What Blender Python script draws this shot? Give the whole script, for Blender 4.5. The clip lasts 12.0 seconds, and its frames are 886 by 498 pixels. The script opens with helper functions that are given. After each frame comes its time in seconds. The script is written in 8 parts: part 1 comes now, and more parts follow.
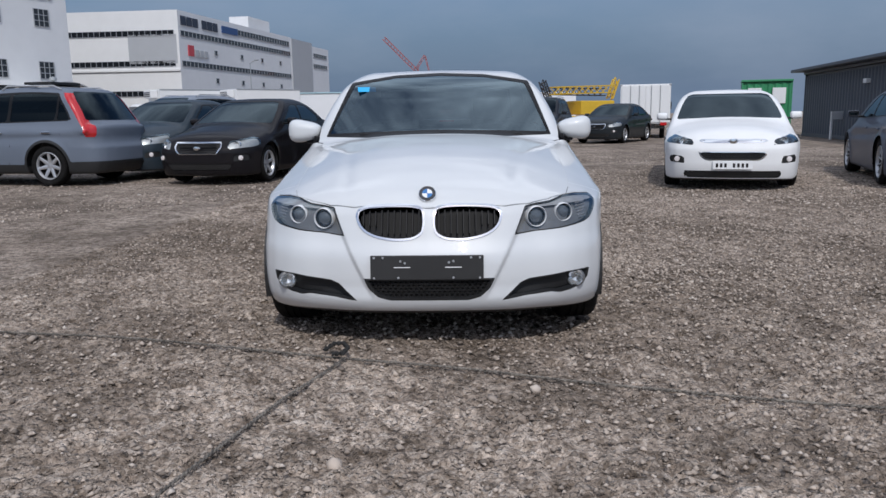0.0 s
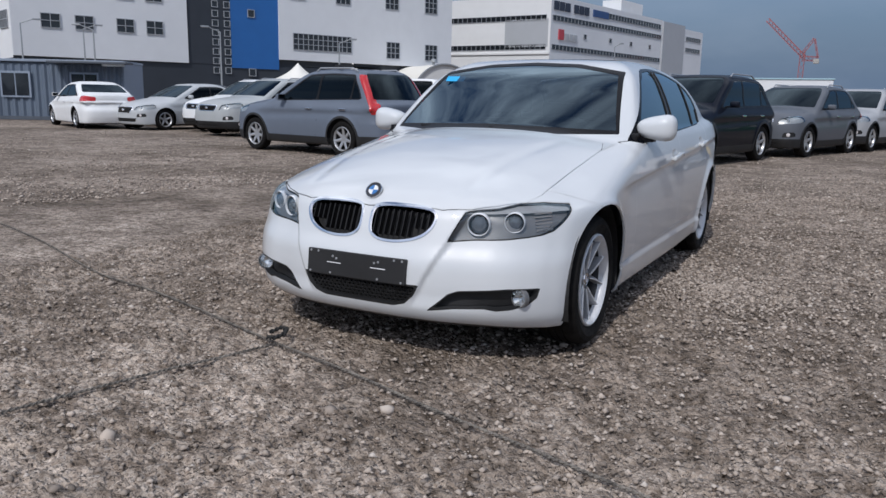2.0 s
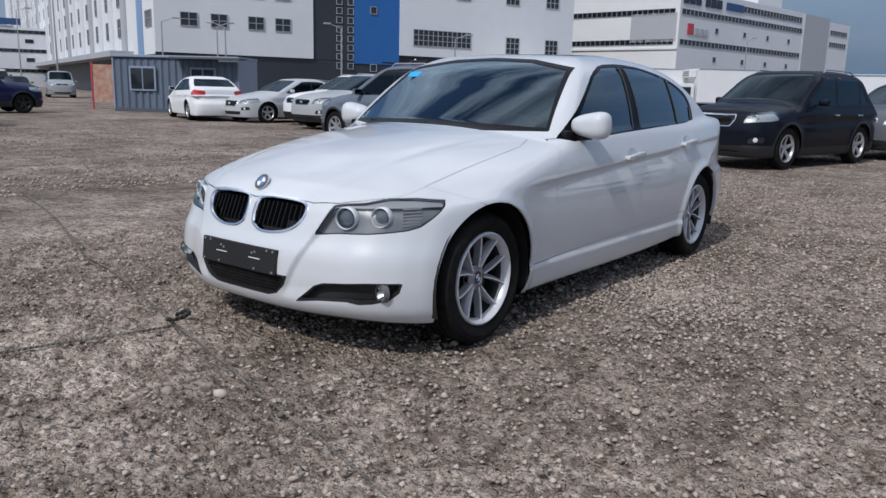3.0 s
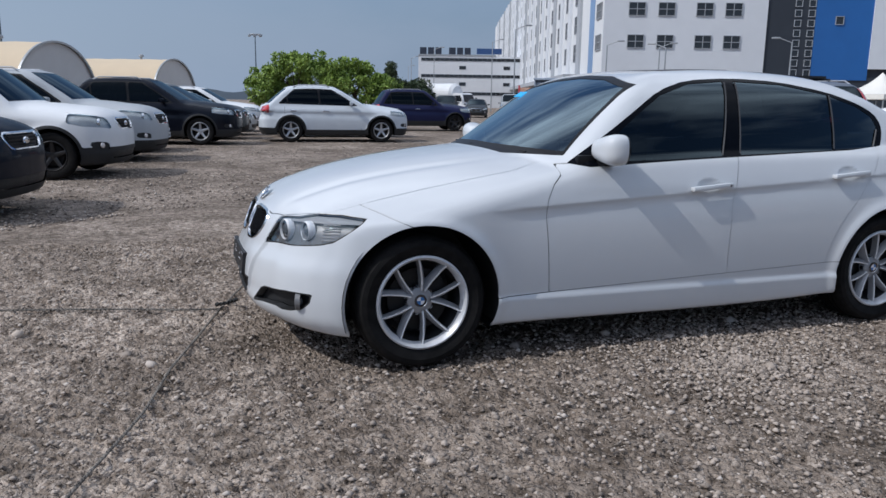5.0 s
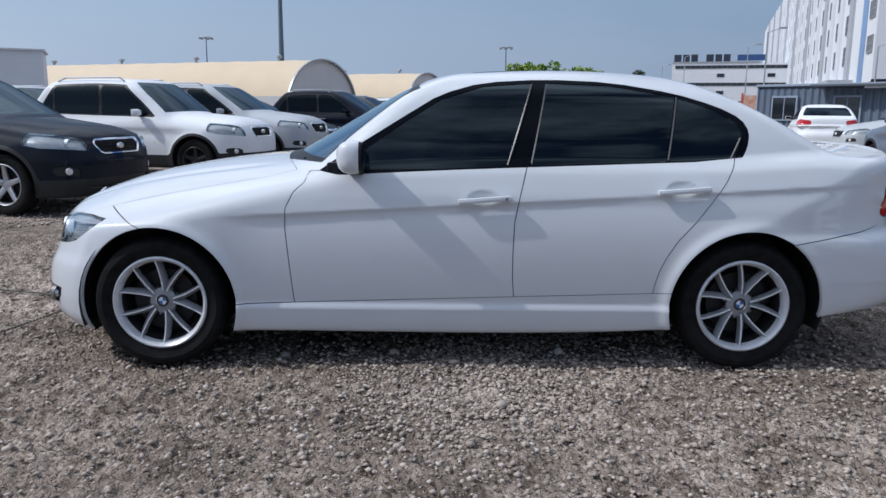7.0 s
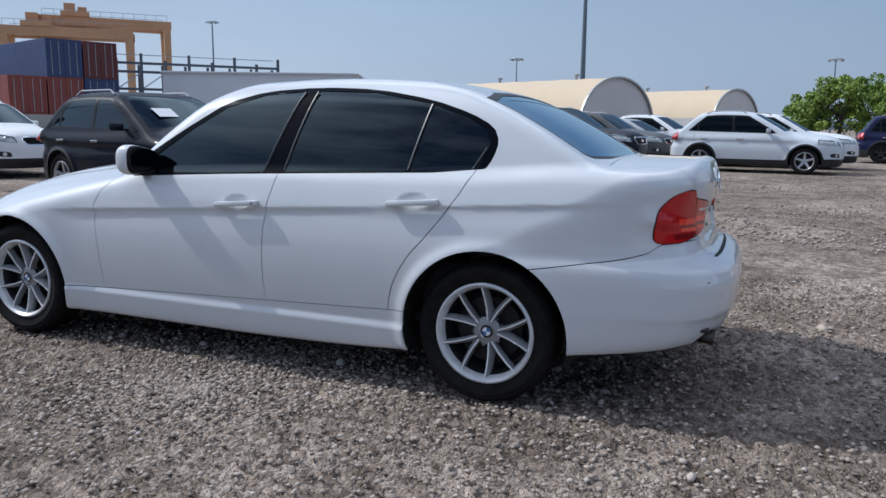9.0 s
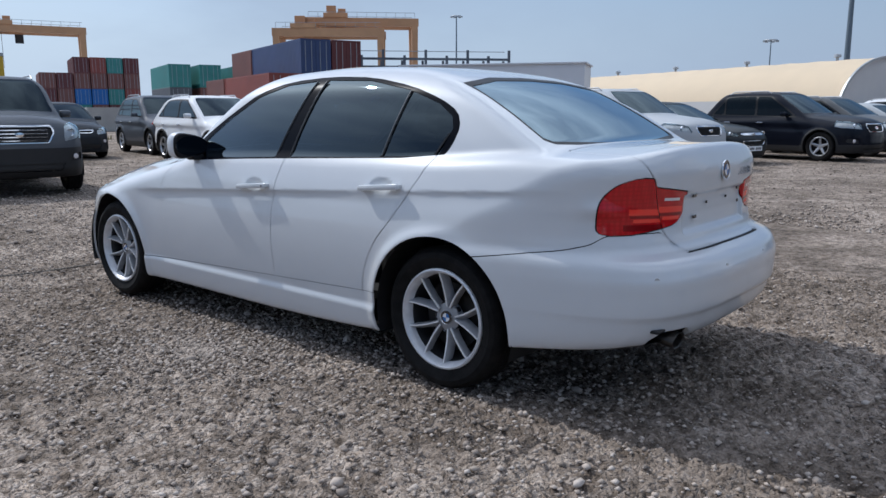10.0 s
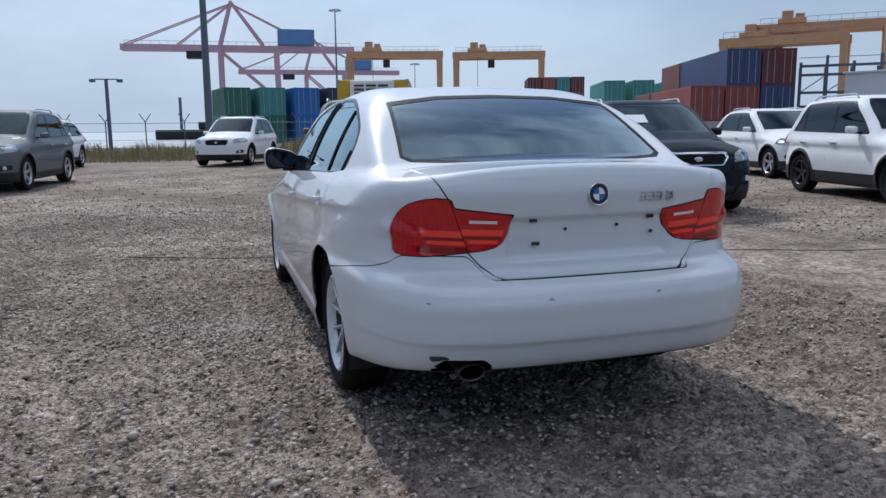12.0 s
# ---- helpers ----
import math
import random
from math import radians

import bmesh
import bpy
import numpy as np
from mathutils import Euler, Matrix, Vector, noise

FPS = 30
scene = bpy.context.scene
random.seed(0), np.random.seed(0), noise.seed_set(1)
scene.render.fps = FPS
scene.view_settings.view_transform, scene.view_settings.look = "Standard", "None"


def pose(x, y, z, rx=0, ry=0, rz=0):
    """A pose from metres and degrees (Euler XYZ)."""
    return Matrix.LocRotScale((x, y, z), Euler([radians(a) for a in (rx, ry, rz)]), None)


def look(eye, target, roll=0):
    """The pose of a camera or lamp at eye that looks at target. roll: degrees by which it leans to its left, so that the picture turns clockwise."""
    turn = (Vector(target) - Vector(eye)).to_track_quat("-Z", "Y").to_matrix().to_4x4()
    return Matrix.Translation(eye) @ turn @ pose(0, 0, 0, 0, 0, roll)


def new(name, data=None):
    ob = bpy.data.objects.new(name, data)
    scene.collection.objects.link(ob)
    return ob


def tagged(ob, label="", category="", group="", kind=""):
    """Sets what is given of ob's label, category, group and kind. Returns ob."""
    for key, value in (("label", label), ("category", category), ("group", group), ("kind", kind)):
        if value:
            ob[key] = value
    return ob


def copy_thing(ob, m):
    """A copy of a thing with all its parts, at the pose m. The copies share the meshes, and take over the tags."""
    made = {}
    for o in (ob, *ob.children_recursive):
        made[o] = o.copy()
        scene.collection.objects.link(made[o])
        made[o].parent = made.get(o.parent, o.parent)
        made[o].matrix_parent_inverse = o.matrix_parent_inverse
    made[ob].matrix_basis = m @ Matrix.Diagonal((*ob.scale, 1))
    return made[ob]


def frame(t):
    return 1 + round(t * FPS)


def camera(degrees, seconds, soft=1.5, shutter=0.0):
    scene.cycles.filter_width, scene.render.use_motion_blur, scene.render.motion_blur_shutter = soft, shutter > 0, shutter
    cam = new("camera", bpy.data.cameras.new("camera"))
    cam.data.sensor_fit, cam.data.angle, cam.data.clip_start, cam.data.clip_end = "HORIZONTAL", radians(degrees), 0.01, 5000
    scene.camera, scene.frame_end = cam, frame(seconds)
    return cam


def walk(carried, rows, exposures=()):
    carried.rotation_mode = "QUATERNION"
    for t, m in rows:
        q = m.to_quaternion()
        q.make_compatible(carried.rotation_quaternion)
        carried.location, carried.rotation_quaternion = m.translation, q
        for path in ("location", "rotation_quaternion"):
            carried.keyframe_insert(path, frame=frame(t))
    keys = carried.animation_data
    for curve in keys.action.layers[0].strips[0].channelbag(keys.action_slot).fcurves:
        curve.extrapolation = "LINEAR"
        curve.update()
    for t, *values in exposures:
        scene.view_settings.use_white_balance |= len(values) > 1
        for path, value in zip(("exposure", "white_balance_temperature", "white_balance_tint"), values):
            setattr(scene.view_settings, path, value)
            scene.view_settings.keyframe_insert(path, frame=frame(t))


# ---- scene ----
cam = camera(60.07, 12.0)

PATH = [
    (0.0, pose(0.157, -5.635, 1.093, 80.12, 0.78, 1.60)),
    (0.5, pose(0.539, -5.561, 1.138, 80.34, 2.07, 10.17)),
    (1.0, pose(0.928, -5.360, 1.148, 78.87, 2.03, 17.22)),
    (1.5, pose(1.403, -5.181, 1.152, 79.06, 1.11, 23.82)),
    (2.0, pose(1.874, -4.956, 1.145, 78.88, -1.10, 28.42)),
    (2.5, pose(2.334, -4.692, 1.158, 78.64, -1.30, 31.34)),
    (3.0, pose(2.788, -4.378, 1.166, 78.37, -1.45, 37.67)),
    (3.2, pose(2.923, -4.226, 1.162, 78.19, -1.05, 41.16)),
    (4.8, pose(3.971, -2.756, 1.213, 78.98, -0.87, 67.59)),
    (5.0, pose(4.066, -2.545, 1.219, 79.11, -0.87, 70.64)),
    (5.5, pose(4.205, -1.978, 1.214, 79.18, -0.18, 76.07)),
    (6.0, pose(4.324, -1.396, 1.215, 79.67, -0.11, 80.49)),
    (6.5, pose(4.374, -0.809, 1.211, 79.71, -0.13, 86.53)),
    (7.0, pose(4.352, -0.195, 1.222, 79.65, -0.51, 89.48)),
    (7.5, pose(4.311, 0.389, 1.223, 79.46, -0.31, 93.16)),
    (7.7, pose(4.265, 0.629, 1.219, 79.44, -0.60, 93.64)),
    (9.3, pose(3.711, 2.663, 1.193, 80.71, -0.20, 119.37)),
    (9.5, pose(3.605, 2.871, 1.190, 80.49, 0.14, 123.84)),
    (10.0, pose(3.266, 3.331, 1.186, 79.91, 0.07, 130.04)),
    (10.5, pose(2.885, 3.799, 1.193, 80.43, -1.00, 138.46)),
    (11.0, pose(2.423, 4.147, 1.182, 80.33, -0.75, 145.18)),
    (11.5, pose(1.932, 4.477, 1.205, 81.06, -0.28, 154.46)),
    (12.0, pose(1.395, 4.711, 1.192, 81.10, 0.54, 162.37)),
]
walk(cam, PATH, [(0.0, -0.38, 6200, 11), (3.0, -0.37, 6170, 11), (5.0, -0.29, 6050, 10), (7.5, -0.10, 5950, 10), (9.5, -0.09, 5950, 9), (10.5, -0.09, 5950, 9), (12.0, -0.14, 5950, 9)])

# ---- world and sun ----
world = bpy.data.worlds.new("world")
scene.world = world
world.use_nodes = True
wt = world.node_tree
sky = wt.nodes.new("ShaderNodeTexSky")
sky.sky_type, sky.sun_disc = "NISHITA", False
sky.sun_elevation, sky.sun_rotation = radians(45), radians(174)
sky.air_density, sky.dust_density, sky.ozone_density = 1.0, 1.6, 3.5
wco = wt.nodes.new("ShaderNodeTexCoord")
wmap = wt.nodes.new("ShaderNodeMapping")
wmap.inputs["Scale"].default_value = (1.0, 1.0, 2.6)
wn = wt.nodes.new("ShaderNodeTexNoise")
wn.inputs["Scale"].default_value, wn.inputs["Detail"].default_value, wn.inputs["Roughness"].default_value = 2.2, 6, 0.56
wr = wt.nodes.new("ShaderNodeMapRange")
wr.inputs["From Min"].default_value, wr.inputs["From Max"].default_value = 0.40, 0.68
wr.inputs["To Max"].default_value = 1.0
wmix = wt.nodes.new("ShaderNodeMix")
wmix.data_type = "RGBA"
# thin cloud low down, sunlit white cloud overhead
wcz = wt.nodes.new("ShaderNodeMapRange")
wcz.inputs["From Min"].default_value, wcz.inputs["From Max"].default_value = 0.28, 0.60
wcc = wt.nodes.new("ShaderNodeMix")
wcc.data_type = "RGBA"
wcc.inputs["A"].default_value, wcc.inputs["B"].default_value = (3.3, 3.9, 4.9, 1), (14.0, 14.6, 15.6, 1)
wsep = wt.nodes.new("ShaderNodeSeparateXYZ")
wt.links.new(wco.outputs["Generated"], wsep.inputs[0])
wt.links.new(wsep.outputs["Z"], wcz.inputs["Value"])
wt.links.new(wcz.outputs[0], wcc.inputs["Factor"])
wt.links.new(wcc.outputs["Result"], wmix.inputs["B"])
wt.links.new(wco.outputs["Generated"], wmap.inputs["Vector"])
wt.links.new(wmap.outputs[0], wn.inputs["Vector"])
wt.links.new(wn.outputs["Fac"], wr.inputs["Value"])
wcf = wt.nodes.new("ShaderNodeMath")
wcf.operation, wcf.inputs[1].default_value = "MULTIPLY_ADD", 0.45
wcm = wt.nodes.new("ShaderNodeMath")
wcm.operation = "MULTIPLY"
wt.links.new(wcz.outputs[0], wcf.inputs[0])
wcf.inputs[2].default_value = 0.5
wt.links.new(wr.outputs[0], wcm.inputs[0])
wt.links.new(wcf.outputs[0], wcm.inputs[1])
wt.links.new(wcm.outputs[0], wmix.inputs["Factor"])
# pale sea haze that thins upwards
whz = wt.nodes.new("ShaderNodeMapRange")
whz.interpolation_type = "SMOOTHSTEP"
whz.inputs["From Min"].default_value, whz.inputs["From Max"].default_value = 0.0, 0.34
whz.inputs["To Min"].default_value, whz.inputs["To Max"].default_value = 0.95, 0.0
whm = wt.nodes.new("ShaderNodeMix")
whm.data_type = "RGBA"
# brighter towards the sun over the sea, dimmer away from it
wsun = wt.nodes.new("ShaderNodeMapRange")
wsun.inputs["From Min"].default_value, wsun.inputs["From Max"].default_value = 0.75, -0.9
whc = wt.nodes.new("ShaderNodeMix")
whc.data_type = "RGBA"
whc.inputs["A"].default_value, whc.inputs["B"].default_value = (1.35, 1.95, 2.95, 1), (5.0, 5.85, 6.9, 1)
wt.links.new(wsep.outputs["Z"], whz.inputs["Value"])
wt.links.new(whz.outputs[0], whm.inputs["Factor"])
wt.links.new(sky.outputs[0], whm.inputs["A"])
wt.links.new(wsep.outputs["Y"], wsun.inputs["Value"])
wt.links.new(wsun.outputs[0], whc.inputs["Factor"])
wt.links.new(whc.outputs["Result"], whm.inputs["B"])
wt.links.new(whm.outputs["Result"], wmix.inputs["A"])
wt.links.new(wmix.outputs["Result"], wt.nodes["Background"].inputs[0])
wt.nodes["Background"].inputs[1].default_value = 0.12
sun = new("sun", bpy.data.lights.new("sun", "SUN"))
sun.data.energy, sun.data.angle, sun.data.color = 2.85, radians(0.6), (1.0, 0.955, 0.89)
sun.matrix_world = look((1.1, -10.0, 10.0), (0, 0, 0))

# ---- materials ----
def mat(name, color, rough=0.5, metal=0.0, spec=0.5, coat=0.0, noise_amt=0.0, noise_scale=8.0, bump=0.0, bump_scale=60.0, col2=None, objcol=False, alpha=1.0, rnd=0.0):
    """A surface: base colour with two-scale variation, roughness, metal and fine relief."""
    m = bpy.data.materials.new(name)
    m.use_nodes = True
    nt = m.node_tree
    b = nt.nodes["Principled BSDF"]
    b.inputs["Roughness"].default_value = rough
    b.inputs["Metallic"].default_value = metal
    b.inputs["Specular IOR Level"].default_value = spec
    b.inputs["Coat Weight"].default_value = coat
    b.inputs["Coat Roughness"].default_value = 0.03
    tc = nt.nodes.new("ShaderNodeTexCoord")
    col = None
    if objcol:
        oi = nt.nodes.new("ShaderNodeObjectInfo")
        col = oi.outputs["Color"]
    if noise_amt or col2:
        n1 = nt.nodes.new("ShaderNodeTexNoise")
        n1.inputs["Scale"].default_value, n1.inputs["Detail"].default_value = noise_scale, 6
        n2 = nt.nodes.new("ShaderNodeTexNoise")
        n2.inputs["Scale"].default_value, n2.inputs["Detail"].default_value = noise_scale * 0.13, 3
        nt.links.new(tc.outputs["Object"], n1.inputs["Vector"])
        nt.links.new(tc.outputs["Object"], n2.inputs["Vector"])
        add = nt.nodes.new("ShaderNodeMath")
        add.operation = "ADD"
        nt.links.new(n1.outputs["Fac"], add.inputs[0])
        nt.links.new(n2.outputs["Fac"], add.inputs[1])
        mr = nt.nodes.new("ShaderNodeMapRange")
        mr.inputs["From Min"].default_value, mr.inputs["From Max"].default_value = 0.7, 1.3
        nt.links.new(add.outputs[0], mr.inputs["Value"])
        mx = nt.nodes.new("ShaderNodeMix")
        mx.data_type = "RGBA"
        nt.links.new(mr.outputs[0], mx.inputs["Factor"])
        if col is not None:
            hv = nt.nodes.new("ShaderNodeHueSaturation")
            hv.inputs["Value"].default_value = 1 - noise_amt
            nt.links.new(col, hv.inputs["Color"])
            nt.links.new(hv.outputs[0], mx.inputs["A"])
            nt.links.new(col, mx.inputs["B"])
        else:
            c2 = col2 or tuple(c * (1 - noise_amt) for c in color)
            mx.inputs["A"].default_value = (*c2, 1)
            mx.inputs["B"].default_value = (*color, 1)
        col = mx.outputs["Result"]
        rr = nt.nodes.new("ShaderNodeMapRange")
        rr.inputs["To Min"].default_value, rr.inputs["To Max"].default_value = rough * 0.9, min(1, rough * 1.15)
        nt.links.new(n1.outputs["Fac"], rr.inputs["Value"])
        nt.links.new(rr.outputs[0], b.inputs["Roughness"])
    if rnd:
        oi2 = nt.nodes.new("ShaderNodeObjectInfo")
        hs = nt.nodes.new("ShaderNodeHueSaturation")
        mp = nt.nodes.new("ShaderNodeMapRange")
        mp.inputs["To Min"].default_value, mp.inputs["To Max"].default_value = 1 - rnd, 1 + rnd
        nt.links.new(oi2.outputs["Random"], mp.inputs["Value"])
        nt.links.new(mp.outputs[0], hs.inputs["Value"])
        if col is not None:
            nt.links.new(col, hs.inputs["Color"])
        else:
            hs.inputs["Color"].default_value = (*color, 1)
        col = hs.outputs[0]
    if col is not None:
        nt.links.new(col, b.inputs["Base Color"])
    else:
        b.inputs["Base Color"].default_value = (*color, 1)
    if bump:
        nb = nt.nodes.new("ShaderNodeTexNoise")
        nb.inputs["Scale"].default_value, nb.inputs["Detail"].default_value = bump_scale, 5
        nt.links.new(tc.outputs["Object"], nb.inputs["Vector"])
        bp = nt.nodes.new("ShaderNodeBump")
        bp.inputs["Strength"].default_value, bp.inputs["Distance"].default_value = bump, 0.01
        nt.links.new(nb.outputs["Fac"], bp.inputs["Height"])
        nt.links.new(bp.outputs[0], b.inputs["Normal"])
    if alpha < 1:
        b.inputs["Alpha"].default_value = alpha
    return m


def pane(name, tint, rough=0.015, gloss=1.0, base=0.05):
    """Tinted sheet glass: what is behind it shows through the tint, gloss by Fresnel."""
    m = bpy.data.materials.new(name)
    m.use_nodes = True
    nt = m.node_tree
    nt.nodes.remove(nt.nodes["Principled BSDF"])
    tr = nt.nodes.new("ShaderNodeBsdfTransparent")
    tr.inputs[0].default_value = (*tint, 1)
    gl = nt.nodes.new("ShaderNodeBsdfGlossy")
    gl.inputs["Roughness"].default_value = rough
    gl.inputs["Color"].default_value = (gloss * 0.72, gloss * 0.9, gloss * 1.0, 1)
    lw = nt.nodes.new("ShaderNodeLayerWeight")
    lw.inputs["Blend"].default_value = 0.5
    pw = nt.nodes.new("ShaderNodeMath")
    pw.operation = "POWER"
    pw.inputs[1].default_value = 3.0
    fr = nt.nodes.new("ShaderNodeMapRange")
    fr.inputs["To Min"].default_value = base
    nt.links.new(lw.outputs["Facing"], pw.inputs[0])
    nt.links.new(pw.outputs[0], fr.inputs["Value"])
    mx = nt.nodes.new("ShaderNodeMixShader")
    nt.links.new(fr.outputs[0], mx.inputs[0])
    nt.links.new(tr.outputs[0], mx.inputs[1])
    nt.links.new(gl.outputs[0], mx.inputs[2])
    nt.links.new(mx.outputs[0], nt.nodes["Material Output"].inputs[0])
    return m


M_WHITE = mat("white_car_paint", (0.63, 0.65, 0.67), 0.38, spec=0.3, coat=1.0, noise_amt=0.03, noise_scale=5.0)
M_PAINT = mat("car_paint", (0.5, 0.5, 0.5), 0.5, spec=0.04, coat=0.32, noise_amt=0.06, noise_scale=4.0, objcol=True)
M_GAP = mat("seam_black", (0.012, 0.012, 0.013), 0.8)
M_TRIM = mat("black_trim", (0.012, 0.012, 0.014), 0.40, spec=0.18, noise_amt=0.2, noise_scale=20)
M_PLASTIC = mat("black_plastic", (0.018, 0.018, 0.019), 0.55, noise_amt=0.3, noise_scale=30, bump=0.15, bump_scale=400)
M_CLAD = mat("grey_cladding", (0.018, 0.0185, 0.020), 0.6, noise_amt=0.3, noise_scale=25)
M_CHROME = mat("chrome", (0.82, 0.83, 0.85), 0.08, metal=1.0)
M_ALLOY = mat("alloy_rim", (0.52, 0.53, 0.55), 0.32, metal=0.6, noise_amt=0.12, noise_scale=30)
M_DARKRIM = mat("black_rim", (0.03, 0.03, 0.032), 0.35, metal=0.3, noise_amt=0.2, noise_scale=25)
M_TYRE = mat("tyre_rubber", (0.006, 0.006, 0.006), 0.75, spec=0.15, noise_amt=0.4, noise_scale=22, bump=0.25, bump_scale=140, col2=(0.016, 0.015, 0.015))
M_DISC = mat("brake_disc", (0.035, 0.034, 0.034), 0.5, metal=0.7, noise_amt=0.3, noise_scale=30)
M_DARK = mat("dark_interior", (0.018, 0.018, 0.020), 0.8, noise_amt=0.3, noise_scale=12)
M_SEAT = mat("seat_leather", (0.035, 0.034, 0.034), 0.5, noise_amt=0.25, noise_scale=14)
M_GLASS = pane("tinted_glass", (0.018, 0.03, 0.05), base=0.035)
M_WGLASS = pane("windscreen_glass", (0.09, 0.125, 0.16), base=0.10)
M_RGLASS = pane("rear_glass", (0.06, 0.09, 0.125), base=0.11)
M_CARGLASS = pane("car_glass", (0.025, 0.032, 0.04), gloss=0.5, base=0.035)
M_LENS = pane("clear_lens", (0.92, 0.93, 0.93), base=0.06)
M_REFLECT = mat("lamp_reflector", (0.80, 0.81, 0.83), 0.20, metal=0.85)
M_LAMPBROW = mat("lamp_brow", (0.30, 0.30, 0.31), 0.45, noise_amt=0.1, noise_scale=30)
M_PILLAR = mat("gloss_black_pillar", (0.004, 0.005, 0.008), 0.16, spec=0.06, noise_amt=0.2, noise_scale=20)
M_MOULD = mat("grey_moulding", (0.06, 0.06, 0.063), 0.4, metal=0.3, noise_amt=0.1, noise_scale=30)
# one rim alloy in three tones: shade painted into webs, light into ridges
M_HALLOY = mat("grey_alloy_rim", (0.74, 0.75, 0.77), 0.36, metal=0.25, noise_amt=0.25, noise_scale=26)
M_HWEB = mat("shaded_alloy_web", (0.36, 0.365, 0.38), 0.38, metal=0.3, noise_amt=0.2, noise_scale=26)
M_HRIDGE = mat("lit_alloy_ridge", (0.88, 0.89, 0.90), 0.26, metal=0.25, noise_amt=0.12, noise_scale=30)
M_LAMPBOWL = mat("lamp_housing", (0.19, 0.19, 0.195), 0.4, metal=0.3, noise_amt=0.2, noise_scale=30)
M_PLAMP = mat("pale_lamp_bowl", (0.48, 0.49, 0.50), 0.35, metal=0.3, noise_amt=0.25, noise_scale=14)
M_LAMPGLASS = mat("lamp_projector", (0.09, 0.10, 0.115), 0.06, spec=0.9)
M_RED = mat("red_lens", (0.52, 0.010, 0.014), 0.12, coat=1.0, noise_amt=0.15, noise_scale=25)
M_REDDARK = mat("dark_red_lens", (0.24, 0.005, 0.008), 0.10, spec=0.3, coat=0.4, noise_amt=0.2, noise_scale=40)
M_REDLIGHT = mat("bright_red_lens", (0.90, 0.055, 0.035), 0.10, spec=0.3, coat=0.4)
M_MIRROR = mat("mirror_glass", (0.05, 0.053, 0.058), 0.03, metal=1.0)
M_CLEAR = mat("clear_reflector", (0.72, 0.68, 0.68), 0.15, coat=1.0)
M_BLUE = mat("badge_blue", (0.03, 0.16, 0.42), 0.2, coat=1.0)
M_BADGEW = mat("badge_white", (0.8, 0.8, 0.82), 0.25, coat=1.0)
M_BADGEK = mat("badge_black", (0.02, 0.02, 0.024), 0.2, coat=1.0)
M_STICKER = mat("blue_sticker", (0.03, 0.42, 0.80), 0.5, noise_amt=0.1, noise_scale=60)
M_PAPER = mat("white_paper", (0.78, 0.79, 0.80), 0.8, noise_amt=0.05, noise_scale=20)
M_AMBER = mat("amber_lens", (0.75, 0.32, 0.08), 0.15, coat=1.0)
M_EXH = mat("exhaust_metal", (0.09, 0.083, 0.076), 0.45, metal=0.9, noise_amt=0.5, noise_scale=40)
M_ROPE = mat("rope_fibre", (0.035, 0.032, 0.030), 0.9, noise_amt=0.5, noise_scale=120, bump=0.6, bump_scale=300, col2=(0.30, 0.27, 0.235))
M_BLACKROPE = mat("black_cord", (0.02, 0.02, 0.02), 0.8, noise_amt=0.3, noise_scale=80)


def led_lens():
    """Red lens with a regular grid of small reflector cups behind it."""
    m = mat("led_red_lens", (0.55, 0.010, 0.014), 0.08, spec=0.3, coat=0.4)
    nt = m.node_tree
    b = nt.nodes["Principled BSDF"]
    tc = nt.nodes.new("ShaderNodeTexCoord")
    v = nt.nodes.new("ShaderNodeTexVoronoi")
    v.inputs["Scale"].default_value, v.inputs["Randomness"].default_value = 62, 0.0
    r = nt.nodes.new("ShaderNodeValToRGB")
    r.color_ramp.elements[0].position, r.color_ramp.elements[0].color = 0.25, (0.55, 0.010, 0.015, 1)
    r.color_ramp.elements[1].position, r.color_ramp.elements[1].color = 0.62, (0.44, 0.007, 0.010, 1)
    nt.links.new(tc.outputs["Object"], v.inputs["Vector"])
    nt.links.new(v.outputs["Distance"], r.inputs[0])
    nt.links.new(r.outputs[0], b.inputs["Base Color"])
    return m


M_REDLED = led_lens()

# ---- geometry helpers ----
def part(name, bm, material, parent=None, label=""):
    """Links a bmesh as one mesh object, under a thing or a part."""
    me = bpy.data.meshes.new(name)
    bm.to_mesh(me)
    bm.free()
    me.materials.append(material)
    ob = new(name, me)
    if parent is not None:
        ob.parent = parent
    if label:
        ob["label"] = label
    return ob


def root(name, m, label, category, group="", kind=""):
    ob = new(name)
    ob.matrix_basis = m
    return tagged(ob, label, category, group, kind)


def shade(ob, angle=0.6):
    me = ob.data
    me.polygons.foreach_set("use_smooth", [True] * len(me.polygons))
    me.set_sharp_from_angle(angle=angle)
    return ob


def box(bm, x0, x1, y0, y1, z0, z1, bevel=0.0, m=None):
    """A box added to bm, with its edges bevelled by so much."""
    t = Matrix.Translation(((x0 + x1) / 2, (y0 + y1) / 2, (z0 + z1) / 2)) @ Matrix.Diagonal((abs(x1 - x0), abs(y1 - y0), abs(z1 - z0), 1))
    r = bmesh.ops.create_cube(bm, size=1, matrix=(m or Matrix()) @ t)
    if bevel:
        es = list({e for v in r["verts"] for e in v.link_edges})
        bmesh.ops.bevel(bm, geom=es, offset=bevel, segments=2, affect="EDGES", profile=0.6)
    return bm


def boxes(*specs, bevel=0.0, m=None):
    bm = bmesh.new()
    for s in specs:
        box(bm, *s, bevel=bevel, m=m)
    return bm


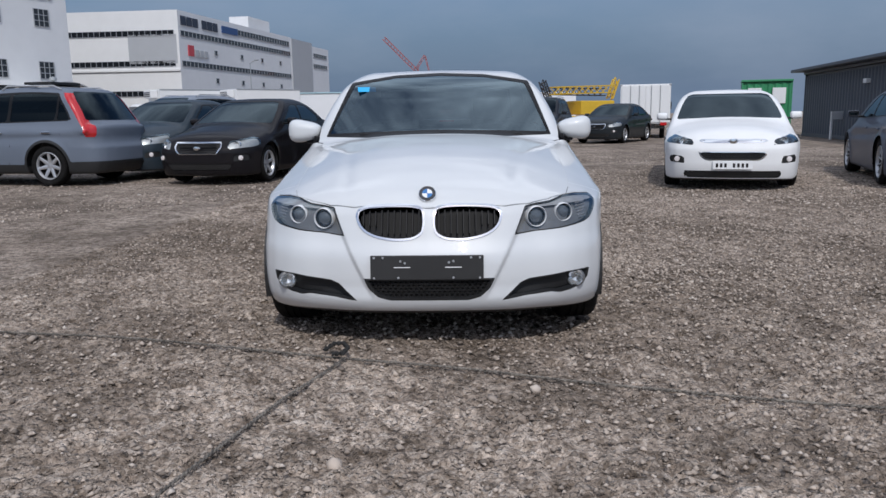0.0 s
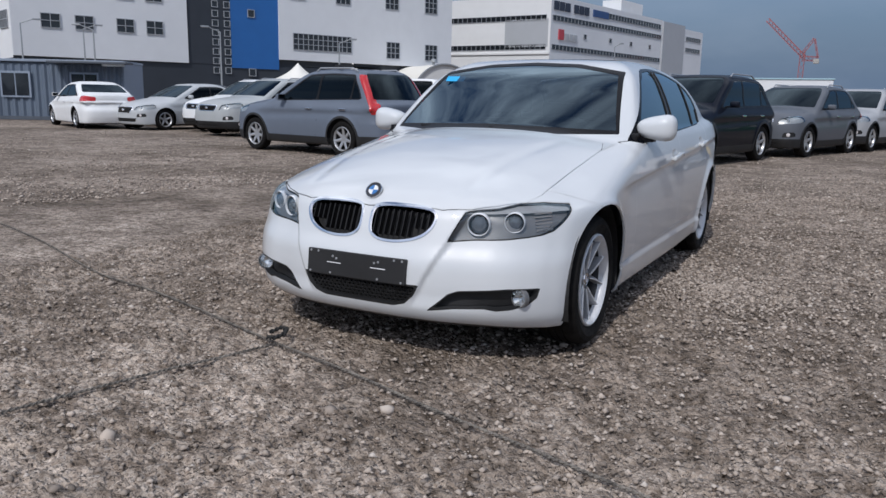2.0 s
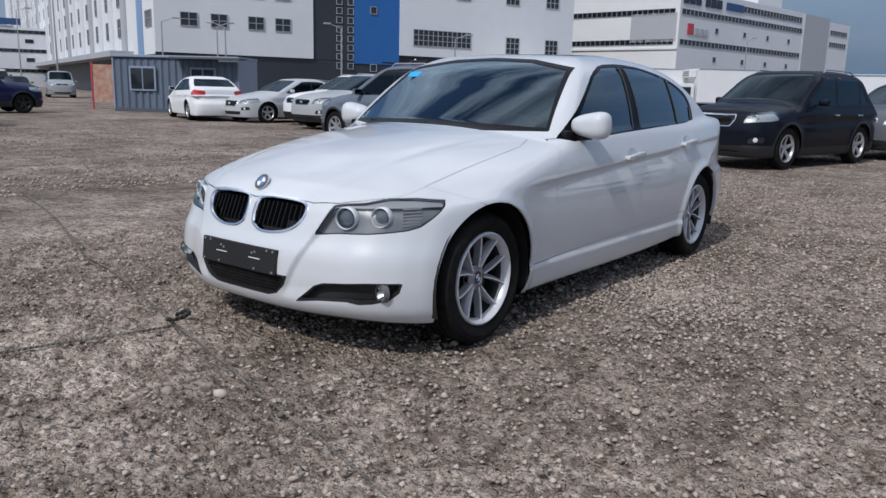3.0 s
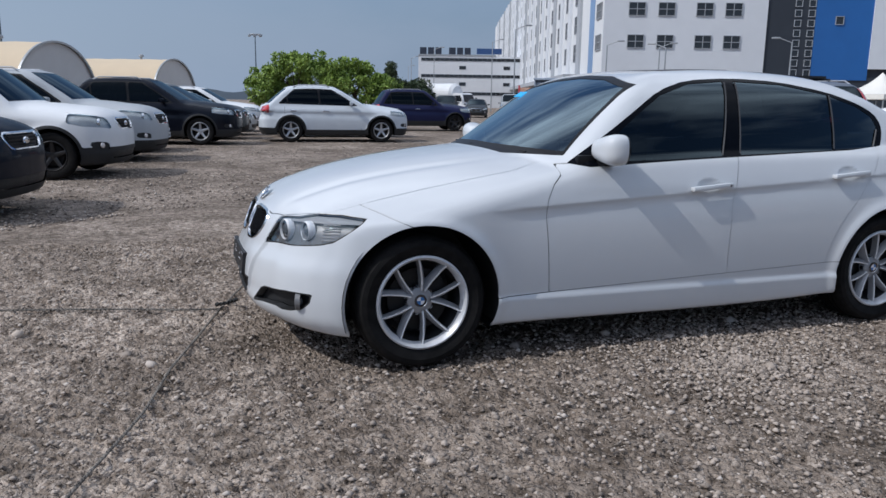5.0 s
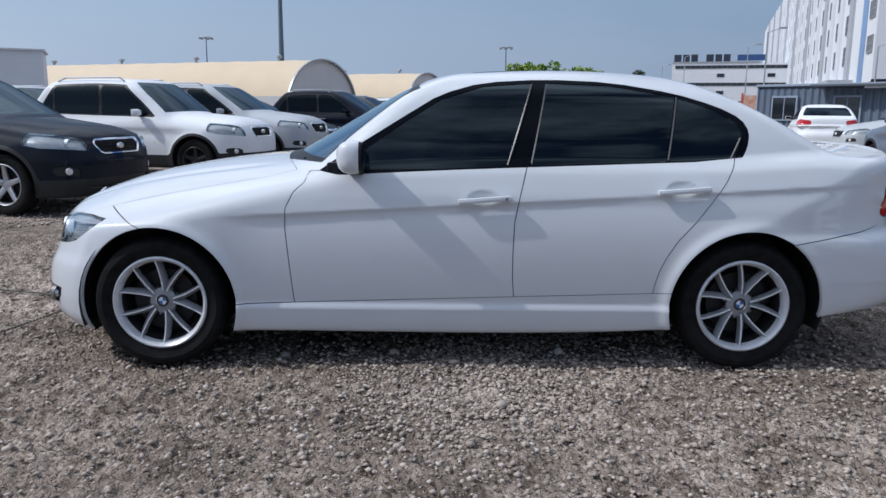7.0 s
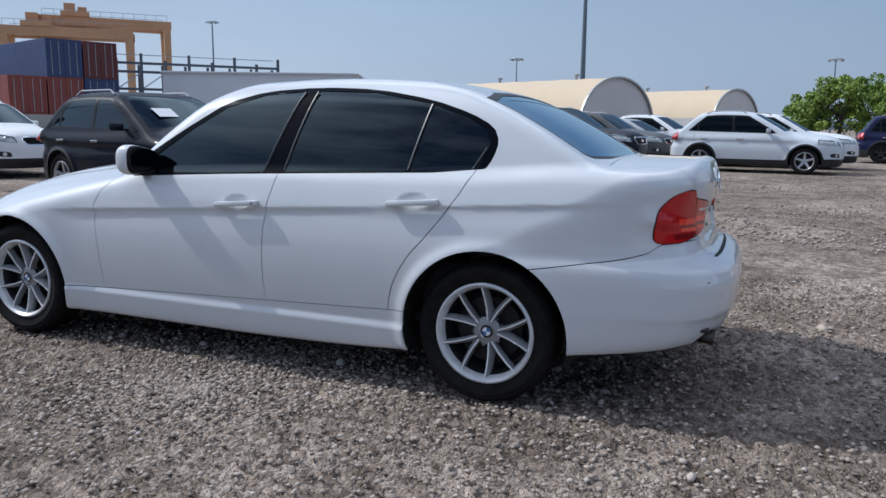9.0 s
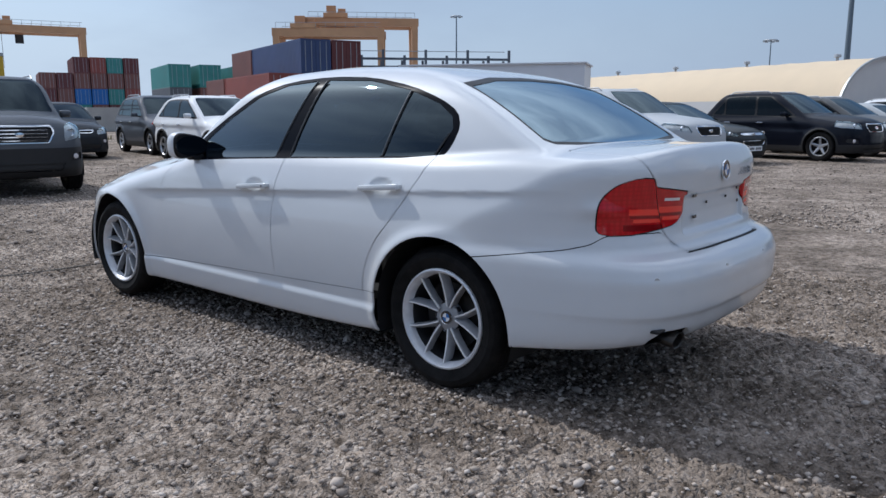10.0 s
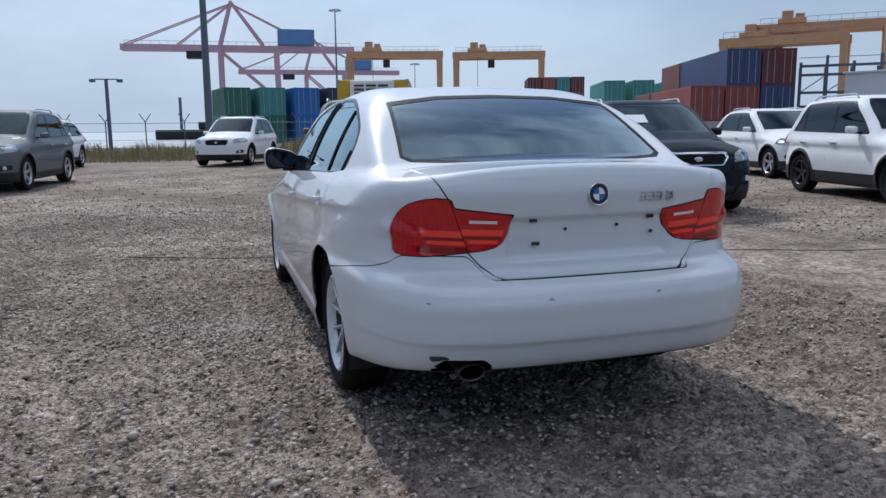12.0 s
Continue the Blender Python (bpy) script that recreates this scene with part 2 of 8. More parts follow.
def beam(bm, a, b, w, h=None, n=4):
    """A straight bar from a to b, square (n=4) or round."""
    a, b = Vector(a), Vector(b)
    d = b - a
    q = d.to_track_quat("Z", "Y").to_matrix().to_4x4()
    r = w / 2 * (math.sqrt(2) if n == 4 else 1)
    m = Matrix.Translation((a + b) / 2) @ q @ (Matrix.Rotation(math.pi / 4, 4, "Z") if n == 4 else Matrix())
    bmesh.ops.create_cone(bm, cap_ends=True, segments=n, radius1=r, radius2=(h or w) / 2 * (math.sqrt(2) if n == 4 else 1), depth=d.length, matrix=m)
    return bm


def lathe(bm, prof, n=40, m=None, close=False):
    """Turns a profile of (radius, along) round the local x axis."""
    m = m or Matrix()
    rings = []
    for r, a in prof:
        rings.append([bm.verts.new(m @ Vector((a, r * math.cos(2 * math.pi * k / n), r * math.sin(2 * math.pi * k / n)))) for k in range(n)])
    pairs = list(zip(rings, rings[1:])) + ([(rings[-1], rings[0])] if close else [])
    for a, b in pairs:
        for k in range(n):
            bm.faces.new((a[k], a[(k + 1) % n], b[(k + 1) % n], b[k]))
    bmesh.ops.recalc_face_normals(bm, faces=bm.faces)
    return bm


def curve(knots):
    """A smooth curve through (x, y) knots, as a function of arrays."""
    k = np.array(knots, float)
    x, y = k[:, 0], k[:, 1]
    s = np.gradient(y, x)
    d = np.diff(y) / np.diff(x)
    for i in range(len(d)):
        if abs(d[i]) < 1e-9:
            s[i] = s[i + 1] = 0
    xx = np.linspace(x[0], x[-1], 1200)
    i = np.clip(np.searchsorted(x, xx) - 1, 0, len(d) - 1)
    h = x[i + 1] - x[i]
    t = (xx - x[i]) / h
    yy = (1 + 2 * t) * (1 - t) ** 2 * y[i] + t * (1 - t) ** 2 * h * s[i] + t * t * (3 - 2 * t) * y[i + 1] + t * t * (t - 1) * h * s[i + 1]
    return lambda v: np.interp(v, xx, yy)


def smax(a, b, r):
    h = np.maximum(r - np.abs(a - b), 0) / r
    return np.maximum(a, b) + h * h * r / 4


def smin(a, b, r):
    return -smax(-a, -b, r)


def step(v, a, b):
    t = np.clip((v - a) / (b - a), 0, 1)
    return t * t * (3 - 2 * t)


def surface(field, lo, hi, res):
    """The zero surface of a field as (points, normals, triangles): surface nets, pulled on to the surface."""
    ax = [np.arange(l, h + res, res) for l, h in zip(lo, hi)]
    X, Y, Z = np.meshgrid(*ax, indexing="ij")
    f = field(X, Y, Z)
    s = f < 0
    n = [len(a) for a in ax]
    c = np.zeros([k - 1 for k in n], int)
    for i in (0, 1):
        for j in (0, 1):
            for k in (0, 1):
                c += s[i:n[0] - 1 + i, j:n[1] - 1 + j, k:n[2] - 1 + k]
    act = (c > 0) & (c < 8)
    idx = -np.ones(act.shape, int)
    cells = np.argwhere(act)
    idx[act] = np.arange(len(cells))
    P = np.stack([ax[d][cells[:, d]] + res / 2 for d in range(3)], -1)
    quads = []
    for d in range(3):
        a0 = [slice(None)] * 3
        a1 = [slice(None)] * 3
        a0[d], a1[d] = slice(0, n[d] - 1), slice(1, n[d])
        ch = s[tuple(a0)] != s[tuple(a1)]
        inn = s[tuple(a0)]
        e, g = (d + 1) % 3, (d + 2) % 3
        at = np.argwhere(ch)
        at = at[(at[:, e] > 0) & (at[:, g] > 0) & (at[:, e] < n[e] - 1) & (at[:, g] < n[g] - 1)]
        q = []
        for oe, og in ((-1, -1), (0, -1), (0, 0), (-1, 0)):
            b = at.copy()
            b[:, e] += oe
            b[:, g] += og
            q.append(idx[b[:, 0], b[:, 1], b[:, 2]])
        q = np.stack(q, -1)
        flip = ~inn[at[:, 0], at[:, 1], at[:, 2]]
        q[flip] = q[flip][:, ::-1]
        quads.append(q)
    Q = np.concatenate(quads)
    Q = Q[(Q >= 0).all(1)]

    def grad(p, h=0.002):
        o = []
        for d in range(3):
            a, b = p.copy(), p.copy()
            a[:, d] += h
            b[:, d] -= h
            o.append((field(a[:, 0], a[:, 1], a[:, 2]) - field(b[:, 0], b[:, 1], b[:, 2])) / (2 * h))
        return np.stack(o, -1)
    for it in range(5):
        # relax on the surface, then pull on to it
        if it < 3:
            acc = np.zeros_like(P)
            cnt = np.zeros(len(P))
            for k in range(4):
                for o in (1, 3):
                    np.add.at(acc, Q[:, k], P[Q[:, (k + o) % 4]])
                    np.add.at(cnt, Q[:, k], 1)
            P = 0.5 * P + 0.5 * acc / np.maximum(cnt, 1)[:, None]
        g = grad(P)
        fv = field(P[:, 0], P[:, 1], P[:, 2])
        mv = -(fv / np.maximum((g * g).sum(1), 0.05))[:, None] * g
        ln = np.linalg.norm(mv, axis=1, keepdims=True)
        P = P + mv * np.minimum(1, res / np.maximum(ln, 1e-9))
    g = grad(P, 0.006)
    N = g / np.maximum(np.linalg.norm(g, axis=1, keepdims=True), 1e-9)
    T = np.concatenate([Q[:, [0, 1, 2]], Q[:, [0, 2, 3]]])
    return P, N, T


def clip(mesh, d):
    """Cuts a mesh along d = 0; returns the part with d < 0 and the other part."""
    P, N, T = mesh
    if len(T) == 0:
        return mesh, mesh
    ins = d < 0
    cnt = ins[T].sum(1)
    mixed = (cnt > 0) & (cnt < 3)
    M = T[mixed]
    e = np.concatenate([M[:, [0, 1]], M[:, [1, 2]], M[:, [2, 0]]])
    e = e[ins[e[:, 0]] != ins[e[:, 1]]]
    e = np.unique(np.sort(e, 1), axis=0) if len(e) else e.reshape(0, 2)
    out = []
    if len(e):
        t = d[e[:, 0]] / (d[e[:, 0]] - d[e[:, 1]])
        t = np.clip(t, 0.001, 0.999)[:, None]
        NP = P[e[:, 0]] * (1 - t) + P[e[:, 1]] * t
        NN = N[e[:, 0]] * (1 - t) + N[e[:, 1]] * t
        NN /= np.maximum(np.linalg.norm(NN, axis=1, keepdims=True), 1e-9)
        key = e[:, 0] * len(P) + e[:, 1]
    else:
        NP, NN, key = np.zeros((0, 3)), np.zeros((0, 3)), np.zeros(0, int)
    AP, AN = np.concatenate([P, NP]), np.concatenate([N, NN])

    def mid(a, b):
        lo, hi = np.minimum(a, b), np.maximum(a, b)
        return len(P) + np.searchsorted(key, lo * len(P) + hi)
    for want in (True, False):
        tris = [T[cnt == (3 if want else 0)]]
        k = (ins[M] == want).sum(1)
        for num in (1, 2):
            S = M[k == num]
            if not len(S):
                continue
            odd = (ins[S] == want) if num == 1 else (ins[S] != want)
            r = odd.argmax(1)
            a, b, c = (S[np.arange(len(S)), (r + j) % 3] for j in range(3))
            ab, ac = mid(a, b), mid(a, c)
            if num == 1:
                tris.append(np.stack([a, ab, ac], -1))
            else:
                tris += [np.stack([ab, b, c], -1), np.stack([ab, c, ac], -1)]
        TT = np.concatenate(tris)
        used, inv = np.unique(TT, return_inverse=True)
        out.append((AP[used], AN[used], inv.reshape(-1, 3)))
    return out


def mesh_part(name, mesh, material, parent=None, label="", push=0.0, thick=0.0):
    """A cut piece as an object; push moves it along its normals, thick gives it a rim turned inwards."""
    P, N, T = mesh
    P = P + N * push
    if thick and len(T):
        e = np.concatenate([T[:, [0, 1]], T[:, [1, 2]], T[:, [2, 0]]])
        k = np.sort(e, 1)
        u, first, c = np.unique(k[:, 0] * len(P) + k[:, 1], return_index=True, return_counts=True)
        be = e[first[c == 1]]
        vs = np.unique(be)
        mp = -np.ones(len(P), int)
        mp[vs] = len(P) + np.arange(len(vs))
        P2 = P[vs] - N[vs] * thick
        rim = np.concatenate([np.stack([be[:, 1], be[:, 0], mp[be[:, 0]]], -1), np.stack([be[:, 1], mp[be[:, 0]], mp[be[:, 1]]], -1)])
        P, N, T = np.concatenate([P, P2]), np.concatenate([N, N[vs]]), np.concatenate([T, rim])
    me = bpy.data.meshes.new(name)
    me.from_pydata(P.tolist(), [], T.tolist())
    me.polygons.foreach_set("use_smooth", [True] * len(me.polygons))
    if len(P):
        me.normals_split_custom_set_from_vertices(N.tolist())
    me.materials.append(material)
    ob = new(name, me)
    if parent is not None:
        ob.parent = parent
    if label:
        ob["label"] = label
    return ob


def loop_points(pts, n=12):
    """A closed smooth loop through the points."""
    p = np.array(pts, float)
    k = len(p)
    t = np.arange(n)[:, None] / n
    o = []
    for i in range(k):
        a, b, c, d = p[i - 1], p[i], p[(i + 1) % k], p[(i + 2) % k]
        o.append(0.5 * ((2 * b) + (c - a) * t + (2 * a - 5 * b + 4 * c - d) * t * t + (3 * b - a - 3 * c + d) * t ** 3))
    return np.concatenate(o)


def poly(u, v, pts, smooth=0):
    """Signed distance to a polygon, negative inside."""
    p = loop_points(pts, smooth) if smooth else np.array(pts, float)
    q = np.roll(p, -1, 0)
    best = np.full(u.shape, 1e9)
    inside = np.zeros(u.shape, bool)
    for (ax, ay), (bx, by) in zip(p, q):
        ex, ey = bx - ax, by - ay
        wx, wy = u - ax, v - ay
        t = np.clip((wx * ex + wy * ey) / max(ex * ex + ey * ey, 1e-12), 0, 1)
        best = np.minimum(best, (wx - ex * t) ** 2 + (wy - ey * t) ** 2)
        c = (ay > v) != (by > v)
        inside ^= c & (u < ex * (v - ay) / (ey if ey else 1e-12) + ax)
    return np.where(inside, -1, 1) * np.sqrt(best)


def islands(mesh, least=12):
    """The connected pieces of a mesh that have at least so many triangles."""
    P, N, T = mesh
    if not len(T):
        return []
    lab = np.arange(len(P))
    for _ in range(4000):
        low = lab[T].min(1)
        old = lab.copy()
        for k in range(3):
            np.minimum.at(lab, T[:, k], low)
        lab = lab[lab]
        if (lab == old).all():
            break
    out = []
    tl = lab[T[:, 0]]
    for v in np.unique(tl):
        t = T[tl == v]
        if len(t) >= least:
            used, inv = np.unique(t, return_inverse=True)
            out.append((P[used], N[used], inv.reshape(-1, 3)))
    return out


def joined(meshes):
    P, N, T, o = [], [], [], 0
    for p, n, t in meshes:
        P.append(p)
        N.append(n)
        T.append(t + o)
        o += len(p)
    return np.concatenate(P), np.concatenate(N), np.concatenate(T)

# ---- ground ----
def gravel_material():
    m = bpy.data.materials.new("gravel")
    m.use_nodes = True
    nt = m.node_tree
    L = nt.links.new
    b = nt.nodes["Principled BSDF"]
    b.inputs["Roughness"].default_value = 0.92
    b.inputs["Specular IOR Level"].default_value = 0.25
    tc = nt.nodes.new("ShaderNodeTexCoord")

    def vor(scale, feature="F1"):
        v = nt.nodes.new("ShaderNodeTexVoronoi")
        v.inputs["Scale"].default_value = scale
        L(tc.outputs["Object"], v.inputs["Vector"])
        return v

    def noi(scale, detail=5):
        n = nt.nodes.new("ShaderNodeTexNoise")
        n.inputs["Scale"].default_value, n.inputs["Detail"].default_value = scale, detail
        L(tc.outputs["Object"], n.inputs["Vector"])
        return n

    def ramp(src, stops):
        r = nt.nodes.new("ShaderNodeValToRGB")
        while len(r.color_ramp.elements) < len(stops):
            r.color_ramp.elements.new(0.5)
        for e, (p, c) in zip(r.color_ramp.elements, stops):
            e.position, e.color = p, (*c, 1)
        L(src, r.inputs[0])
        return r.outputs[0]

    def mix(f, a, c, mode="MIX"):
        x = nt.nodes.new("ShaderNodeMix")
        x.data_type, x.blend_type = "RGBA", mode
        if isinstance(f, float):
            x.inputs["Factor"].default_value = f
        else:
            L(f, x.inputs["Factor"])
        L(a, x.inputs["A"])
        L(c, x.inputs["B"])
        return x.outputs["Result"]
    v1, v2 = vor(48), vor(110)
    sep = nt.nodes.new("ShaderNodeSeparateColor")
    L(v1.outputs["Color"], sep.inputs[0])
    sep2 = nt.nodes.new("ShaderNodeSeparateColor")
    L(v2.outputs["Color"], sep2.inputs[0])
    stones = ramp(sep.outputs[0], [(0.0, (0.173, 0.143, 0.119)), (0.35, (0.375, 0.314, 0.265)), (0.7, (0.576, 0.483, 0.410)), (0.90, (0.585, 0.522, 0.468)), (1.0, (0.585, 0.522, 0.468))])
    grit = ramp(sep2.outputs[0], [(0.0, (0.176, 0.148, 0.122)), (0.6, (0.418, 0.349, 0.293)), (1.0, (0.585, 0.522, 0.468))])
    c = mix(0.45, stones, grit)
    earth = ramp(noi(6, 8).outputs["Fac"], [(0.3, (0.144, 0.118, 0.097)), (0.7, (0.260, 0.213, 0.173))])
    patch = ramp(noi(0.42, 8).outputs["Fac"], [(0.38, (0, 0, 0)), (0.62, (0.85, 0.85, 0.85))])
    c = mix(patch, c, earth)
    tone = ramp(noi(0.13, 4).outputs["Fac"], [(0.3, (0.90, 0.89, 0.88)), (0.7, (1.10, 1.09, 1.08))])
    c = mix(1.0, c, tone, "MULTIPLY")
    streak = ramp(noi(2.3, 10).outputs["Fac"], [(0.34, (0.60, 0.58, 0.56)), (0.62, (1.06, 1.05, 1.04))])
    c = mix(1.0, c, streak, "MULTIPLY")
    clod = ramp(noi(22, 4).outputs["Fac"], [(0.38, (0.60, 0.58, 0.56)), (0.50, (1.0, 1.0, 1.0)), (0.64, (1.22, 1.22, 1.22))])
    c = mix(1.0, c, clod, "MULTIPLY")
    rut = ramp(noi(8.5, 7).outputs["Fac"], [(0.36, (0.70, 0.68, 0.66)), (0.52, (1.05, 1.05, 1.05))])
    c = mix(1.0, c, rut, "MULTIPLY")
    L(c, b.inputs["Base Color"])
    h1 = nt.nodes.new("ShaderNodeMath")
    h1.operation = "MULTIPLY_ADD"
    L(v1.outputs["Distance"], h1.inputs[0])
    h1.inputs[1].default_value = -1.0
    L(noi(45, 6).outputs["Fac"], h1.inputs[2])
    bp = nt.nodes.new("ShaderNodeBump")
    bp.inputs["Strength"].default_value, bp.inputs["Distance"].default_value = 1.0, 0.015
    L(h1.outputs[0], bp.inputs["Height"])
    bp2 = nt.nodes.new("ShaderNodeBump")
    bp2.inputs["Strength"].default_value, bp2.inputs["Distance"].default_value = 0.8, 0.006
    L(v2.outputs["Distance"], bp2.inputs["Height"])
    L(bp.outputs[0], bp2.inputs["Normal"])
    L(bp2.outputs[0], b.inputs["Normal"])
    return m


def stone_material():
    m = mat("gravel_stone", (0.2, 0.2, 0.2), 0.9)
    nt = m.node_tree
    b = nt.nodes["Principled BSDF"]
    b.inputs["Specular IOR Level"].default_value = 0.3
    g = nt.nodes.new("ShaderNodeNewGeometry")
    r = nt.nodes.new("ShaderNodeValToRGB")
    st = [(0.0, (0.161, 0.134, 0.112)), (0.30, (0.290, 0.243, 0.206)), (0.70, (0.430, 0.362, 0.307)), (0.92, (0.506, 0.428, 0.363)), (1.0, (0.546, 0.487, 0.437))]
    while len(r.color_ramp.elements) < len(st):
        r.color_ramp.elements.new(0.5)
    for e, (p, c) in zip(r.color_ramp.elements, st):
        e.position, e.color = p, (*c, 1)
    nt.links.new(g.outputs["Random Per Island"], r.inputs[0])
    nt.links.new(r.outputs[0], b.inputs["Base Color"])
    return m


M_GRAVEL = gravel_material()
M_STONE = stone_material()
M_WATER = mat("sea_water", (0.42, 0.45, 0.47), 0.22, noise_amt=0.3, noise_scale=0.6, bump=0.5, bump_scale=1.5)


def relief(x, y):
    return 0.012 * np.sin(x * 1.7 + 0.6 * np.sin(y * 0.9)) * np.sin(y * 1.3 + 1.1) + 0.006 * np.sin(x * 4.1 + y * 2.3)


def make_ground():
    """One sheet to the horizon, with coarse grain where the sedan stands."""
    far = [-1500, -700, -350, -200, -130, -90, -60, -40, -28, -20, -15, -12]
    axx = np.unique(np.round(np.concatenate([far, np.arange(-9, -3, 0.12), np.arange(-3, 6.2, 0.026), np.arange(6.2, 9, 0.12), [-v for v in far]]), 4))
    axy = np.unique(np.round(np.concatenate([far, np.arange(-9, -6.2, 0.12), np.arange(-6.2, 6.0, 0.026), np.arange(6.0, 9, 0.12), [-v for v in far]]), 4))
    X, Y = np.meshgrid(axx, axy, indexing="ij")
    near = np.exp(-np.maximum(np.hypot(X, Y) - 7, 0) / 3)
    rg = np.random.RandomState(3)
    fine = (X > -2.95) & (X < 6.15) & (Y > -6.15) & (Y < 5.95)
    lump = rg.rand(*X.shape)
    soft = (lump + np.roll(lump, 1, 0) + np.roll(lump, 1, 1) + np.roll(lump, -1, 0)) / 4
    grain = np.where(fine, 0.026 * (lump - 0.5) + 0.020 * (soft - 0.5), 0)
    jx, jy = (np.where(fine, 0.014 * (rg.rand(*X.shape) - 0.5), 0) for _ in (0, 1))
    Z = relief(X, Y) * near + grain - 0.010
    V = np.stack([(X + jx).ravel(), (Y + jy).ravel(), Z.ravel()], -1)
    i = np.arange(X.size).reshape(X.shape)
    F = np.stack([i[:-1, :-1].ravel(), i[1:, :-1].ravel(), i[1:, 1:].ravel(), i[:-1, 1:].ravel()], -1)
    me = bpy.data.meshes.new("ground")
    me.vertices.add(len(V))
    me.vertices.foreach_set("co", V.ravel())
    me.loops.add(F.size)
    me.loops.foreach_set("vertex_index", F.ravel())
    me.polygons.add(len(F))
    me.polygons.foreach_set("loop_start", np.arange(len(F)) * 4)
    me.update()
    me.materials.append(M_GRAVEL)
    tagged(new("ground", me), "grey-brown gravel lot with patches of bare earth", "ground", kind="structure")


def scatter_stones(name, count, lo, hi, zone, seed, label):
    """Loose stones lying on the ground, each a small uneven lump."""
    rg = np.random.RandomState(seed)
    bm = bmesh.new()
    if hi > 0.03:
        bmesh.ops.create_icosphere(bm, subdivisions=1, radius=1)
    else:
        vs = [bm.verts.new(c) for c in ((1, 0, 0), (0, 1, 0), (-1, 0, 0), (0, -1, 0), (0, 0, 1), (0, 0, -1))]
        for k in range(4):
            bm.faces.new((vs[k], vs[(k + 1) % 4], vs[4]))
            bm.faces.new((vs[(k + 1) % 4], vs[k], vs[5]))
    bm.verts.index_update()
    base = np.array([v.co[:] for v in bm.verts])
    tri = np.array([[v.index for v in f.verts] for f in bm.faces])
    bm.free()
    p = zone(rg, count)
    n = len(p)
    size = lo + (hi - lo) * rg.rand(n) ** 2.6
    B = base[None] * (1 + 0.6 * (rg.rand(n, len(base), 1) - 0.5))
    B = B * size[:, None, None] * np.stack([0.75 + 0.5 * rg.rand(n), 0.75 + 0.5 * rg.rand(n), 0.45 + 0.3 * rg.rand(n)], -1)[:, None, :]
    a = rg.rand(n) * 2 * math.pi
    ca, sa = np.cos(a)[:, None], np.sin(a)[:, None]
    tx = 0.5 * (rg.rand(n)[:, None] - 0.5)
    x, y, z = B[..., 0] * ca - B[..., 1] * sa, B[..., 0] * sa + B[..., 1] * ca, B[..., 2]
    z = z + tx * x
    V = np.stack([x + p[:, :1], y + p[:, 1:2], z + (relief(p[:, 0], p[:, 1]) + size * 0.02)[:, None]], -1).reshape(-1, 3)
    F = (tri[None] + (np.arange(n) * len(base))[:, None, None]).reshape(-1, 3)
    me = bpy.data.meshes.new(name)
    me.vertices.add(len(V))
    me.vertices.foreach_set("co", V.ravel())
    me.loops.add(F.size)
    me.loops.foreach_set("vertex_index", F.ravel())
    me.polygons.add(len(F))
    me.polygons.foreach_set("loop_start", np.arange(len(F)) * 3)
    me.update()
    me.validate()
    me.materials.append(M_STONE)
    tagged(new(name, me), label, "gravel", kind="stuff")


def ring_zone(rg, count):
    """Round the white sedan, thinning outwards."""
    a = rg.rand(count) * 2 * math.pi
    r = rg.rand(count) ** 0.8 * (1 + 0.25 * rg.rand(count))
    p = np.stack([1.2 + np.cos(a) * r * 5.8, np.sin(a) * r * 7.4], -1)
    p = p[(p[:, 0] > -2.9 + 0.5 * rg.rand(len(p)) ** 2)]
    # stones gather in drifts and leave bare patches
    d = np.sin(p[:, 0] * 2.1 + 1.3 * np.sin(p[:, 1] * 0.8)) * np.sin(p[:, 1] * 1.7 + 0.9 * np.sin(p[:, 0] * 1.1))
    return p[rg.rand(len(p)) < 0.72 + 0.28 * d]


def outer_zone(rg, count):
    """The open lot round the sedan, out to the rows of parked cars."""
    a = rg.rand(count) * 2 * math.pi
    r = 5.5 + 15.0 * rg.rand(count) ** 1.3
    p = np.stack([np.cos(a) * r, np.sin(a) * r], -1)
    d = np.sin(p[:, 0] * 0.9 + 1.1 * np.sin(p[:, 1] * 0.5)) * np.sin(p[:, 1] * 0.8 + np.sin(p[:, 0] * 0.6))
    return p[rg.rand(count) < 0.6 + 0.4 * d]


make_ground()
scatter_stones("outer_gravel_stones", 80000, 0.008, 0.028, outer_zone, 12, "scattered stones on the open gravel lot")
scatter_stones("gravel_stones", 130000, 0.0035, 0.017, ring_zone, 4, "loose grey and pale gravel stones")
scatter_stones("larger_stones", 900, 0.012, 0.032, ring_zone, 9, "larger loose stones on the gravel")


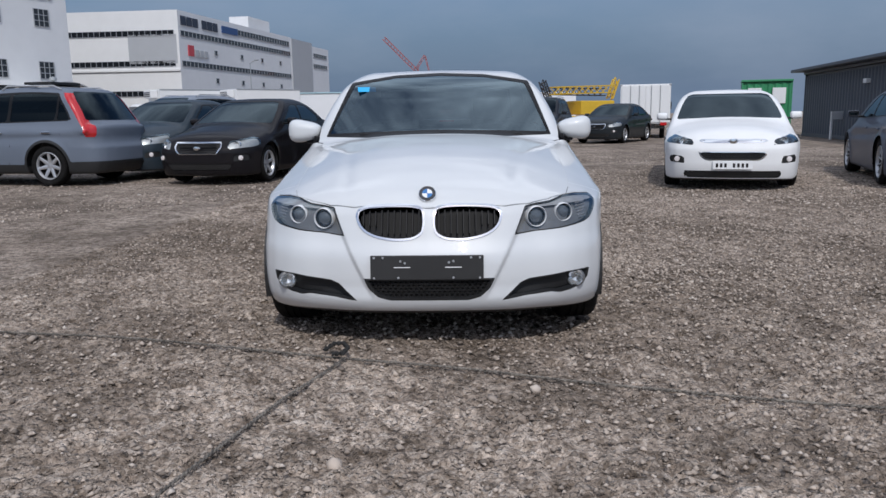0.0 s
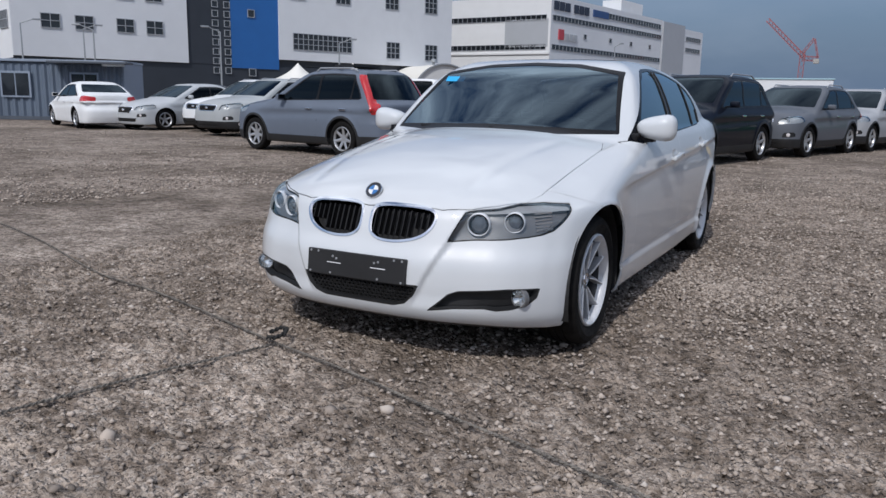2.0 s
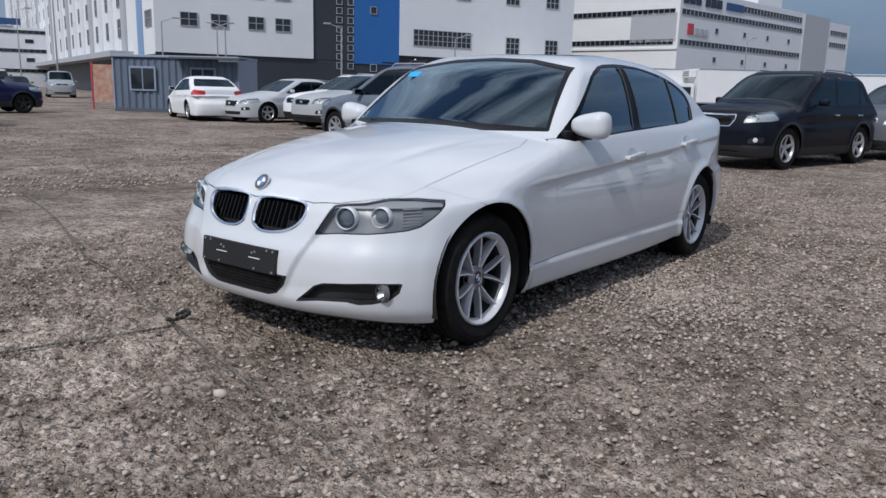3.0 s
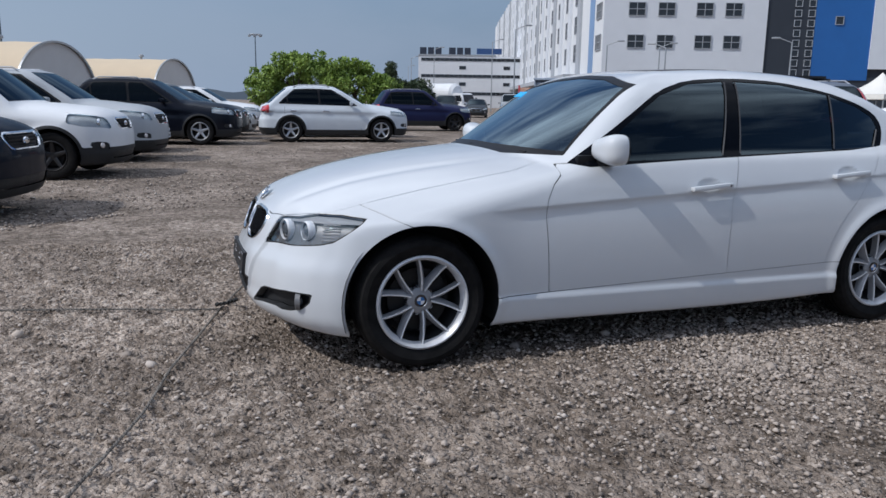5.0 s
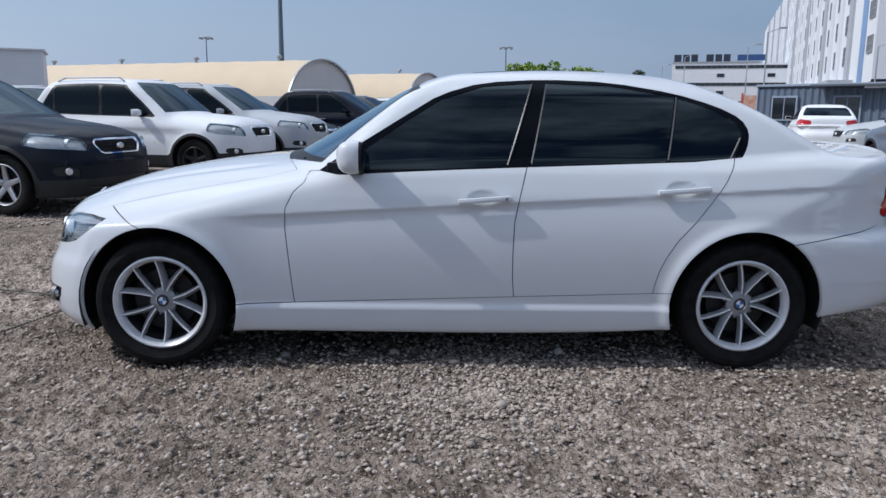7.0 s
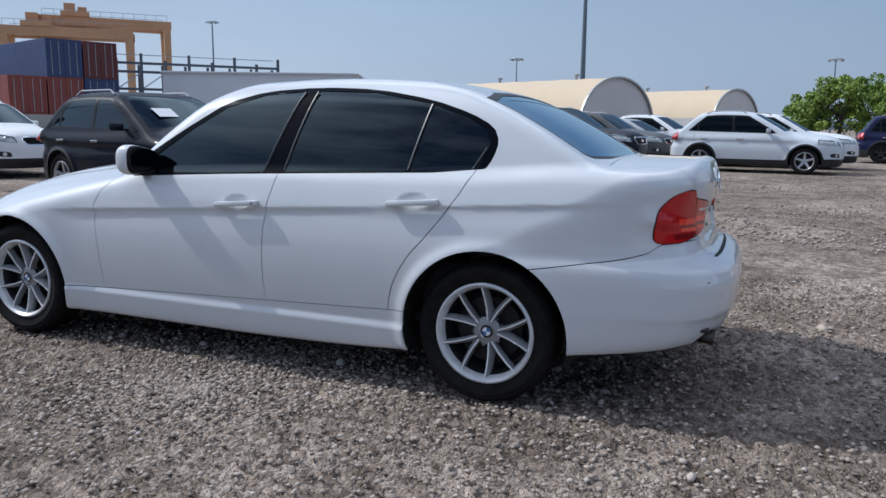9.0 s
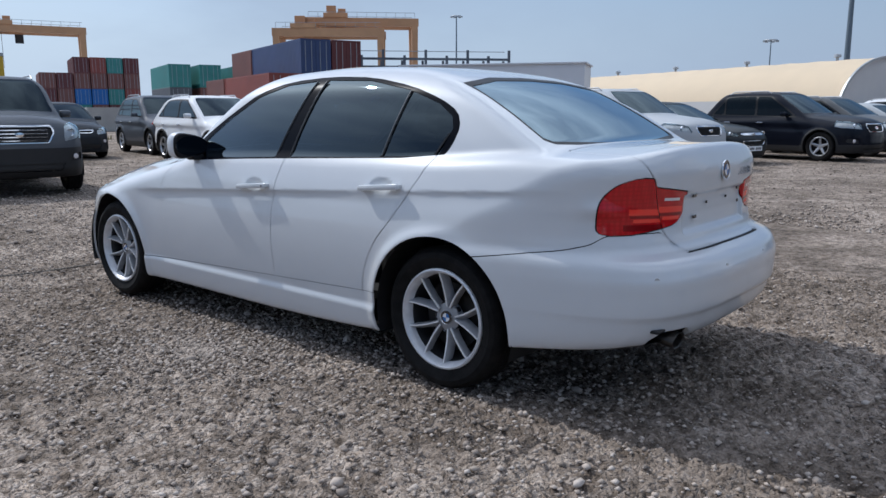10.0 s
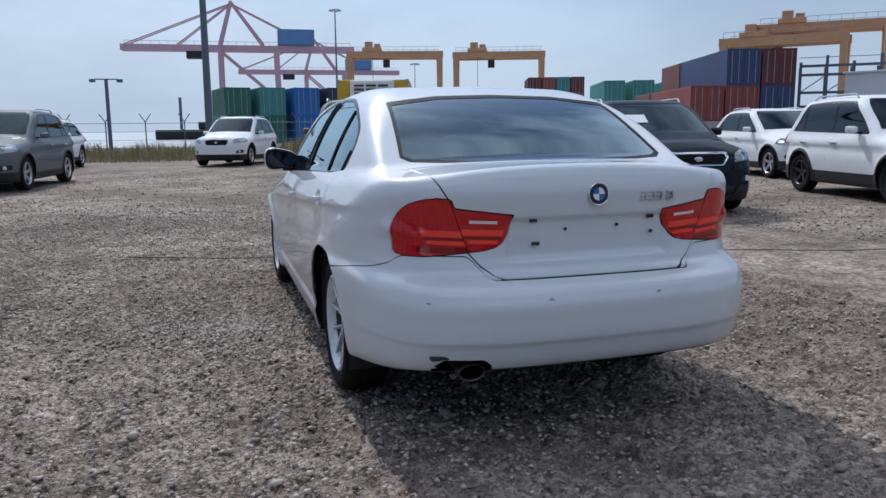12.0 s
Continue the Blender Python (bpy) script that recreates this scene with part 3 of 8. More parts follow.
def rope(pts, r, material, name, label, twist=True):
    """A twisted rope of two strands lying along the points."""
    p = [Vector(c) for c in pts]
    fine = []
    for a, b in zip(p, p[1:]):
        k = max(2, int((b - a).length / 0.008))
        fine += [a.lerp(b, i / k) for i in range(k)]
    fine.append(p[-1])
    th = root(name, Matrix(), label, "rope")
    for s in (0, 1):
        bm = bmesh.new()
        rings = []
        for i, c in enumerate(fine):
            d = (fine[min(i + 1, len(fine) - 1)] - fine[max(i - 1, 0)]).normalized()
            sd = d.cross(Vector((0, 0, 1))).normalized()
            up = sd.cross(d)
            ph = i * 0.008 / 0.045 * 2 * math.pi + s * math.pi
            o = c + (sd * math.cos(ph) + up * math.sin(ph)) * r * 0.5 + Vector((0, 0, r * 1.9 + float(relief(c.x, c.y))))
            rings.append([bm.verts.new(o + (sd * math.cos(q) + up * math.sin(q)) * r * 0.62) for q in (0, 1.26, 2.51, 3.77, 5.03)])
        for a, b in zip(rings, rings[1:]):
            for k in range(5):
                bm.faces.new((a[k], a[(k + 1) % 5], b[(k + 1) % 5], b[k]))
        shade(part("strand", bm, material, th), 1.2)
    return th


rope([(-5.2, -0.85, 0), (-4.37, -1.06, 0), (-3.3, -1.43, 0), (-2.31, -1.78, 0), (-1.63, -1.95, 0), (-0.99, -2.14, 0), (-0.39, -2.33, 0), (0.09, -2.46, 0), (0.55, -2.60, 0), (1.0, -2.70, 0), (1.48, -2.85, 0), (2.1, -3.03, 0)], 0.0065, M_ROPE, "ground_rope", "twisted grey rope lying across the gravel")
rope([(-0.39, -2.33, 0.004), (-0.47, -2.55, 0), (-0.56, -2.81, 0), (-0.66, -3.22, 0), (-0.76, -3.62, 0), (-0.95, -4.4, 0), (-1.1, -5.1, 0)], 0.0065, M_ROPE, "ground_rope", "second twisted rope tied to the first")
rope([(-0.50, -2.26, 0.01), (-0.46, -2.225, 0.03), (-0.41, -2.24, 0.035), (-0.385, -2.29, 0.03), (-0.40, -2.34, 0.02), (-0.45, -2.335, 0.015)], 0.011, M_BLACKROPE, "rope_knot", "black cord loop knotted where two ropes meet")


def sea():
    bm = bmesh.new()
    vs = [bm.verts.new(c) for c in ((-300, -60, 0.02), (700, -52, 0.02), (1400, -1400, 0.02), (-1200, -1400, 0.02))]
    bm.faces.new(vs)
    bmesh.ops.recalc_face_normals(bm, faces=bm.faces)
    tagged(part("water", bm, M_WATER), "pale grey sea beyond the fence", "water", kind="structure")


sea()

# ---- the white sedan ----
def wheel(parent, x, y, r, side, rim_r, spokes, rim_mat, width=0.2, fine=True, hubcap=True):
    """A wheel with tyre, rim, spokes, disc and cap; side +1 or -1 is the outer face along x."""
    w = new("wheel")
    w.parent = parent
    w.matrix_basis = Matrix.Translation((x, y, r)) @ (Matrix() if side > 0 else Matrix.Rotation(math.pi, 4, "Z"))
    n = 56 if fine else 28
    h = width / 2
    bm = lathe(bmesh.new(), [(rim_r - 0.012, -h * 0.8), (rim_r + 0.02, -h * 0.97), (r * 0.90, -h * 1.04), (r * 0.975, -h * 0.86), (r * 0.998, -h * 0.62), (r * 0.998, -h * 0.40), (r * 0.975, -h * 0.38), (r * 0.975, -h * 0.30), (r, -h * 0.28), (r, -h * 0.05), (r * 0.975, -h * 0.04), (r * 0.975, h * 0.04), (r, h * 0.05), (r, h * 0.28), (r * 0.975, h * 0.30), (r * 0.975, h * 0.38), (r * 0.998, h * 0.40), (r * 0.998, h * 0.62), (r * 0.975, h * 0.86), (r * 0.93, h * 1.0),
                            (r * 0.86, h * 1.06), (rim_r + 0.03, h * 1.0), (rim_r + 0.008, h * 0.94), (rim_r - 0.012, h * 0.8)], n)
    shade(part("tyre", bm, M_TYRE, w), 0.5)
    f = h * 0.80
    bm = lathe(bmesh.new(), [(rim_r - 0.002, f + 0.016), (rim_r - 0.010, f + 0.020), (rim_r - 0.020, f + 0.010), (rim_r - 0.026, f - 0.008), (rim_r - 0.030, f - 0.022), (rim_r - 0.008, f - 0.022), (rim_r, f)], n, close=True)
    rim = shade(part("rim", bm, rim_mat, w), 0.5)
    bm = lathe(bmesh.new(), [(rim_r - 0.030, f - 0.023), (rim_r - 0.040, f - 0.05), (rim_r - 0.045, -h * 0.8), (rim_r - 0.01, -h * 0.9), (rim_r - 0.01, f - 0.023)], n, close=True)
    shade(part("rim_barrel", bm, M_DARKRIM, rim), 0.5)
    if hubcap:
        # five V pairs: a narrow ridge coloured as lit on an inwards-widening web coloured as shaded
        for k in range(10):
            c, sg = 72 * (k // 2) + 15, 1 if k % 2 else -1
            web, ridge = bmesh.new(), bmesh.new()
            rows = []
            for fr in (0.0, 0.35, 0.7, 1.0):
                rr = 0.050 + (rim_r - 0.014 - 0.050) * fr
                an = radians(c + sg * (9 + 11.5 * fr ** 0.8))
                fx = f - 0.024 + 0.026 * fr
                rows.append((rr, an, fx, 0.016 - 0.006 * fr, fr))
            secs, tops = [], []
            for rr, an, fx, ww, fr in rows:
                er, et = Vector((0, math.sin(an), math.cos(an))), Vector((0, math.cos(an), -math.sin(an)))
                at = lambda t_, x_: Vector((x_, 0, 0)) + er * rr + et * t_
                secs.append([web.verts.new(at(t_, x_)) for t_, x_ in ((-sg * ww * 1.5, fx - 0.040), (-sg * ww * 1.25, fx - 0.020), (-sg * 0.003, fx), (sg * 0.0035, fx), (sg * 0.008, fx - 0.036))])
                tops.append([ridge.verts.new(at(t_, x_)) for t_, x_ in ((-0.0042, fx - 0.003), (-0.0028, fx + 0.0025), (0.0028, fx + 0.0025), (0.0042, fx - 0.003))])
            for bm_, ss in ((web, secs), (ridge, tops)):
                n_ = len(ss[0])
                for s0, s1 in zip(ss, ss[1:]):
                    for i in range(n_):
                        bm_.faces.new((s0[i], s0[(i + 1) % n_], s1[(i + 1) % n_], s1[i]))
                bmesh.ops.recalc_face_normals(bm_, faces=bm_.faces)
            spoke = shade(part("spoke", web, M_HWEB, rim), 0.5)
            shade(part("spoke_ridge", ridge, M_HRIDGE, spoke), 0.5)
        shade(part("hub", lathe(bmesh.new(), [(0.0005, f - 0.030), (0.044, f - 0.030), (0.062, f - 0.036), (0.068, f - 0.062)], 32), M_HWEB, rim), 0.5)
    else:
        bm = bmesh.new()
        for k in range(spokes):
            q = Matrix.Rotation(2 * math.pi * k / spokes, 4, "X")
            wi, wo = (0.0115, 0.0075) if spokes >= 10 else (0.034, 0.022)
            ri, ro = 0.045, rim_r - 0.016
            sec = []
            for rr, ww, fx, dd in ((ri, wi, f - 0.026, 0.03), ((ri + ro) / 2, (wi + wo) / 2, f - 0.010, 0.026), (ro, wo, f + 0.004, 0.026)):
                sec.append([bm.verts.new(q @ Vector(c)) for c in ((fx - dd, -ww, rr), (fx - 0.006, -ww, rr), (fx, -ww * 0.45, rr), (fx, ww * 0.45, rr), (fx - 0.006, ww, rr), (fx - dd, ww, rr))])
            for s0, s1 in zip(sec, sec[1:]):
                for i in range(6):
                    bm.faces.new((s0[i], s0[(i + 1) % 6], s1[(i + 1) % 6], s1[i]))
        lathe(bm, [(0.0005, f - 0.028), (0.05, f - 0.028), (0.066, f - 0.034), (0.070, f - 0.06)], 16)
        bmesh.ops.recalc_face_normals(bm, faces=bm.faces)
        shade(part("spoke_star", bm, rim_mat, rim), 0.5)
    bm = lathe(bmesh.new(), [(0.0005, f - 0.075), (rim_r * 0.66, f - 0.075), (rim_r * 0.67, f - 0.09), (rim_r * 0.3, f - 0.095)], 32)
    part("brake_disc", bm, M_DISC, w)
    bm = lathe(bmesh.new(), [(0.0005, -h * 0.5), (rim_r - 0.045, -h * 0.5)], 32)
    part("inner_cover", bm, M_GAP, w)
    if hubcap and fine:
        roundel(w, Matrix.Translation((f - 0.026, 0, 0)) @ Matrix.Rotation(math.pi / 2, 4, "Y"), 0.031)
        bm = bmesh.new()
        for k in range(5):
            a = math.pi / 2 - radians(72 * k + 51)
            bm = lathe(bmesh.new(), [(0.0005, -0.006), (0.008, -0.004), (0.013, 0.0), (0.0145, -0.02)], 12, Matrix.Translation((f - 0.034, 0.058 * math.cos(a), 0.058 * math.sin(a))))
            part("wheel_bolt", bm, M_BADGEK, rim)
    return w


def roundel(parent, m, r):
    """A round badge: dark ring with a chrome rim and a quartered blue and white middle."""
    t = m @ Matrix.Rotation(-math.pi / 2, 4, "Y")
    b = part("badge", lathe(bmesh.new(), [(0.0005, 0.002), (r * 0.92, 0.002), (r, 0.0), (r, -0.004)], 32, t), M_BADGEK, parent, "round dark badge with quartered middle")
    part("badge_rim", lathe(bmesh.new(), [(r * 0.95, 0.002), (r * 0.99, 0.0035), (r * 1.03, 0.0), (r * 1.03, -0.004)], 32, t), M_CHROME, b)
    for name, mt, off in (("badge_blue_field", M_BLUE, 0), ("badge_white_field", M_BADGEW, 1)):
        bm = bmesh.new()
        for q in (0, 2):
            c = bm.verts.new(t @ Vector((0.0032, 0, 0)))
            vs = [bm.verts.new(t @ Vector((0.0032, r * 0.6 * math.cos(math.pi / 2 * (q + off + k / 6)), r * 0.6 * math.sin(math.pi / 2 * (q + off + k / 6))))) for k in range(7)]
            for a, bb in zip(vs, vs[1:]):
                bm.faces.new((c, a, bb))
        part(name, bm, mt, b)
    return b


H_W = curve([(-2.4, 0.870), (-1.9, 0.886), (-1.49, 0.892), (-1.05, 0.880), (-0.5, 0.882), (0, 0.887), (0.8, 0.894), (1.27, 0.898), (1.6, 0.887), (1.9, 0.858), (2.4, 0.805)])
H_SEC = curve([(0.0, 0.14), (0.12, 0.09), (0.18, 0.056), (0.30, 0.028), (0.45, 0.008), (0.60, 0.0), (0.70, 0.003), (0.78, 0.012), (0.86, 0.032), (0.93, 0.056), (1.0, 0.085), (1.2, 0.2)])
H_NOSE = curve([(0.05, -2.08), (0.18, -2.165), (0.22, -2.205), (0.30, -2.235), (0.40, -2.238), (0.47, -2.225), (0.53, -2.195), (0.60, -2.168), (0.68, -2.135), (0.74, -2.10), (0.85, -2.02), (1.5, -1.6)])
H_PLAN = curve([(0, 0), (0.2, 0.006), (0.35, 0.028), (0.5, 0.080), (0.6, 0.124), (0.7, 0.192), (0.78, 0.278), (0.84, 0.385), (0.885, 0.55), (0.93, 0.82), (1.2, 1.9)])
H_TOP = curve([(-2.5, 0.50), (-2.2, 0.655), (-2.12, 0.71), (-2.05, 0.752), (-1.81, 0.848), (-1.53, 0.913), (-1.25, 0.955), (-0.96, 0.984), (-0.7, 0.997), (0, 0.995), (0.8, 1.01), (1.3, 1.035), (1.6, 1.056), (1.9, 1.053), (2.08, 1.052), (2.5, 1.05)])
H_DROP = curve([(-2.4, 0.12), (-1.5, 0.115), (-1.0, 0.085), (-0.6, 0.045), (1.2, 0.025), (1.6, 0.03), (2.2, 0.05)])
H_TAIL = curve([(0.05, 2.05), (0.26, 2.14), (0.32, 2.215), (0.40, 2.255), (0.50, 2.268), (0.58, 2.262), (0.63, 2.225), (0.66, 2.155), (0.70, 2.132), (0.76, 2.122), (0.84, 2.124), (0.90, 2.132), (0.96, 2.136), (1.02, 2.118), (1.06, 2.105), (1.5, 2.0)])
H_RPLAN = curve([(0, 0), (0.3, -0.008), (0.45, -0.027), (0.55, -0.055), (0.66, -0.108), (0.735, -0.185), (0.795, -0.305), (0.853, -0.50), (0.90, -0.80), (1.2, -2.2)])
H_BOT = curve([(-2.4, 0.20), (-2.1, 0.178), (-1.9, 0.165), (-1.1, 0.168), (0.9, 0.192), (1.6, 0.255), (2.1, 0.30), (2.4, 0.32)])
H_GW = curve([(0.7, 0.88), (0.9, 0.832), (0.95, 0.812), (1.1, 0.755), (1.2, 0.708), (1.3, 0.650), (1.36, 0.602), (1.45, 0.52), (1.7, 0.25)])
H_GP = curve([(-1.2, 0.05), (-0.8, 0.018), (-0.4, 0.005), (0, 0), (0.8, 0), (1.2, 0.012), (1.6, 0.045), (1.9, 0.09), (2.3, 0.15)])
H_WS = curve([(0.7, -1.32), (0.9, -1.09), (1.0, -0.93), (1.1, -0.76), (1.2, -0.585), (1.323, -0.36), (1.385, -0.22), (1.45, -0.02), (1.6, 0.5)])
H_ROOF = curve([(-0.8, 1.30), (-0.4, 1.365), (-0.2, 1.398), (0.05, 1.415), (0.355, 1.426), (0.673, 1.419), (0.99, 1.392), (1.3, 1.335), (1.6, 1.25), (2.3, 1.0)])
H_BACK = curve([(0.7, 2.2), (0.95, 1.88), (1.0, 1.80), (1.05, 1.715), (1.1, 1.63), (1.2, 1.455), (1.3, 1.25), (1.36, 1.10), (1.42, 0.85), (1.6, 0.2)])
HUB_F, HUB_R, HUB_Z, ARCH = -1.49, 1.27, 0.312, 0.366


def hero_field(x, y, z):
    ax = np.abs(x)
    zc = 0.792 + 0.056 * y
    gz = zc - z
    on = step(y, -1.25, -0.95) * (1 - 0.15 * step(y, 1.6, 2.0))
    crease = np.where(gz > 0, 0.017 * (1 - np.exp(-np.maximum(gz, 0) / 0.020)) * np.exp(-np.maximum(gz, 0) / 0.16), 0) * on
    flare = sum(0.016 * np.exp(-((np.hypot(y - h, z - HUB_Z) - ARCH) / 0.035) ** 2) for h in (HUB_F, HUB_R))
    skirt = 0.014 * step(z, 0.33, 0.29) * step(y, -1.2, -1.1) * step(y, 1.0, 0.9)
    bowl = sum(0.016 * np.clip(1 - ((y - hy + 0.005) / 0.075) ** 2 - ((z - hz - 0.004) / 0.036) ** 2, 0, 1) for hy, hz in ((0.03, 0.818), (0.945, 0.864)))
    side = ax - (H_W(y) - H_SEC(z) - crease + flare + skirt - bowl)
    ridge = ax - (0.305 + (z - 0.372) * 0.51)
    prow = 0.017 * step(ridge, -0.008, 0.020) * step(z, 0.25, 0.33) * step(z, 0.70, 0.58) * step(ax, 0.66, 0.45)
    front = (H_NOSE(z) + H_PLAN(ax) + prow) - y
    lipz = 0.012 * step(y, 2.0, 2.11) * step(ax, 0.62, 0.5)
    plate = 0.016 * step(np.maximum(ax - 0.33, np.abs(z - 0.785) - 0.072), 0.012, -0.008)
    rear = (y - (H_TAIL(z) + H_RPLAN(ax) - plate - 0.008 * step(z, 0.432, 0.408))) * 0.95
    top = z - (H_TOP(y) + lipz - H_DROP(y) * (ax / 0.70) ** 2.6 - 0.006 * np.exp(-((ax - 0.40 - 0.1 * (y + 2.0)) / 0.035) ** 2) * step(y, -0.9, -1.3) * step(y, -2.15, -1.9))
    low = smax(smax(side, top * 0.96, 0.052), smax(front * 0.93, rear, 0.02), 0.05)
    low = smax(low, H_BOT(y) - z, 0.03)
    gs = (ax - (H_GW(z) - H_GP(y))) * 0.9
    ws = (H_WS(z) + ax * ax * (0.2 + 0.3 * np.clip((1.32 - z) / 0.36, 0, 1.3)) - y) * 0.5
    rf = z - (H_ROOF(y) - 0.055 * ax * ax)
    bk = (y - (H_BACK(z) - 0.12 * ax * ax)) * 0.5
    up = smax(smax(gs, rf, 0.11), smax(ws, bk, 0.02), 0.045)
    up = smax(up, 0.8 - z, 0.05)
    return smin(low, up, 0.03)


def rounded(pts, n=2):
    """The polygon with its corners cut smooth."""
    for _ in range(n):
        q = []
        for (ax_, ay_), (bx_, by_) in zip(pts, pts[1:] + pts[:1]):
            q += [(ax_ * 0.78 + bx_ * 0.22, ay_ * 0.78 + by_ * 0.22), (ax_ * 0.22 + bx_ * 0.78, ay_ * 0.22 + by_ * 0.78)]
        pts = q
    return pts


def hero_car():
    car = root("sedan_car", Matrix.Translation((-0.012, 0, 0)), "white four-door sedan car standing on the gravel lot", "car")
    M = surface(hero_field, (-0.98, -2.36, 0.08), (0.98, 2.36, 1.50), 0.0125)
    seams = []

    def cut(mesh, d, gap=0.0022):
        """The piece inside d, the rest outside, and a dark seam between."""
        a, rest = clip(mesh, d + gap)
        if gap <= 0:
            return a, rest
        P, N, T = rest
        b, rest2 = clip(rest, dfun(rest) - gap)
        seams.append(b)
        return a, rest2

    def take(mesh, fun, gap=0.0022):
        nonlocal dfun
        dfun = lambda m: fun(m[0][:, 0], m[0][:, 1], m[0][:, 2], m[1])
        return cut(mesh, dfun(mesh), gap)
    dfun = None
    # wheel openings
    for h in (HUB_F, HUB_R):
        gone, M = take(M, lambda x, y, z, n: np.maximum(np.hypot(y - h, z - HUB_Z) - ARCH, 0.5 - np.abs(x)), 0)
    # underside
    under, M = take(M, lambda x, y, z, n: np.maximum(n[:, 2] + 0.80, z - 0.34), 0)
    mesh_part("underbody", under, M_PLASTIC, car)
    # side windows
    DLO = [(-0.775, 0.912), (-0.62, 1.018), (-0.509, 1.085), (-0.332, 1.195), (-0.173, 1.292), (0.029, 1.350), (0.335, 1.368), (0.642, 1.356), (0.942, 1.306), (1.141, 1.245), (1.25, 1.190), (1.284, 1.128), (1.27, 1.06), (1.234, 0.998), (0.22, 0.960), (-0.17, 0.944)]
    trims, glasses = {}, {}
    for s in (1, -1):
        tr, M = take(M, lambda x, y, z, n: np.maximum(poly(y, z, rounded(DLO, 1)), 0.4 - s * x), 0.0)
        panes = []
        for pts in ([(-0.62, 0.942), (-0.515, 1.040), (-0.340, 1.162), (-0.165, 1.270), (0.03, 1.332), (0.262, 1.350), (0.140, 0.966), (-0.17, 0.952)],
                    [(0.332, 1.351), (0.642, 1.341), (0.940, 1.290), (0.880, 0.990), (0.246, 0.970)],
                    [(0.954, 1.284), (1.13, 1.228), (1.225, 1.172), (1.247, 1.12), (1.205, 1.005), (0.894, 0.993)]):
            p, tr = take(tr, lambda x, y, z, n: poly(y, z, pts), 0.0)
            panes.append(p)
        glasses[s], trims[s] = panes, tr
    # windscreen and rear window
    WSO = [(-0.712, 0.968), (-0.60, 1.322), (-0.3, 1.372), (0, 1.385), (0.3, 1.372), (0.60, 1.322), (0.712, 0.968), (0.4, 0.965), (0, 0.972), (-0.4, 0.965)]
    WSI = [(-0.690, 0.988), (-0.572, 1.305), (-0.3, 1.352), (0, 1.365), (0.3, 1.352), (0.572, 1.305), (0.690, 0.988), (0.4, 1.000), (0, 1.010), (-0.4, 1.000)]
    wst, M = take(M, lambda x, y, z, n: np.maximum(poly(x, z, WSO), np.maximum(y - 0.15, -0.985 - y + 0.25 * x * x)), 0.0)
    wsg, wst = take(wst, lambda x, y, z, n: poly(x, z, WSI), 0.0)
    mesh_part("windscreen", wsg, M_WGLASS, car, "tinted windscreen", push=-0.003).visible_shadow = False
    mesh_part("windscreen_surround", wst, M_TRIM, car, push=-0.001)
    RWO = [(-0.56, 1.318), (-0.3, 1.350), (0, 1.358), (0.3, 1.350), (0.56, 1.318), (0.615, 1.075), (0.58, 1.058), (0.3, 1.048), (0, 1.044), (-0.3, 1.048), (-0.58, 1.058), (-0.615, 1.075)]
    RWI = [(-0.545, 1.303), (-0.3, 1.335), (0, 1.343), (0.3, 1.335), (0.545, 1.303), (0.597, 1.085), (0.565, 1.070), (0.3, 1.061), (0, 1.057), (-0.3, 1.061), (-0.565, 1.070), (-0.597, 1.085)]
    rwt, M = take(M, lambda x, y, z, n: np.maximum(poly(x, z, RWO), np.maximum(1.0 - y, y - 1.728 + 0.12 * x * x)), 0.0)
    rwg, rwt = take(rwt, lambda x, y, z, n: poly(x, z, RWI), 0.0)
    mesh_part("rear_window", rwg, M_RGLASS, car, "tinted rear window", push=-0.003).visible_shadow = False
    mesh_part("rear_window_surround", rwt, M_TRIM, car, push=-0.001)
    # sunroof
    sr, M = take(M, lambda x, y, z, n: np.maximum(poly(x, y, [(-0.43, 0.02), (-0.2, -0.015), (0.2, -0.015), (0.43, 0.02), (0.43, 0.44), (-0.43, 0.44)]), 1.2 - z), 0.004)
    mesh_part("sunroof", sr, M_TRIM, car, "dark glass sunroof panel", push=0.002, thick=0.01)
    # head lamps
    for s in (1, -1):
        HL = [(0.396, 0.549), (0.448, 0.674), (0.50, 0.683), (0.57, 0.690), (0.64, 0.711), (0.71, 0.712), (0.79, 0.702), (0.95, 0.700), (0.95, 0.600), (0.78, 0.600), (0.745, 0.585), (0.70, 0.577), (0.62, 0.567), (0.49, 0.560)]
        hl, M = take(M, lambda x, y, z, n: np.maximum(poly(s * x, z, HL), (y + 1.745 + (0.70 - z) * 1.45) * 0.7), 0.003)
        head_lamp(car, hl, s)
    # kidney grilles
    for s in (1, -1):
        KD = [(0.018, 0.60), (0.020, 0.655), (0.034, 0.682), (0.09, 0.692), (0.20, 0.692), (0.29, 0.686), (0.328, 0.670), (0.340, 0.642), (0.328, 0.602), (0.297, 0.568), (0.245, 0.544), (0.16, 0.530), (0.075, 0.534), (0.028, 0.560)]
        KD = rounded(KD)
        kd, M = take(M, lambda x, y, z, n: np.maximum(poly(s * x, z, KD), y + 1.9), 0.0)
        inner, ring = take(kd, lambda x, y, z, n: poly(s * x, z, KD) + 0.009, 0.0)
        g = new("kidney_grille")
        g.parent = car
        g["label"] = "chrome-framed grille with black upright bars"
        mesh_part("grille_frame", ring, M_CHROME, g, push=0.006, thick=0.012)
        mesh_part("grille_back", inner, M_GAP, g, push=-0.045)
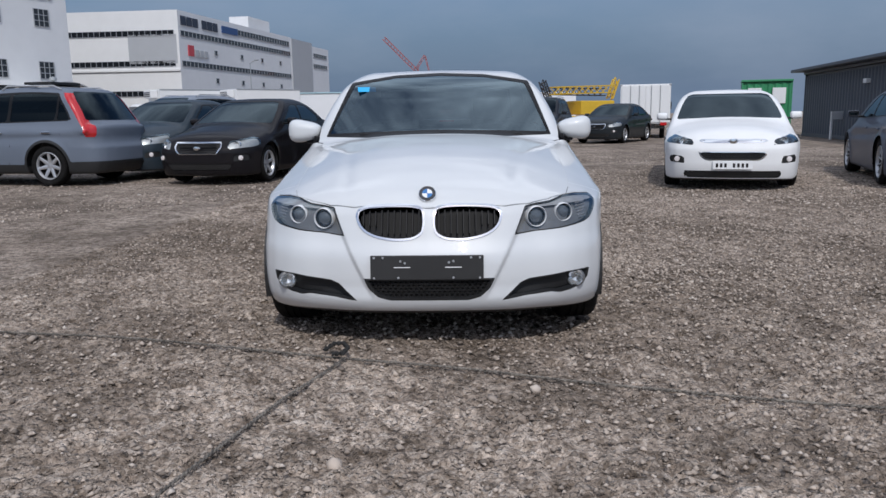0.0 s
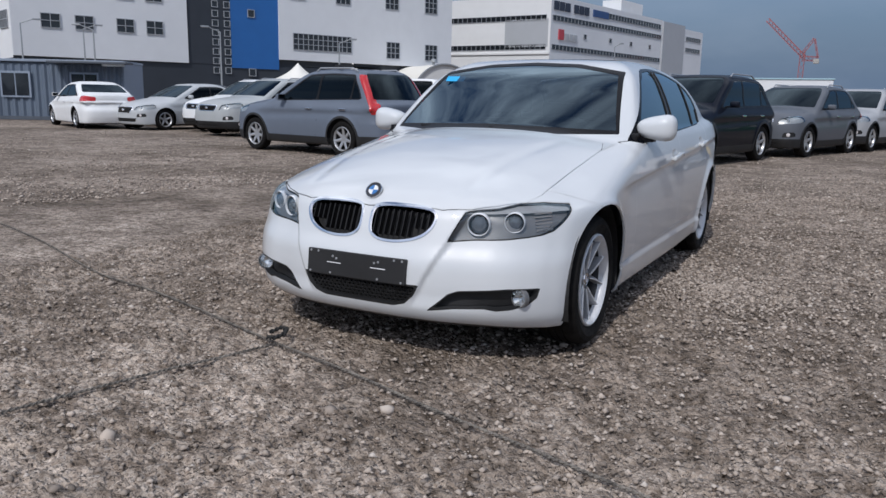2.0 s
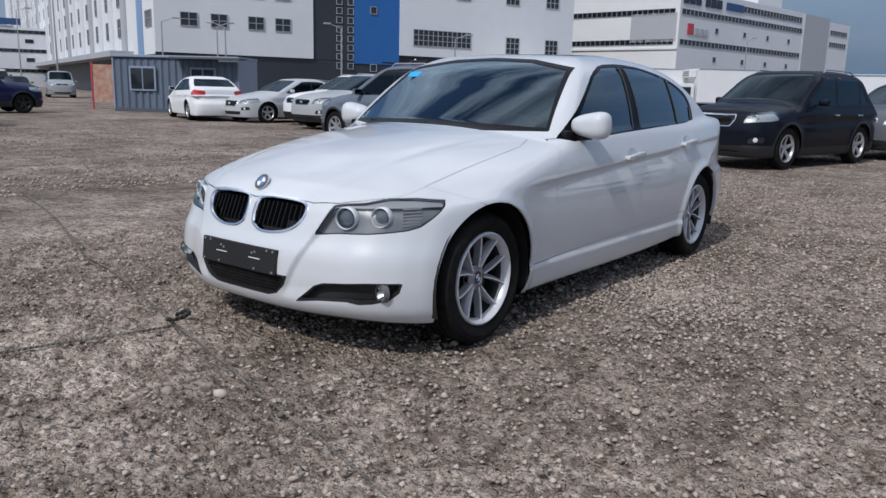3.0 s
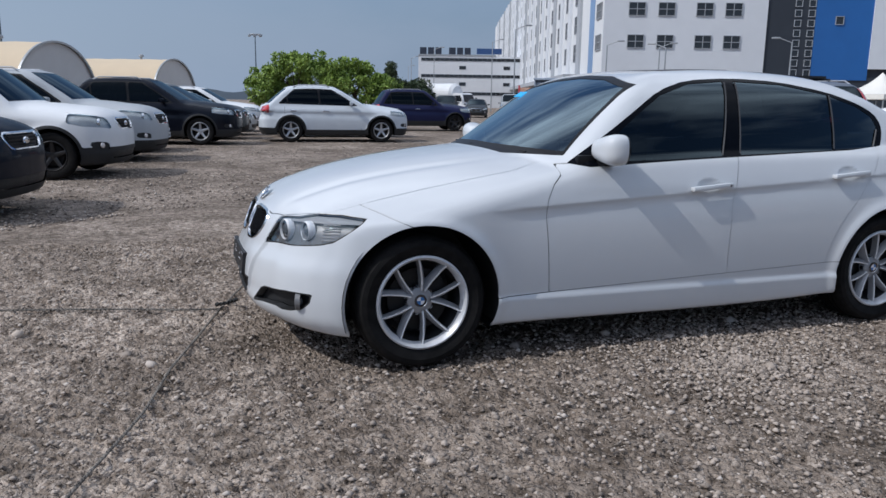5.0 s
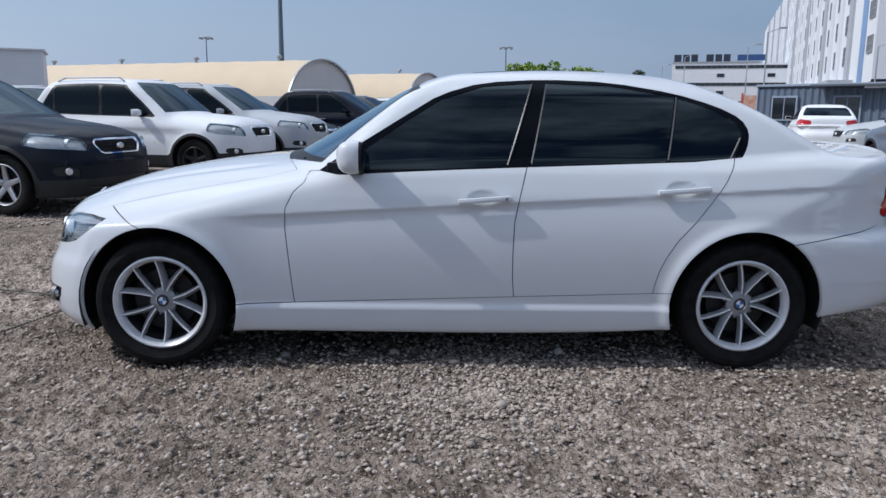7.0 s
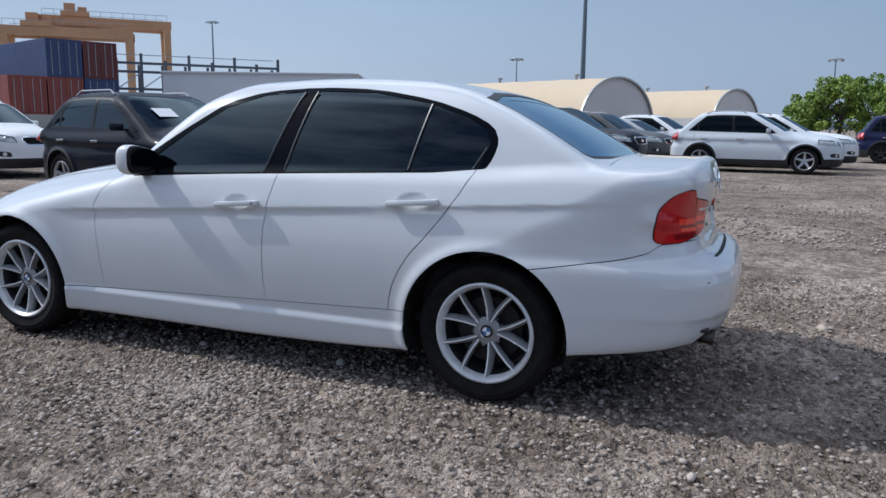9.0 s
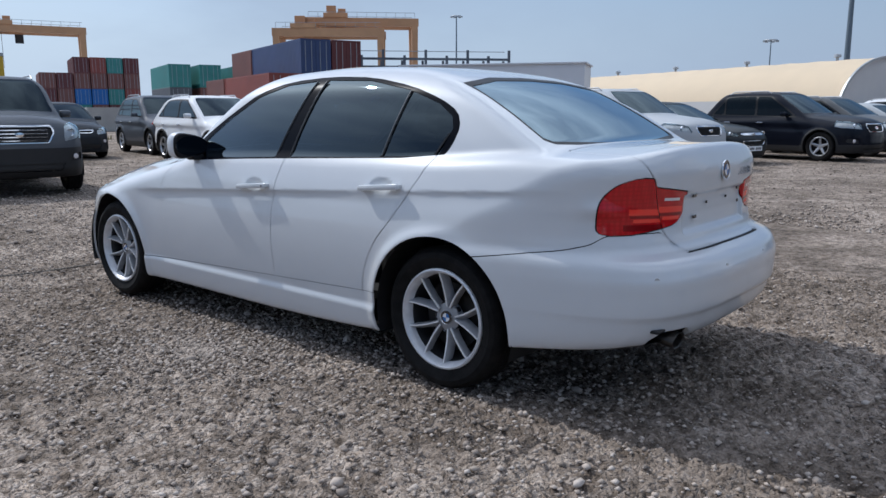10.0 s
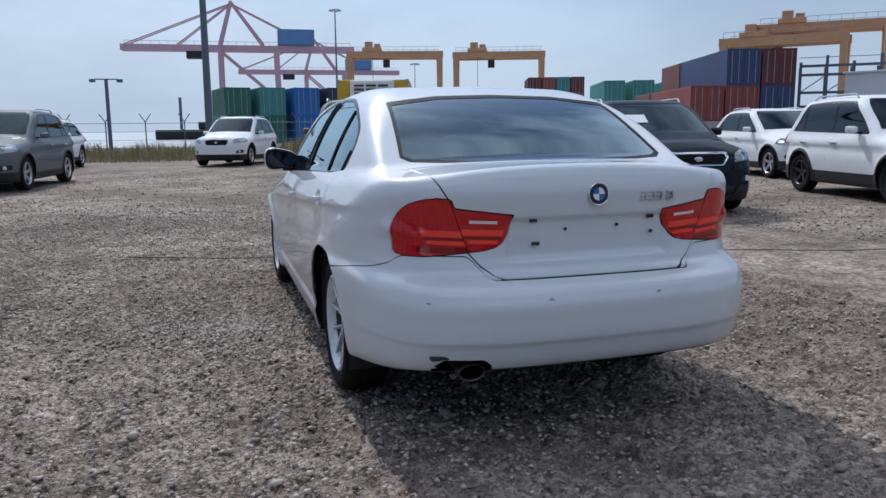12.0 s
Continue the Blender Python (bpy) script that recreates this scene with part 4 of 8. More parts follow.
        for k in range(10):
            xx = 0.045 + k * 0.0285
            zt, zb = (0.674, 0.560) if xx < 0.235 else (0.668, 0.60)
            bm = bmesh.new()
            yy = float(H_NOSE(np.array(0.61)) + H_PLAN(np.array(xx)))
            box(bm, s * xx - 0.0026, s * xx + 0.0026, 0.004, 0.034, zb, zt, 0.0015, Matrix.Translation((0, yy - 0.0045, 0.61)) @ Matrix.Rotation(radians(-22), 4, "X") @ Matrix.Translation((0, 0, -0.61)))
            part("grille_bar", bm, M_TRIM, g)
    # lower intake with honeycomb
    IN = [(-0.302, 0.364), (0.302, 0.364), (0.278, 0.315), (0.235, 0.275), (0.18, 0.260), (-0.18, 0.260), (-0.235, 0.275), (-0.278, 0.315)]
    it, M = take(M, lambda x, y, z, n: np.maximum(poly(x, z, IN), y + 2.0), 0.0)
    gi = new("lower_grille")
    gi.parent = car
    gi["label"] = "black honeycomb lower grille"
    inn, rng = take(it, lambda x, y, z, n: poly(x, z, IN) + 0.008, 0.0)
    mesh_part("intake_frame", rng, M_PLASTIC, gi, push=0.0, thick=0.04)
    mesh_part("intake_back", inn, M_GAP, gi, push=-0.05)
    bm = bmesh.new()
    for r in range(7):
        for c in range(-13, 14):
            hx, hz = c * 0.0235 + (r % 2) * 0.01175, 0.268 + r * 0.0155
            if abs(hx) > 0.275 - max(0, 0.31 - hz) * 1.9:
                continue
            yy = float(H_NOSE(np.array(hz)) + H_PLAN(np.array(abs(hx)))) + 0.014
            o = [(hx + 0.0117 * math.cos(a) * 1.0, hz + 0.0088 * math.sin(a)) for a in (math.pi / 6 + math.pi / 3 * k for k in range(6))]
            i = [(hx + 0.0092 * math.cos(a), hz + 0.0064 * math.sin(a)) for a in (math.pi / 6 + math.pi / 3 * k for k in range(6))]
            vo = [bm.verts.new((u, yy, v)) for u, v in o]
            vi = [bm.verts.new((u, yy, v)) for u, v in i]
            vb = [bm.verts.new((u, yy + 0.015, v)) for u, v in i]
            for k in range(6):
                bm.faces.new((vo[k], vo[(k + 1) % 6], vi[(k + 1) % 6], vi[k]))
                bm.faces.new((vi[k], vi[(k + 1) % 6], vb[(k + 1) % 6], vb[k]))
    part("honeycomb", bm, M_PLASTIC, gi)
    # fog lamp recesses
    for s in (1, -1):
        FG = [(0.330, 0.252), (0.385, 0.300), (0.42, 0.333), (0.46, 0.348), (0.55, 0.356), (0.65, 0.366), (0.764, 0.366), (0.754, 0.322), (0.72, 0.289), (0.665, 0.272), (0.61, 0.266), (0.567, 0.275), (0.44, 0.268)]
        fg, M = take(M, lambda x, y, z, n: np.maximum(poly(s * x, z, FG), y + 1.7), 0.0)
        fr = new("fog_recess")
        fr.parent = car
        back, frim = take(fg, lambda x, y, z, n: poly(s * x, z, FG) + 0.006, 0.0)
        mesh_part("recess_rim", frim, M_PLASTIC, fr, push=0.0, thick=0.035)
        mesh_part("recess_back", back, M_PLASTIC, fr, push=-0.04)
        bm = bmesh.new()
        beam(bm, (s * 0.42, -2.105, 0.275), (s * 0.60, -2.03, 0.308), 0.010)
        part("recess_bar", bm, M_PLASTIC, fr)
        t = Matrix.Translation((s * 0.690, float(H_NOSE(np.array(0.335)) + H_PLAN(np.array(0.690))) + 0.014, 0.322)) @ Matrix.Rotation(radians(-90 - s * 18), 4, "Z")
        lamp = part("fog_lamp", lathe(bmesh.new(), [(0.0005, 0.006), (0.030, 0.005), (0.036, -0.002)], 28, t), M_LENS, fr, "round clear fog lamp")
        part("fog_reflector", lathe(bmesh.new(), [(0.0005, -0.03), (0.020, -0.022), (0.035, -0.003)], 28, t), M_REFLECT, lamp)
        part("fog_rim", lathe(bmesh.new(), [(0.036, -0.01), (0.037, 0.004), (0.041, 0.002), (0.043, -0.02)], 28, t), M_LAMPBOWL, lamp)
    # tail lamps
    TL = [(0.312, 0.876), (0.328, 0.81), (0.350, 0.780), (0.380, 0.758), (0.422, 0.748), (0.48, 0.742), (0.55, 0.735), (0.63, 0.728), (0.97, 0.728), (0.97, 0.945), (0.605, 0.944), (0.545, 0.939), (0.530, 0.905)]
    LID = [(-0.612, 1.3), (-0.605, 1.03), (-0.548, 0.928), (-0.480, 0.738), (-0.44, 0.690), (-0.39, 0.655), (-0.36, 0.648), (0.36, 0.648), (0.39, 0.655), (0.44, 0.690), (0.480, 0.738), (0.548, 0.928), (0.605, 1.03), (0.612, 1.3)]
    TLY = curve([(0.6, 2.10), (0.72, 2.005), (0.73, 1.962), (0.74, 1.948), (0.77, 1.940), (0.82, 1.948), (0.868, 1.958), (0.90, 1.982), (0.93, 2.022), (0.945, 2.06), (1.0, 2.2)])
    for s in (1, -1):
        tl, M = take(M, lambda x, y, z, n: np.maximum(poly(s * x, z, TL), TLY(z) - y), 0.0025)
        tail_lamp(car, tl, s, LID, take)
    # trunk lid
    lid, M = take(M, lambda x, y, z, n: np.maximum(poly(x, z, LID), 1.735 - y), 0.0028)
    lid = mesh_part("trunk_lid", lid, M_WHITE, car, "white trunk lid with empty plate recess", thick=0.012)
    # bonnet
    half = [(0.04, -2.131), (0.16, -2.117), (0.28, -2.111), (0.35, -2.103), (0.465, -2.060), (0.56, -2.003), (0.655, -1.916), (0.682, -1.80), (0.690, -1.65), (0.697, -1.3), (0.698, -1.0), (0.66, -0.86), (0.45, -0.93)]
    HD = [(0, -2.134)] + half + [(0, -0.975)] + [(-u, v) for u, v in reversed(half)]
    hood, M = take(M, lambda x, y, z, n: np.maximum(poly(x, y, HD), 0.62 - z), 0.0016)
    mesh_part("bonnet", hood, M_WHITE, car, thick=0.012)
    # front bumper
    fb, M = take(M, lambda x, y, z, n: np.maximum(y + 1.55, z - (0.683 + (-1.58 - y) * 0.42)), 0.0022)
    fbm = mesh_part("front_bumper", fb, M_WHITE, car, "white front bumper, scuffed at one lower corner", thick=0.012)
    # rear bumper
    zl = curve([(1.3, 0.594), (1.444, 0.612), (1.70, 0.652), (1.88, 0.682), (1.93, 0.698), (1.965, 0.722), (2.0, 0.733), (2.05, 0.730), (2.5, 0.72)])
    rb, M = take(M, lambda x, y, z, n: np.maximum(1.40 - y, z - (zl(y) - 0.078 * step(np.abs(x), 0.50, 0.40))), 0.0022)
    # exhaust notch
    notch, rb = take(rb, lambda x, y, z, n: np.maximum(poly(x, z, [(0.425, 0.1), (0.425, 0.335), (0.46, 0.365), (0.60, 0.365), (0.637, 0.335), (0.637, 0.1)]), 2.0 - y), 0.0)
    rbm = mesh_part("rear_bumper", rb, M_WHITE, car, thick=0.02)
    # sill skirts, doors, fenders
    for s in (1, -1):
        sk, M = take(M, lambda x, y, z, n: np.maximum(np.maximum(z - (0.314 + 0.034 * (y + 1.1)), np.abs(y + 0.115) - 1.06), 0.5 - s * x), 0.002)
        mesh_part("side_skirt", sk, M_WHITE, car, thick=0.01)
        FD = [(-0.790, 0.93), (-0.800, 0.885), (-0.848, 0.842), (-0.885, 0.768), (-0.889, 0.68), (-0.878, 0.575), (-0.855, 0.328), (-0.84, 0.316), (0.176, 0.349), (0.167, 0.45), (0.166, 0.564), (0.171, 0.706), (0.195, 0.83), (0.231, 0.975), (-0.1, 1.0)]
        RD = [(0.176, 0.349), (0.167, 0.45), (0.166, 0.564), (0.171, 0.706), (0.195, 0.83), (0.231, 0.975), (0.6, 1.05), (1.203, 1.01), (1.19, 0.98), (1.15, 0.905), (1.083, 0.811), (1.01, 0.72), (0.931, 0.633), (0.885, 0.563), (0.852, 0.493), (0.835, 0.43), (0.825, 0.372)]
        for name, pts, pl, hy, hz in (("front_door", FD, (0,), 0.03, 0.815), ("rear_door", RD, (1, 2), 0.945, 0.862)):
            d, M = take(M, lambda x, y, z, n: np.maximum(poly(y, z, pts), 0.5 - s * x), 0.0022)
            door = mesh_part(name, d, M_WHITE, car, thick=0.012)
            for i in pl:
                mesh_part("window", glasses[s][i], M_GLASS, door, "dark tinted side window", push=-0.004).visible_shadow = False
            door_handle(door, s, hy, hz, name == "front_door")
        fd, M = take(M, lambda x, y, z, n: np.maximum(np.maximum(y + 0.78, z - 1.0), 0.45 - s * x), 0.0)
        fe = mesh_part("front_fender", fd, M_WHITE, car, thick=0.01)
        bm = boxes((s * 0.845, s * 0.866, -1.028, -0.922, 0.590, 0.615), bevel=0.006)
        rp = part("side_repeater", bm, M_CLEAR, fe, "clear side indicator with dark edge")
        part("repeater_seat", boxes((s * 0.845, s * 0.8635, -1.034, -0.916, 0.584, 0.621), bevel=0.005), M_TRIM, rp)
        sur = mesh_part("window_surround", trims[s], M_PILLAR, car, push=-0.001)
        for p0, p1 in (((0.262, 1.342), (0.140, 0.970)), ((0.332, 1.343), (0.250, 0.973)), ((0.947, 1.285), (0.887, 0.996)), ((1.236, 1.10), (1.185, 1.008))):
            pts = [p0[k] * (1 - f) + p1[k] * f for f in np.linspace(0, 1, 9) for k in (0, 1)]
            bm = bmesh.new()
            for k in range(8):
                qa, qb = [(s * (float(H_GW(np.array(pts[i + 1])) - H_GP(np.array(pts[i]))) + 0.001), pts[i], pts[i + 1]) for i in (2 * k, 2 * k + 2)]
                beam(bm, qa, qb, 0.007)
            part("window_moulding", bm, M_MOULD, sur, "thin grey window moulding")
    mesh_part("body_shell", M, M_WHITE, car, "white roof, pillars and rear quarter panels", thick=0.006)
    for b in seams:
        for piece in islands(b):
            mesh_part("panel_seam", piece, M_GAP, car, push=-0.005)
    # wheel housings and wheels
    for h in (HUB_F, HUB_R):
        for s in (1, -1):
            bm = lathe(bmesh.new(), [(0.02, 0.46), (ARCH + 0.012, 0.46), (ARCH + 0.012, 0.85)], 40, Matrix.Translation((0, h, HUB_Z)) @ (Matrix() if s > 0 else Matrix.Scale(-1, 4, (1, 0, 0))))
            bmesh.ops.delete(bm, geom=[v for v in bm.verts if v.co.z < 0.17], context="VERTS")
            part("wheel_housing", bm, M_PLASTIC, car)
            wheel(car, s * 0.748, h, HUB_Z, s, 0.223, 10, M_HALLOY, 0.205)
    # door mirrors
    for s in (1, -1):
        door_mirror(car, s)
    # plate holder
    t = Matrix.Translation((-0.008, -2.232, 0.415)) @ Matrix.Rotation(radians(-6), 4, "X")
    pl = part("number_plate_holder", boxes((-0.257, 0.257, -0.010, 0.012, -0.056, 0.056), bevel=0.004, m=t), M_PLASTIC, car, "empty black number plate holder")
    bm = boxes((-0.15, -0.075, -0.0125, -0.009, 0.0, 0.004), (0.082, 0.158, -0.0125, -0.009, 0.0, 0.004), bevel=0.0008, m=t)
    part("plate_clip", bm, M_BADGEW, pl)
    for u, v in ((-0.24, 0.046), (-0.2, 0.046), (0.2, 0.046), (0.24, 0.046), (-0.24, -0.046), (0.24, -0.046), (-0.12, 0.03), (0.12, 0.03), (-0.1, 0.022), (0.1, 0.024), (-0.13, -0.045), (0.12, -0.045)):
        bm = lathe(bmesh.new(), [(0.0005, 0.012), (0.005, 0.012), (0.006, 0.008)], 8, t @ Matrix.Translation((u, 0, v)) @ Matrix.Rotation(radians(-90), 4, "Z"))
        part("plate_screw", bm, M_ALLOY, pl)
    # badges and parking sensors
    roundel(car, Matrix.Translation((-0.008, -2.092, 0.737)) @ Matrix.Rotation(radians(52), 4, "X"), 0.040)
    roundel(lid, Matrix.Translation((-0.022, 2.142, 0.945)) @ Matrix.Rotation(radians(-86), 4, "X"), 0.041)
    for s in (1, -1):
        for u, v, own in ((0.318, 0.518, fbm), (0.700, 0.505, fbm)):
            yy = float(H_NOSE(np.array(v)) + H_PLAN(np.array(u))) + (0.008 if u < 0.5 else 0.02)
            part("parking_sensor", lathe(bmesh.new(), [(0.0005, 0.002), (0.010, 0.002), (0.0125, -0.004)], 16, Matrix.Translation((s * u, yy, v)) @ Matrix.Rotation(radians(-90 + s * (12 if u < 0.5 else 55)), 4, "Z")), M_ALLOY, own)
        for u, v in ((0.222, 0.578), (0.655, 0.574)):
            yy = float(H_TAIL(np.array(v)) + H_RPLAN(np.array(u))) - (0.002 if u < 0.5 else 0.003)
            part("parking_sensor", lathe(bmesh.new(), [(0.0005, 0.002), (0.010, 0.002), (0.0125, -0.004)], 16, Matrix.Translation((s * u, yy, v)) @ Matrix.Rotation(radians(90 - s * (5 if u < 0.5 else 38)), 4, "Z")), M_ALLOY, rbm)
    part("tow_cover", lathe(bmesh.new(), [(0.030, 0.001), (0.034, 0.001), (0.034, -0.002)], 24, Matrix.Translation((-0.42, -2.155, 0.425)) @ Matrix.Rotation(radians(-102), 4, "Z")), M_PAPER, fbm)
    # scuffed corner of the bumper
    part("bumper_scuff", boxes((-0.725, -0.62, -1.975, -1.960, 0.208, 0.238), bevel=0.004), M_PLASTIC, fbm, "dark broken bumper corner")
    # bars of the model badge, plate clips and holes
    bm = bmesh.new()
    for k, u in enumerate((0.0, 0.036, 0.072, 0.120)):
        x0 = -0.205 - u
        for z0 in (0.912, 0.926, 0.940):
            box(bm, x0 - 0.028, x0, 2.124, 2.134, z0, z0 + 0.006)
        box(bm, x0 - 0.028, x0 - 0.022, 2.124, 2.134, 0.9185, 0.9395)
    part("model_badge", bm, M_ALLOY, lid, "silver model badge bars")
    for u, v, wd in ((0.232, 0.852, 0.016), (-0.265, 0.849, 0.016), (0.222, 0.765, 0.016), (0.10, 0.815, 0.006), (-0.12, 0.822, 0.006), (-0.27, 0.79, 0.007)):
        part("plate_fixing", boxes((u - wd, u + wd, 2.108, 2.1145, v - min(wd, 0.007), v + min(wd, 0.007)), bevel=0.002), M_BADGEK, lid)
    part("trunk_button", boxes((-0.055, 0.035, 2.105, 2.122, 0.861, 0.872), bevel=0.003), M_TRIM, lid)
    # exhaust
    bm = lathe(bmesh.new(), [(0.024, -0.30), (0.031, -0.05), (0.033, 0.02), (0.031, 0.024), (0.027, 0.02), (0.024, -0.12), (0.0005, -0.12)], 32, Matrix.Translation((0.503, 2.165, 0.318)) @ Matrix.Rotation(radians(90), 4, "Z") @ Matrix.Rotation(radians(8), 4, "Y") @ Matrix.Diagonal((1, 1.65, 1, 1)))
    shade(part("exhaust_tip", bm, M_EXH, car, "dark sooty oval exhaust tip"), 0.7)
    part("exhaust_heat_shield", boxes((0.41, 0.65, 1.95, 2.17, 0.366, 0.38), bevel=0.006), M_PLASTIC, car)
    # wipers
    def on_glass(x, z):
        return (x, float(H_WS(np.array(z))) + x * x * (0.2 + 0.3 * (1.32 - z) / 0.36) - 0.006, z)
    for a, b in ((on_glass(0.52, 0.975), on_glass(0.02, 0.990)), (on_glass(0.0, 0.980), on_glass(-0.48, 0.985))):
        part("wiper", beam(bmesh.new(), a, b, 0.010), M_PLASTIC, car)
    part("cowl_cover", boxes((-0.50, 0.50, -0.955, -0.86, 0.90, 0.945), bevel=0.01), M_PLASTIC, car)
    # sticker inside the windscreen
    wy = float(H_WS(np.array(1.285)) + 0.25 * 0.22) - 0.022
    bm = boxes((-0.060, 0.060, -0.001, 0.001, -0.03, 0.03), m=Matrix.Translation((-0.485, wy, 1.272)) @ Matrix.Rotation(radians(12), 4, "Z") @ Matrix.Rotation(radians(-58), 4, "X"))
    part("windscreen_sticker", bm, M_STICKER, car, "light blue windscreen sticker")
    # cabin
    part("cabin_floor", boxes((-0.72, 0.72, -1.0, 1.6, 0.30, 0.34), (-0.64, 0.64, -0.96, -0.92, 0.3, 0.86), (-0.66, 0.66, 1.30, 1.34, 0.3, 0.98), (-0.62, 0.62, 1.30, 1.75, 0.97, 1.0)), M_DARK, car)
    bm = boxes((-0.68, 0.68, -0.96, -0.52, 0.62, 0.90), bevel=0.05)
    part("dashboard", bm, M_DARK, car)
    for s in (1, -1):
        part("front_seat", boxes((s * 0.36 - 0.24, s * 0.36 + 0.24, -0.25, 0.25, 0.36, 0.55), (s * 0.36 - 0.23, s * 0.36 + 0.23, 0.17, 0.33, 0.5, 1.02), (s * 0.36 - 0.13, s * 0.36 + 0.13, 0.24, 0.34, 1.06, 1.24), (s * 0.36 - 0.05, s * 0.36 + 0.05, 0.27, 0.30, 1.0, 1.08), bevel=0.04), M_SEAT, car)
        part("rear_headrest", boxes((s * 0.36 - 0.14, s * 0.36 + 0.14, 1.20, 1.30, 1.0, 1.13), bevel=0.035), M_SEAT, car)
    part("rear_seat", boxes((-0.66, 0.66, 0.72, 1.2, 0.36, 0.58), (-0.66, 0.66, 1.12, 1.30, 0.5, 1.0), bevel=0.05), M_SEAT, car)
    bm = bmesh.new()
    lathe(bm, [(0.175, -0.012), (0.187, 0.0), (0.175, 0.012), (0.163, 0.0)], 32, Matrix.Translation((0.36, -0.46, 0.88)) @ Matrix.Rotation(radians(90), 4, "Z") @ Matrix.Rotation(radians(-24), 4, "Y"), close=True)
    part("steering_wheel", bm, M_SEAT, car)
    bm = boxes((-0.09, 0.09, -0.39, -0.375, 1.24, 1.30), bevel=0.01)
    part("inner_mirror", bm, M_TRIM, car)
    part("high_brake_lamp", boxes((-0.07, 0.07, 1.60, 1.64, 1.035, 1.05), bevel=0.004), M_RED, car)
    return car


def head_lamp(car, mesh, s):
    g = new("head_lamp")
    g.parent = car
    g["label"] = "clear head lamp with twin projector rings"
    mesh_part("lens", mesh, M_LENS, g, push=0.0015).visible_shadow = False
    mesh_part("housing", mesh, M_LAMPBOWL, g, push=-0.030)
    brow, _ = clip(mesh, 0.668 + 0.05 * (s * mesh[0][:, 0] - 0.45) - mesh[0][:, 2])
    if len(brow[2]):
        mesh_part("lamp_brow", brow, M_LAMPBROW, g, push=-0.012)
    for u, v, r, dy in ((0.500, 0.622, 0.047, 0.026), (0.634, 0.633, 0.042, 0.032)):
        yy = float(H_NOSE(np.array(v)) + H_PLAN(np.array(u))) + dy
        t = Matrix.Translation((s * u, yy, v)) @ Matrix.Rotation(radians(-90 + s * 16), 4, "Z")
        p = part("projector", lathe(bmesh.new(), [(0.0005, 0.016), (r * 0.4, 0.012), (r * 0.66, 0.001), (r * 0.74, -0.012)], 32, t), M_LAMPGLASS, g)
        part("projector_bowl", lathe(bmesh.new(), [(r * 0.72, -0.012), (r * 0.80, -0.004), (r * 0.93, 0.004)], 32, t), M_DISC, p)
        shade(part("corona_ring", lathe(bmesh.new(), [(r * 0.92, 0.0), (r * 0.94, 0.010), (r * 1.0, 0.014), (r * 1.06, 0.010), (r * 1.09, -0.02)], 32, t), M_BADGEW, p, "bright ring round the projector"), 0.9)
    part("lamp_shelf", boxes((s * 0.44, s * 0.70, -0.010, 0.010, -0.004, 0.004), bevel=0.002, m=Matrix.Translation((0, -2.045, 0.578)) @ Matrix.Rotation(radians(s * 21), 4, "Z")), M_REFLECT, g)
    for k in range(6):
        u, v = 0.712 - k * 0.003, 0.598 + k * 0.014
        yy = float(H_NOSE(np.array(v)) + H_PLAN(np.array(u))) + 0.030
        part("indicator_rib", beam(bmesh.new(), (s * u, yy + 0.006, v), (s * (u + 0.050), yy + 0.075, v + 0.003), 0.006), M_REFLECT, g)


def tail_lamp(car, mesh, s, lid, take):
    g = new("tail_lamp")
    g.parent = car
    g["label"] = "red tail lamp split by the trunk lid"
    P = mesh[0]
    inner, outer = clip(mesh, poly(P[:, 0], P[:, 2], lid))
    i1, gap = clip(inner, poly(inner[0][:, 0], inner[0][:, 2], lid) + 0.003)
    mesh_part("lamp_seam", gap, M_GAP, g, push=-0.005)

    def bands(m, name, lines):
        o = new(name)
        o.parent = g
        rest = [m]
        for z0, z1, mt, nm, x0, x1 in lines:
            new_rest = []
            for piece in rest:
                a = piece
                for fun in (lambda p: p[:, 2] - (s * p[:, 0] - 0.5) * 0.05 - z1, lambda p: z0 + (s * p[:, 0] - 0.5) * 0.05 - p[:, 2], lambda p: x0 - s * p[:, 0], lambda p: s * p[:, 0] - x1):
                    if len(a[2]):
                        a, out = clip(a, fun(a[0]))
                        new_rest.append(out)
                if len(a[2]):
                    mesh_part(nm, a, mt, o, push=0.001)
            rest = [q for q in new_rest if len(q[2])]
        mesh_part("lens", joined(rest), M_REDLED, o, push=0.001)
    bands(i1, "inner_lamp", ((0.851, 0.862, M_CLEAR, "reversing_lamp", 0.375, 0.478), (0.806, 0.829, M_REDLIGHT, "light_bar", 0.352, 0.505), (0.776, 0.790, M_REDLIGHT, "light_bar", 0.372, 0.480), (0.793, 0.803, M_REDDARK, "lens_stripe", 0.355, 0.500)))
    bands(outer, "outer_lamp", ((0.797, 0.820, M_REDLIGHT, "light_bar", 0.50, 0.645), (0.768, 0.782, M_REDLIGHT, "light_bar", 0.49, 0.625), (0.785, 0.794, M_REDDARK, "lens_stripe", 0.49, 0.64), (0.736, 0.760, M_REDDARK, "lens_stripe", 0.475, 0.66)))


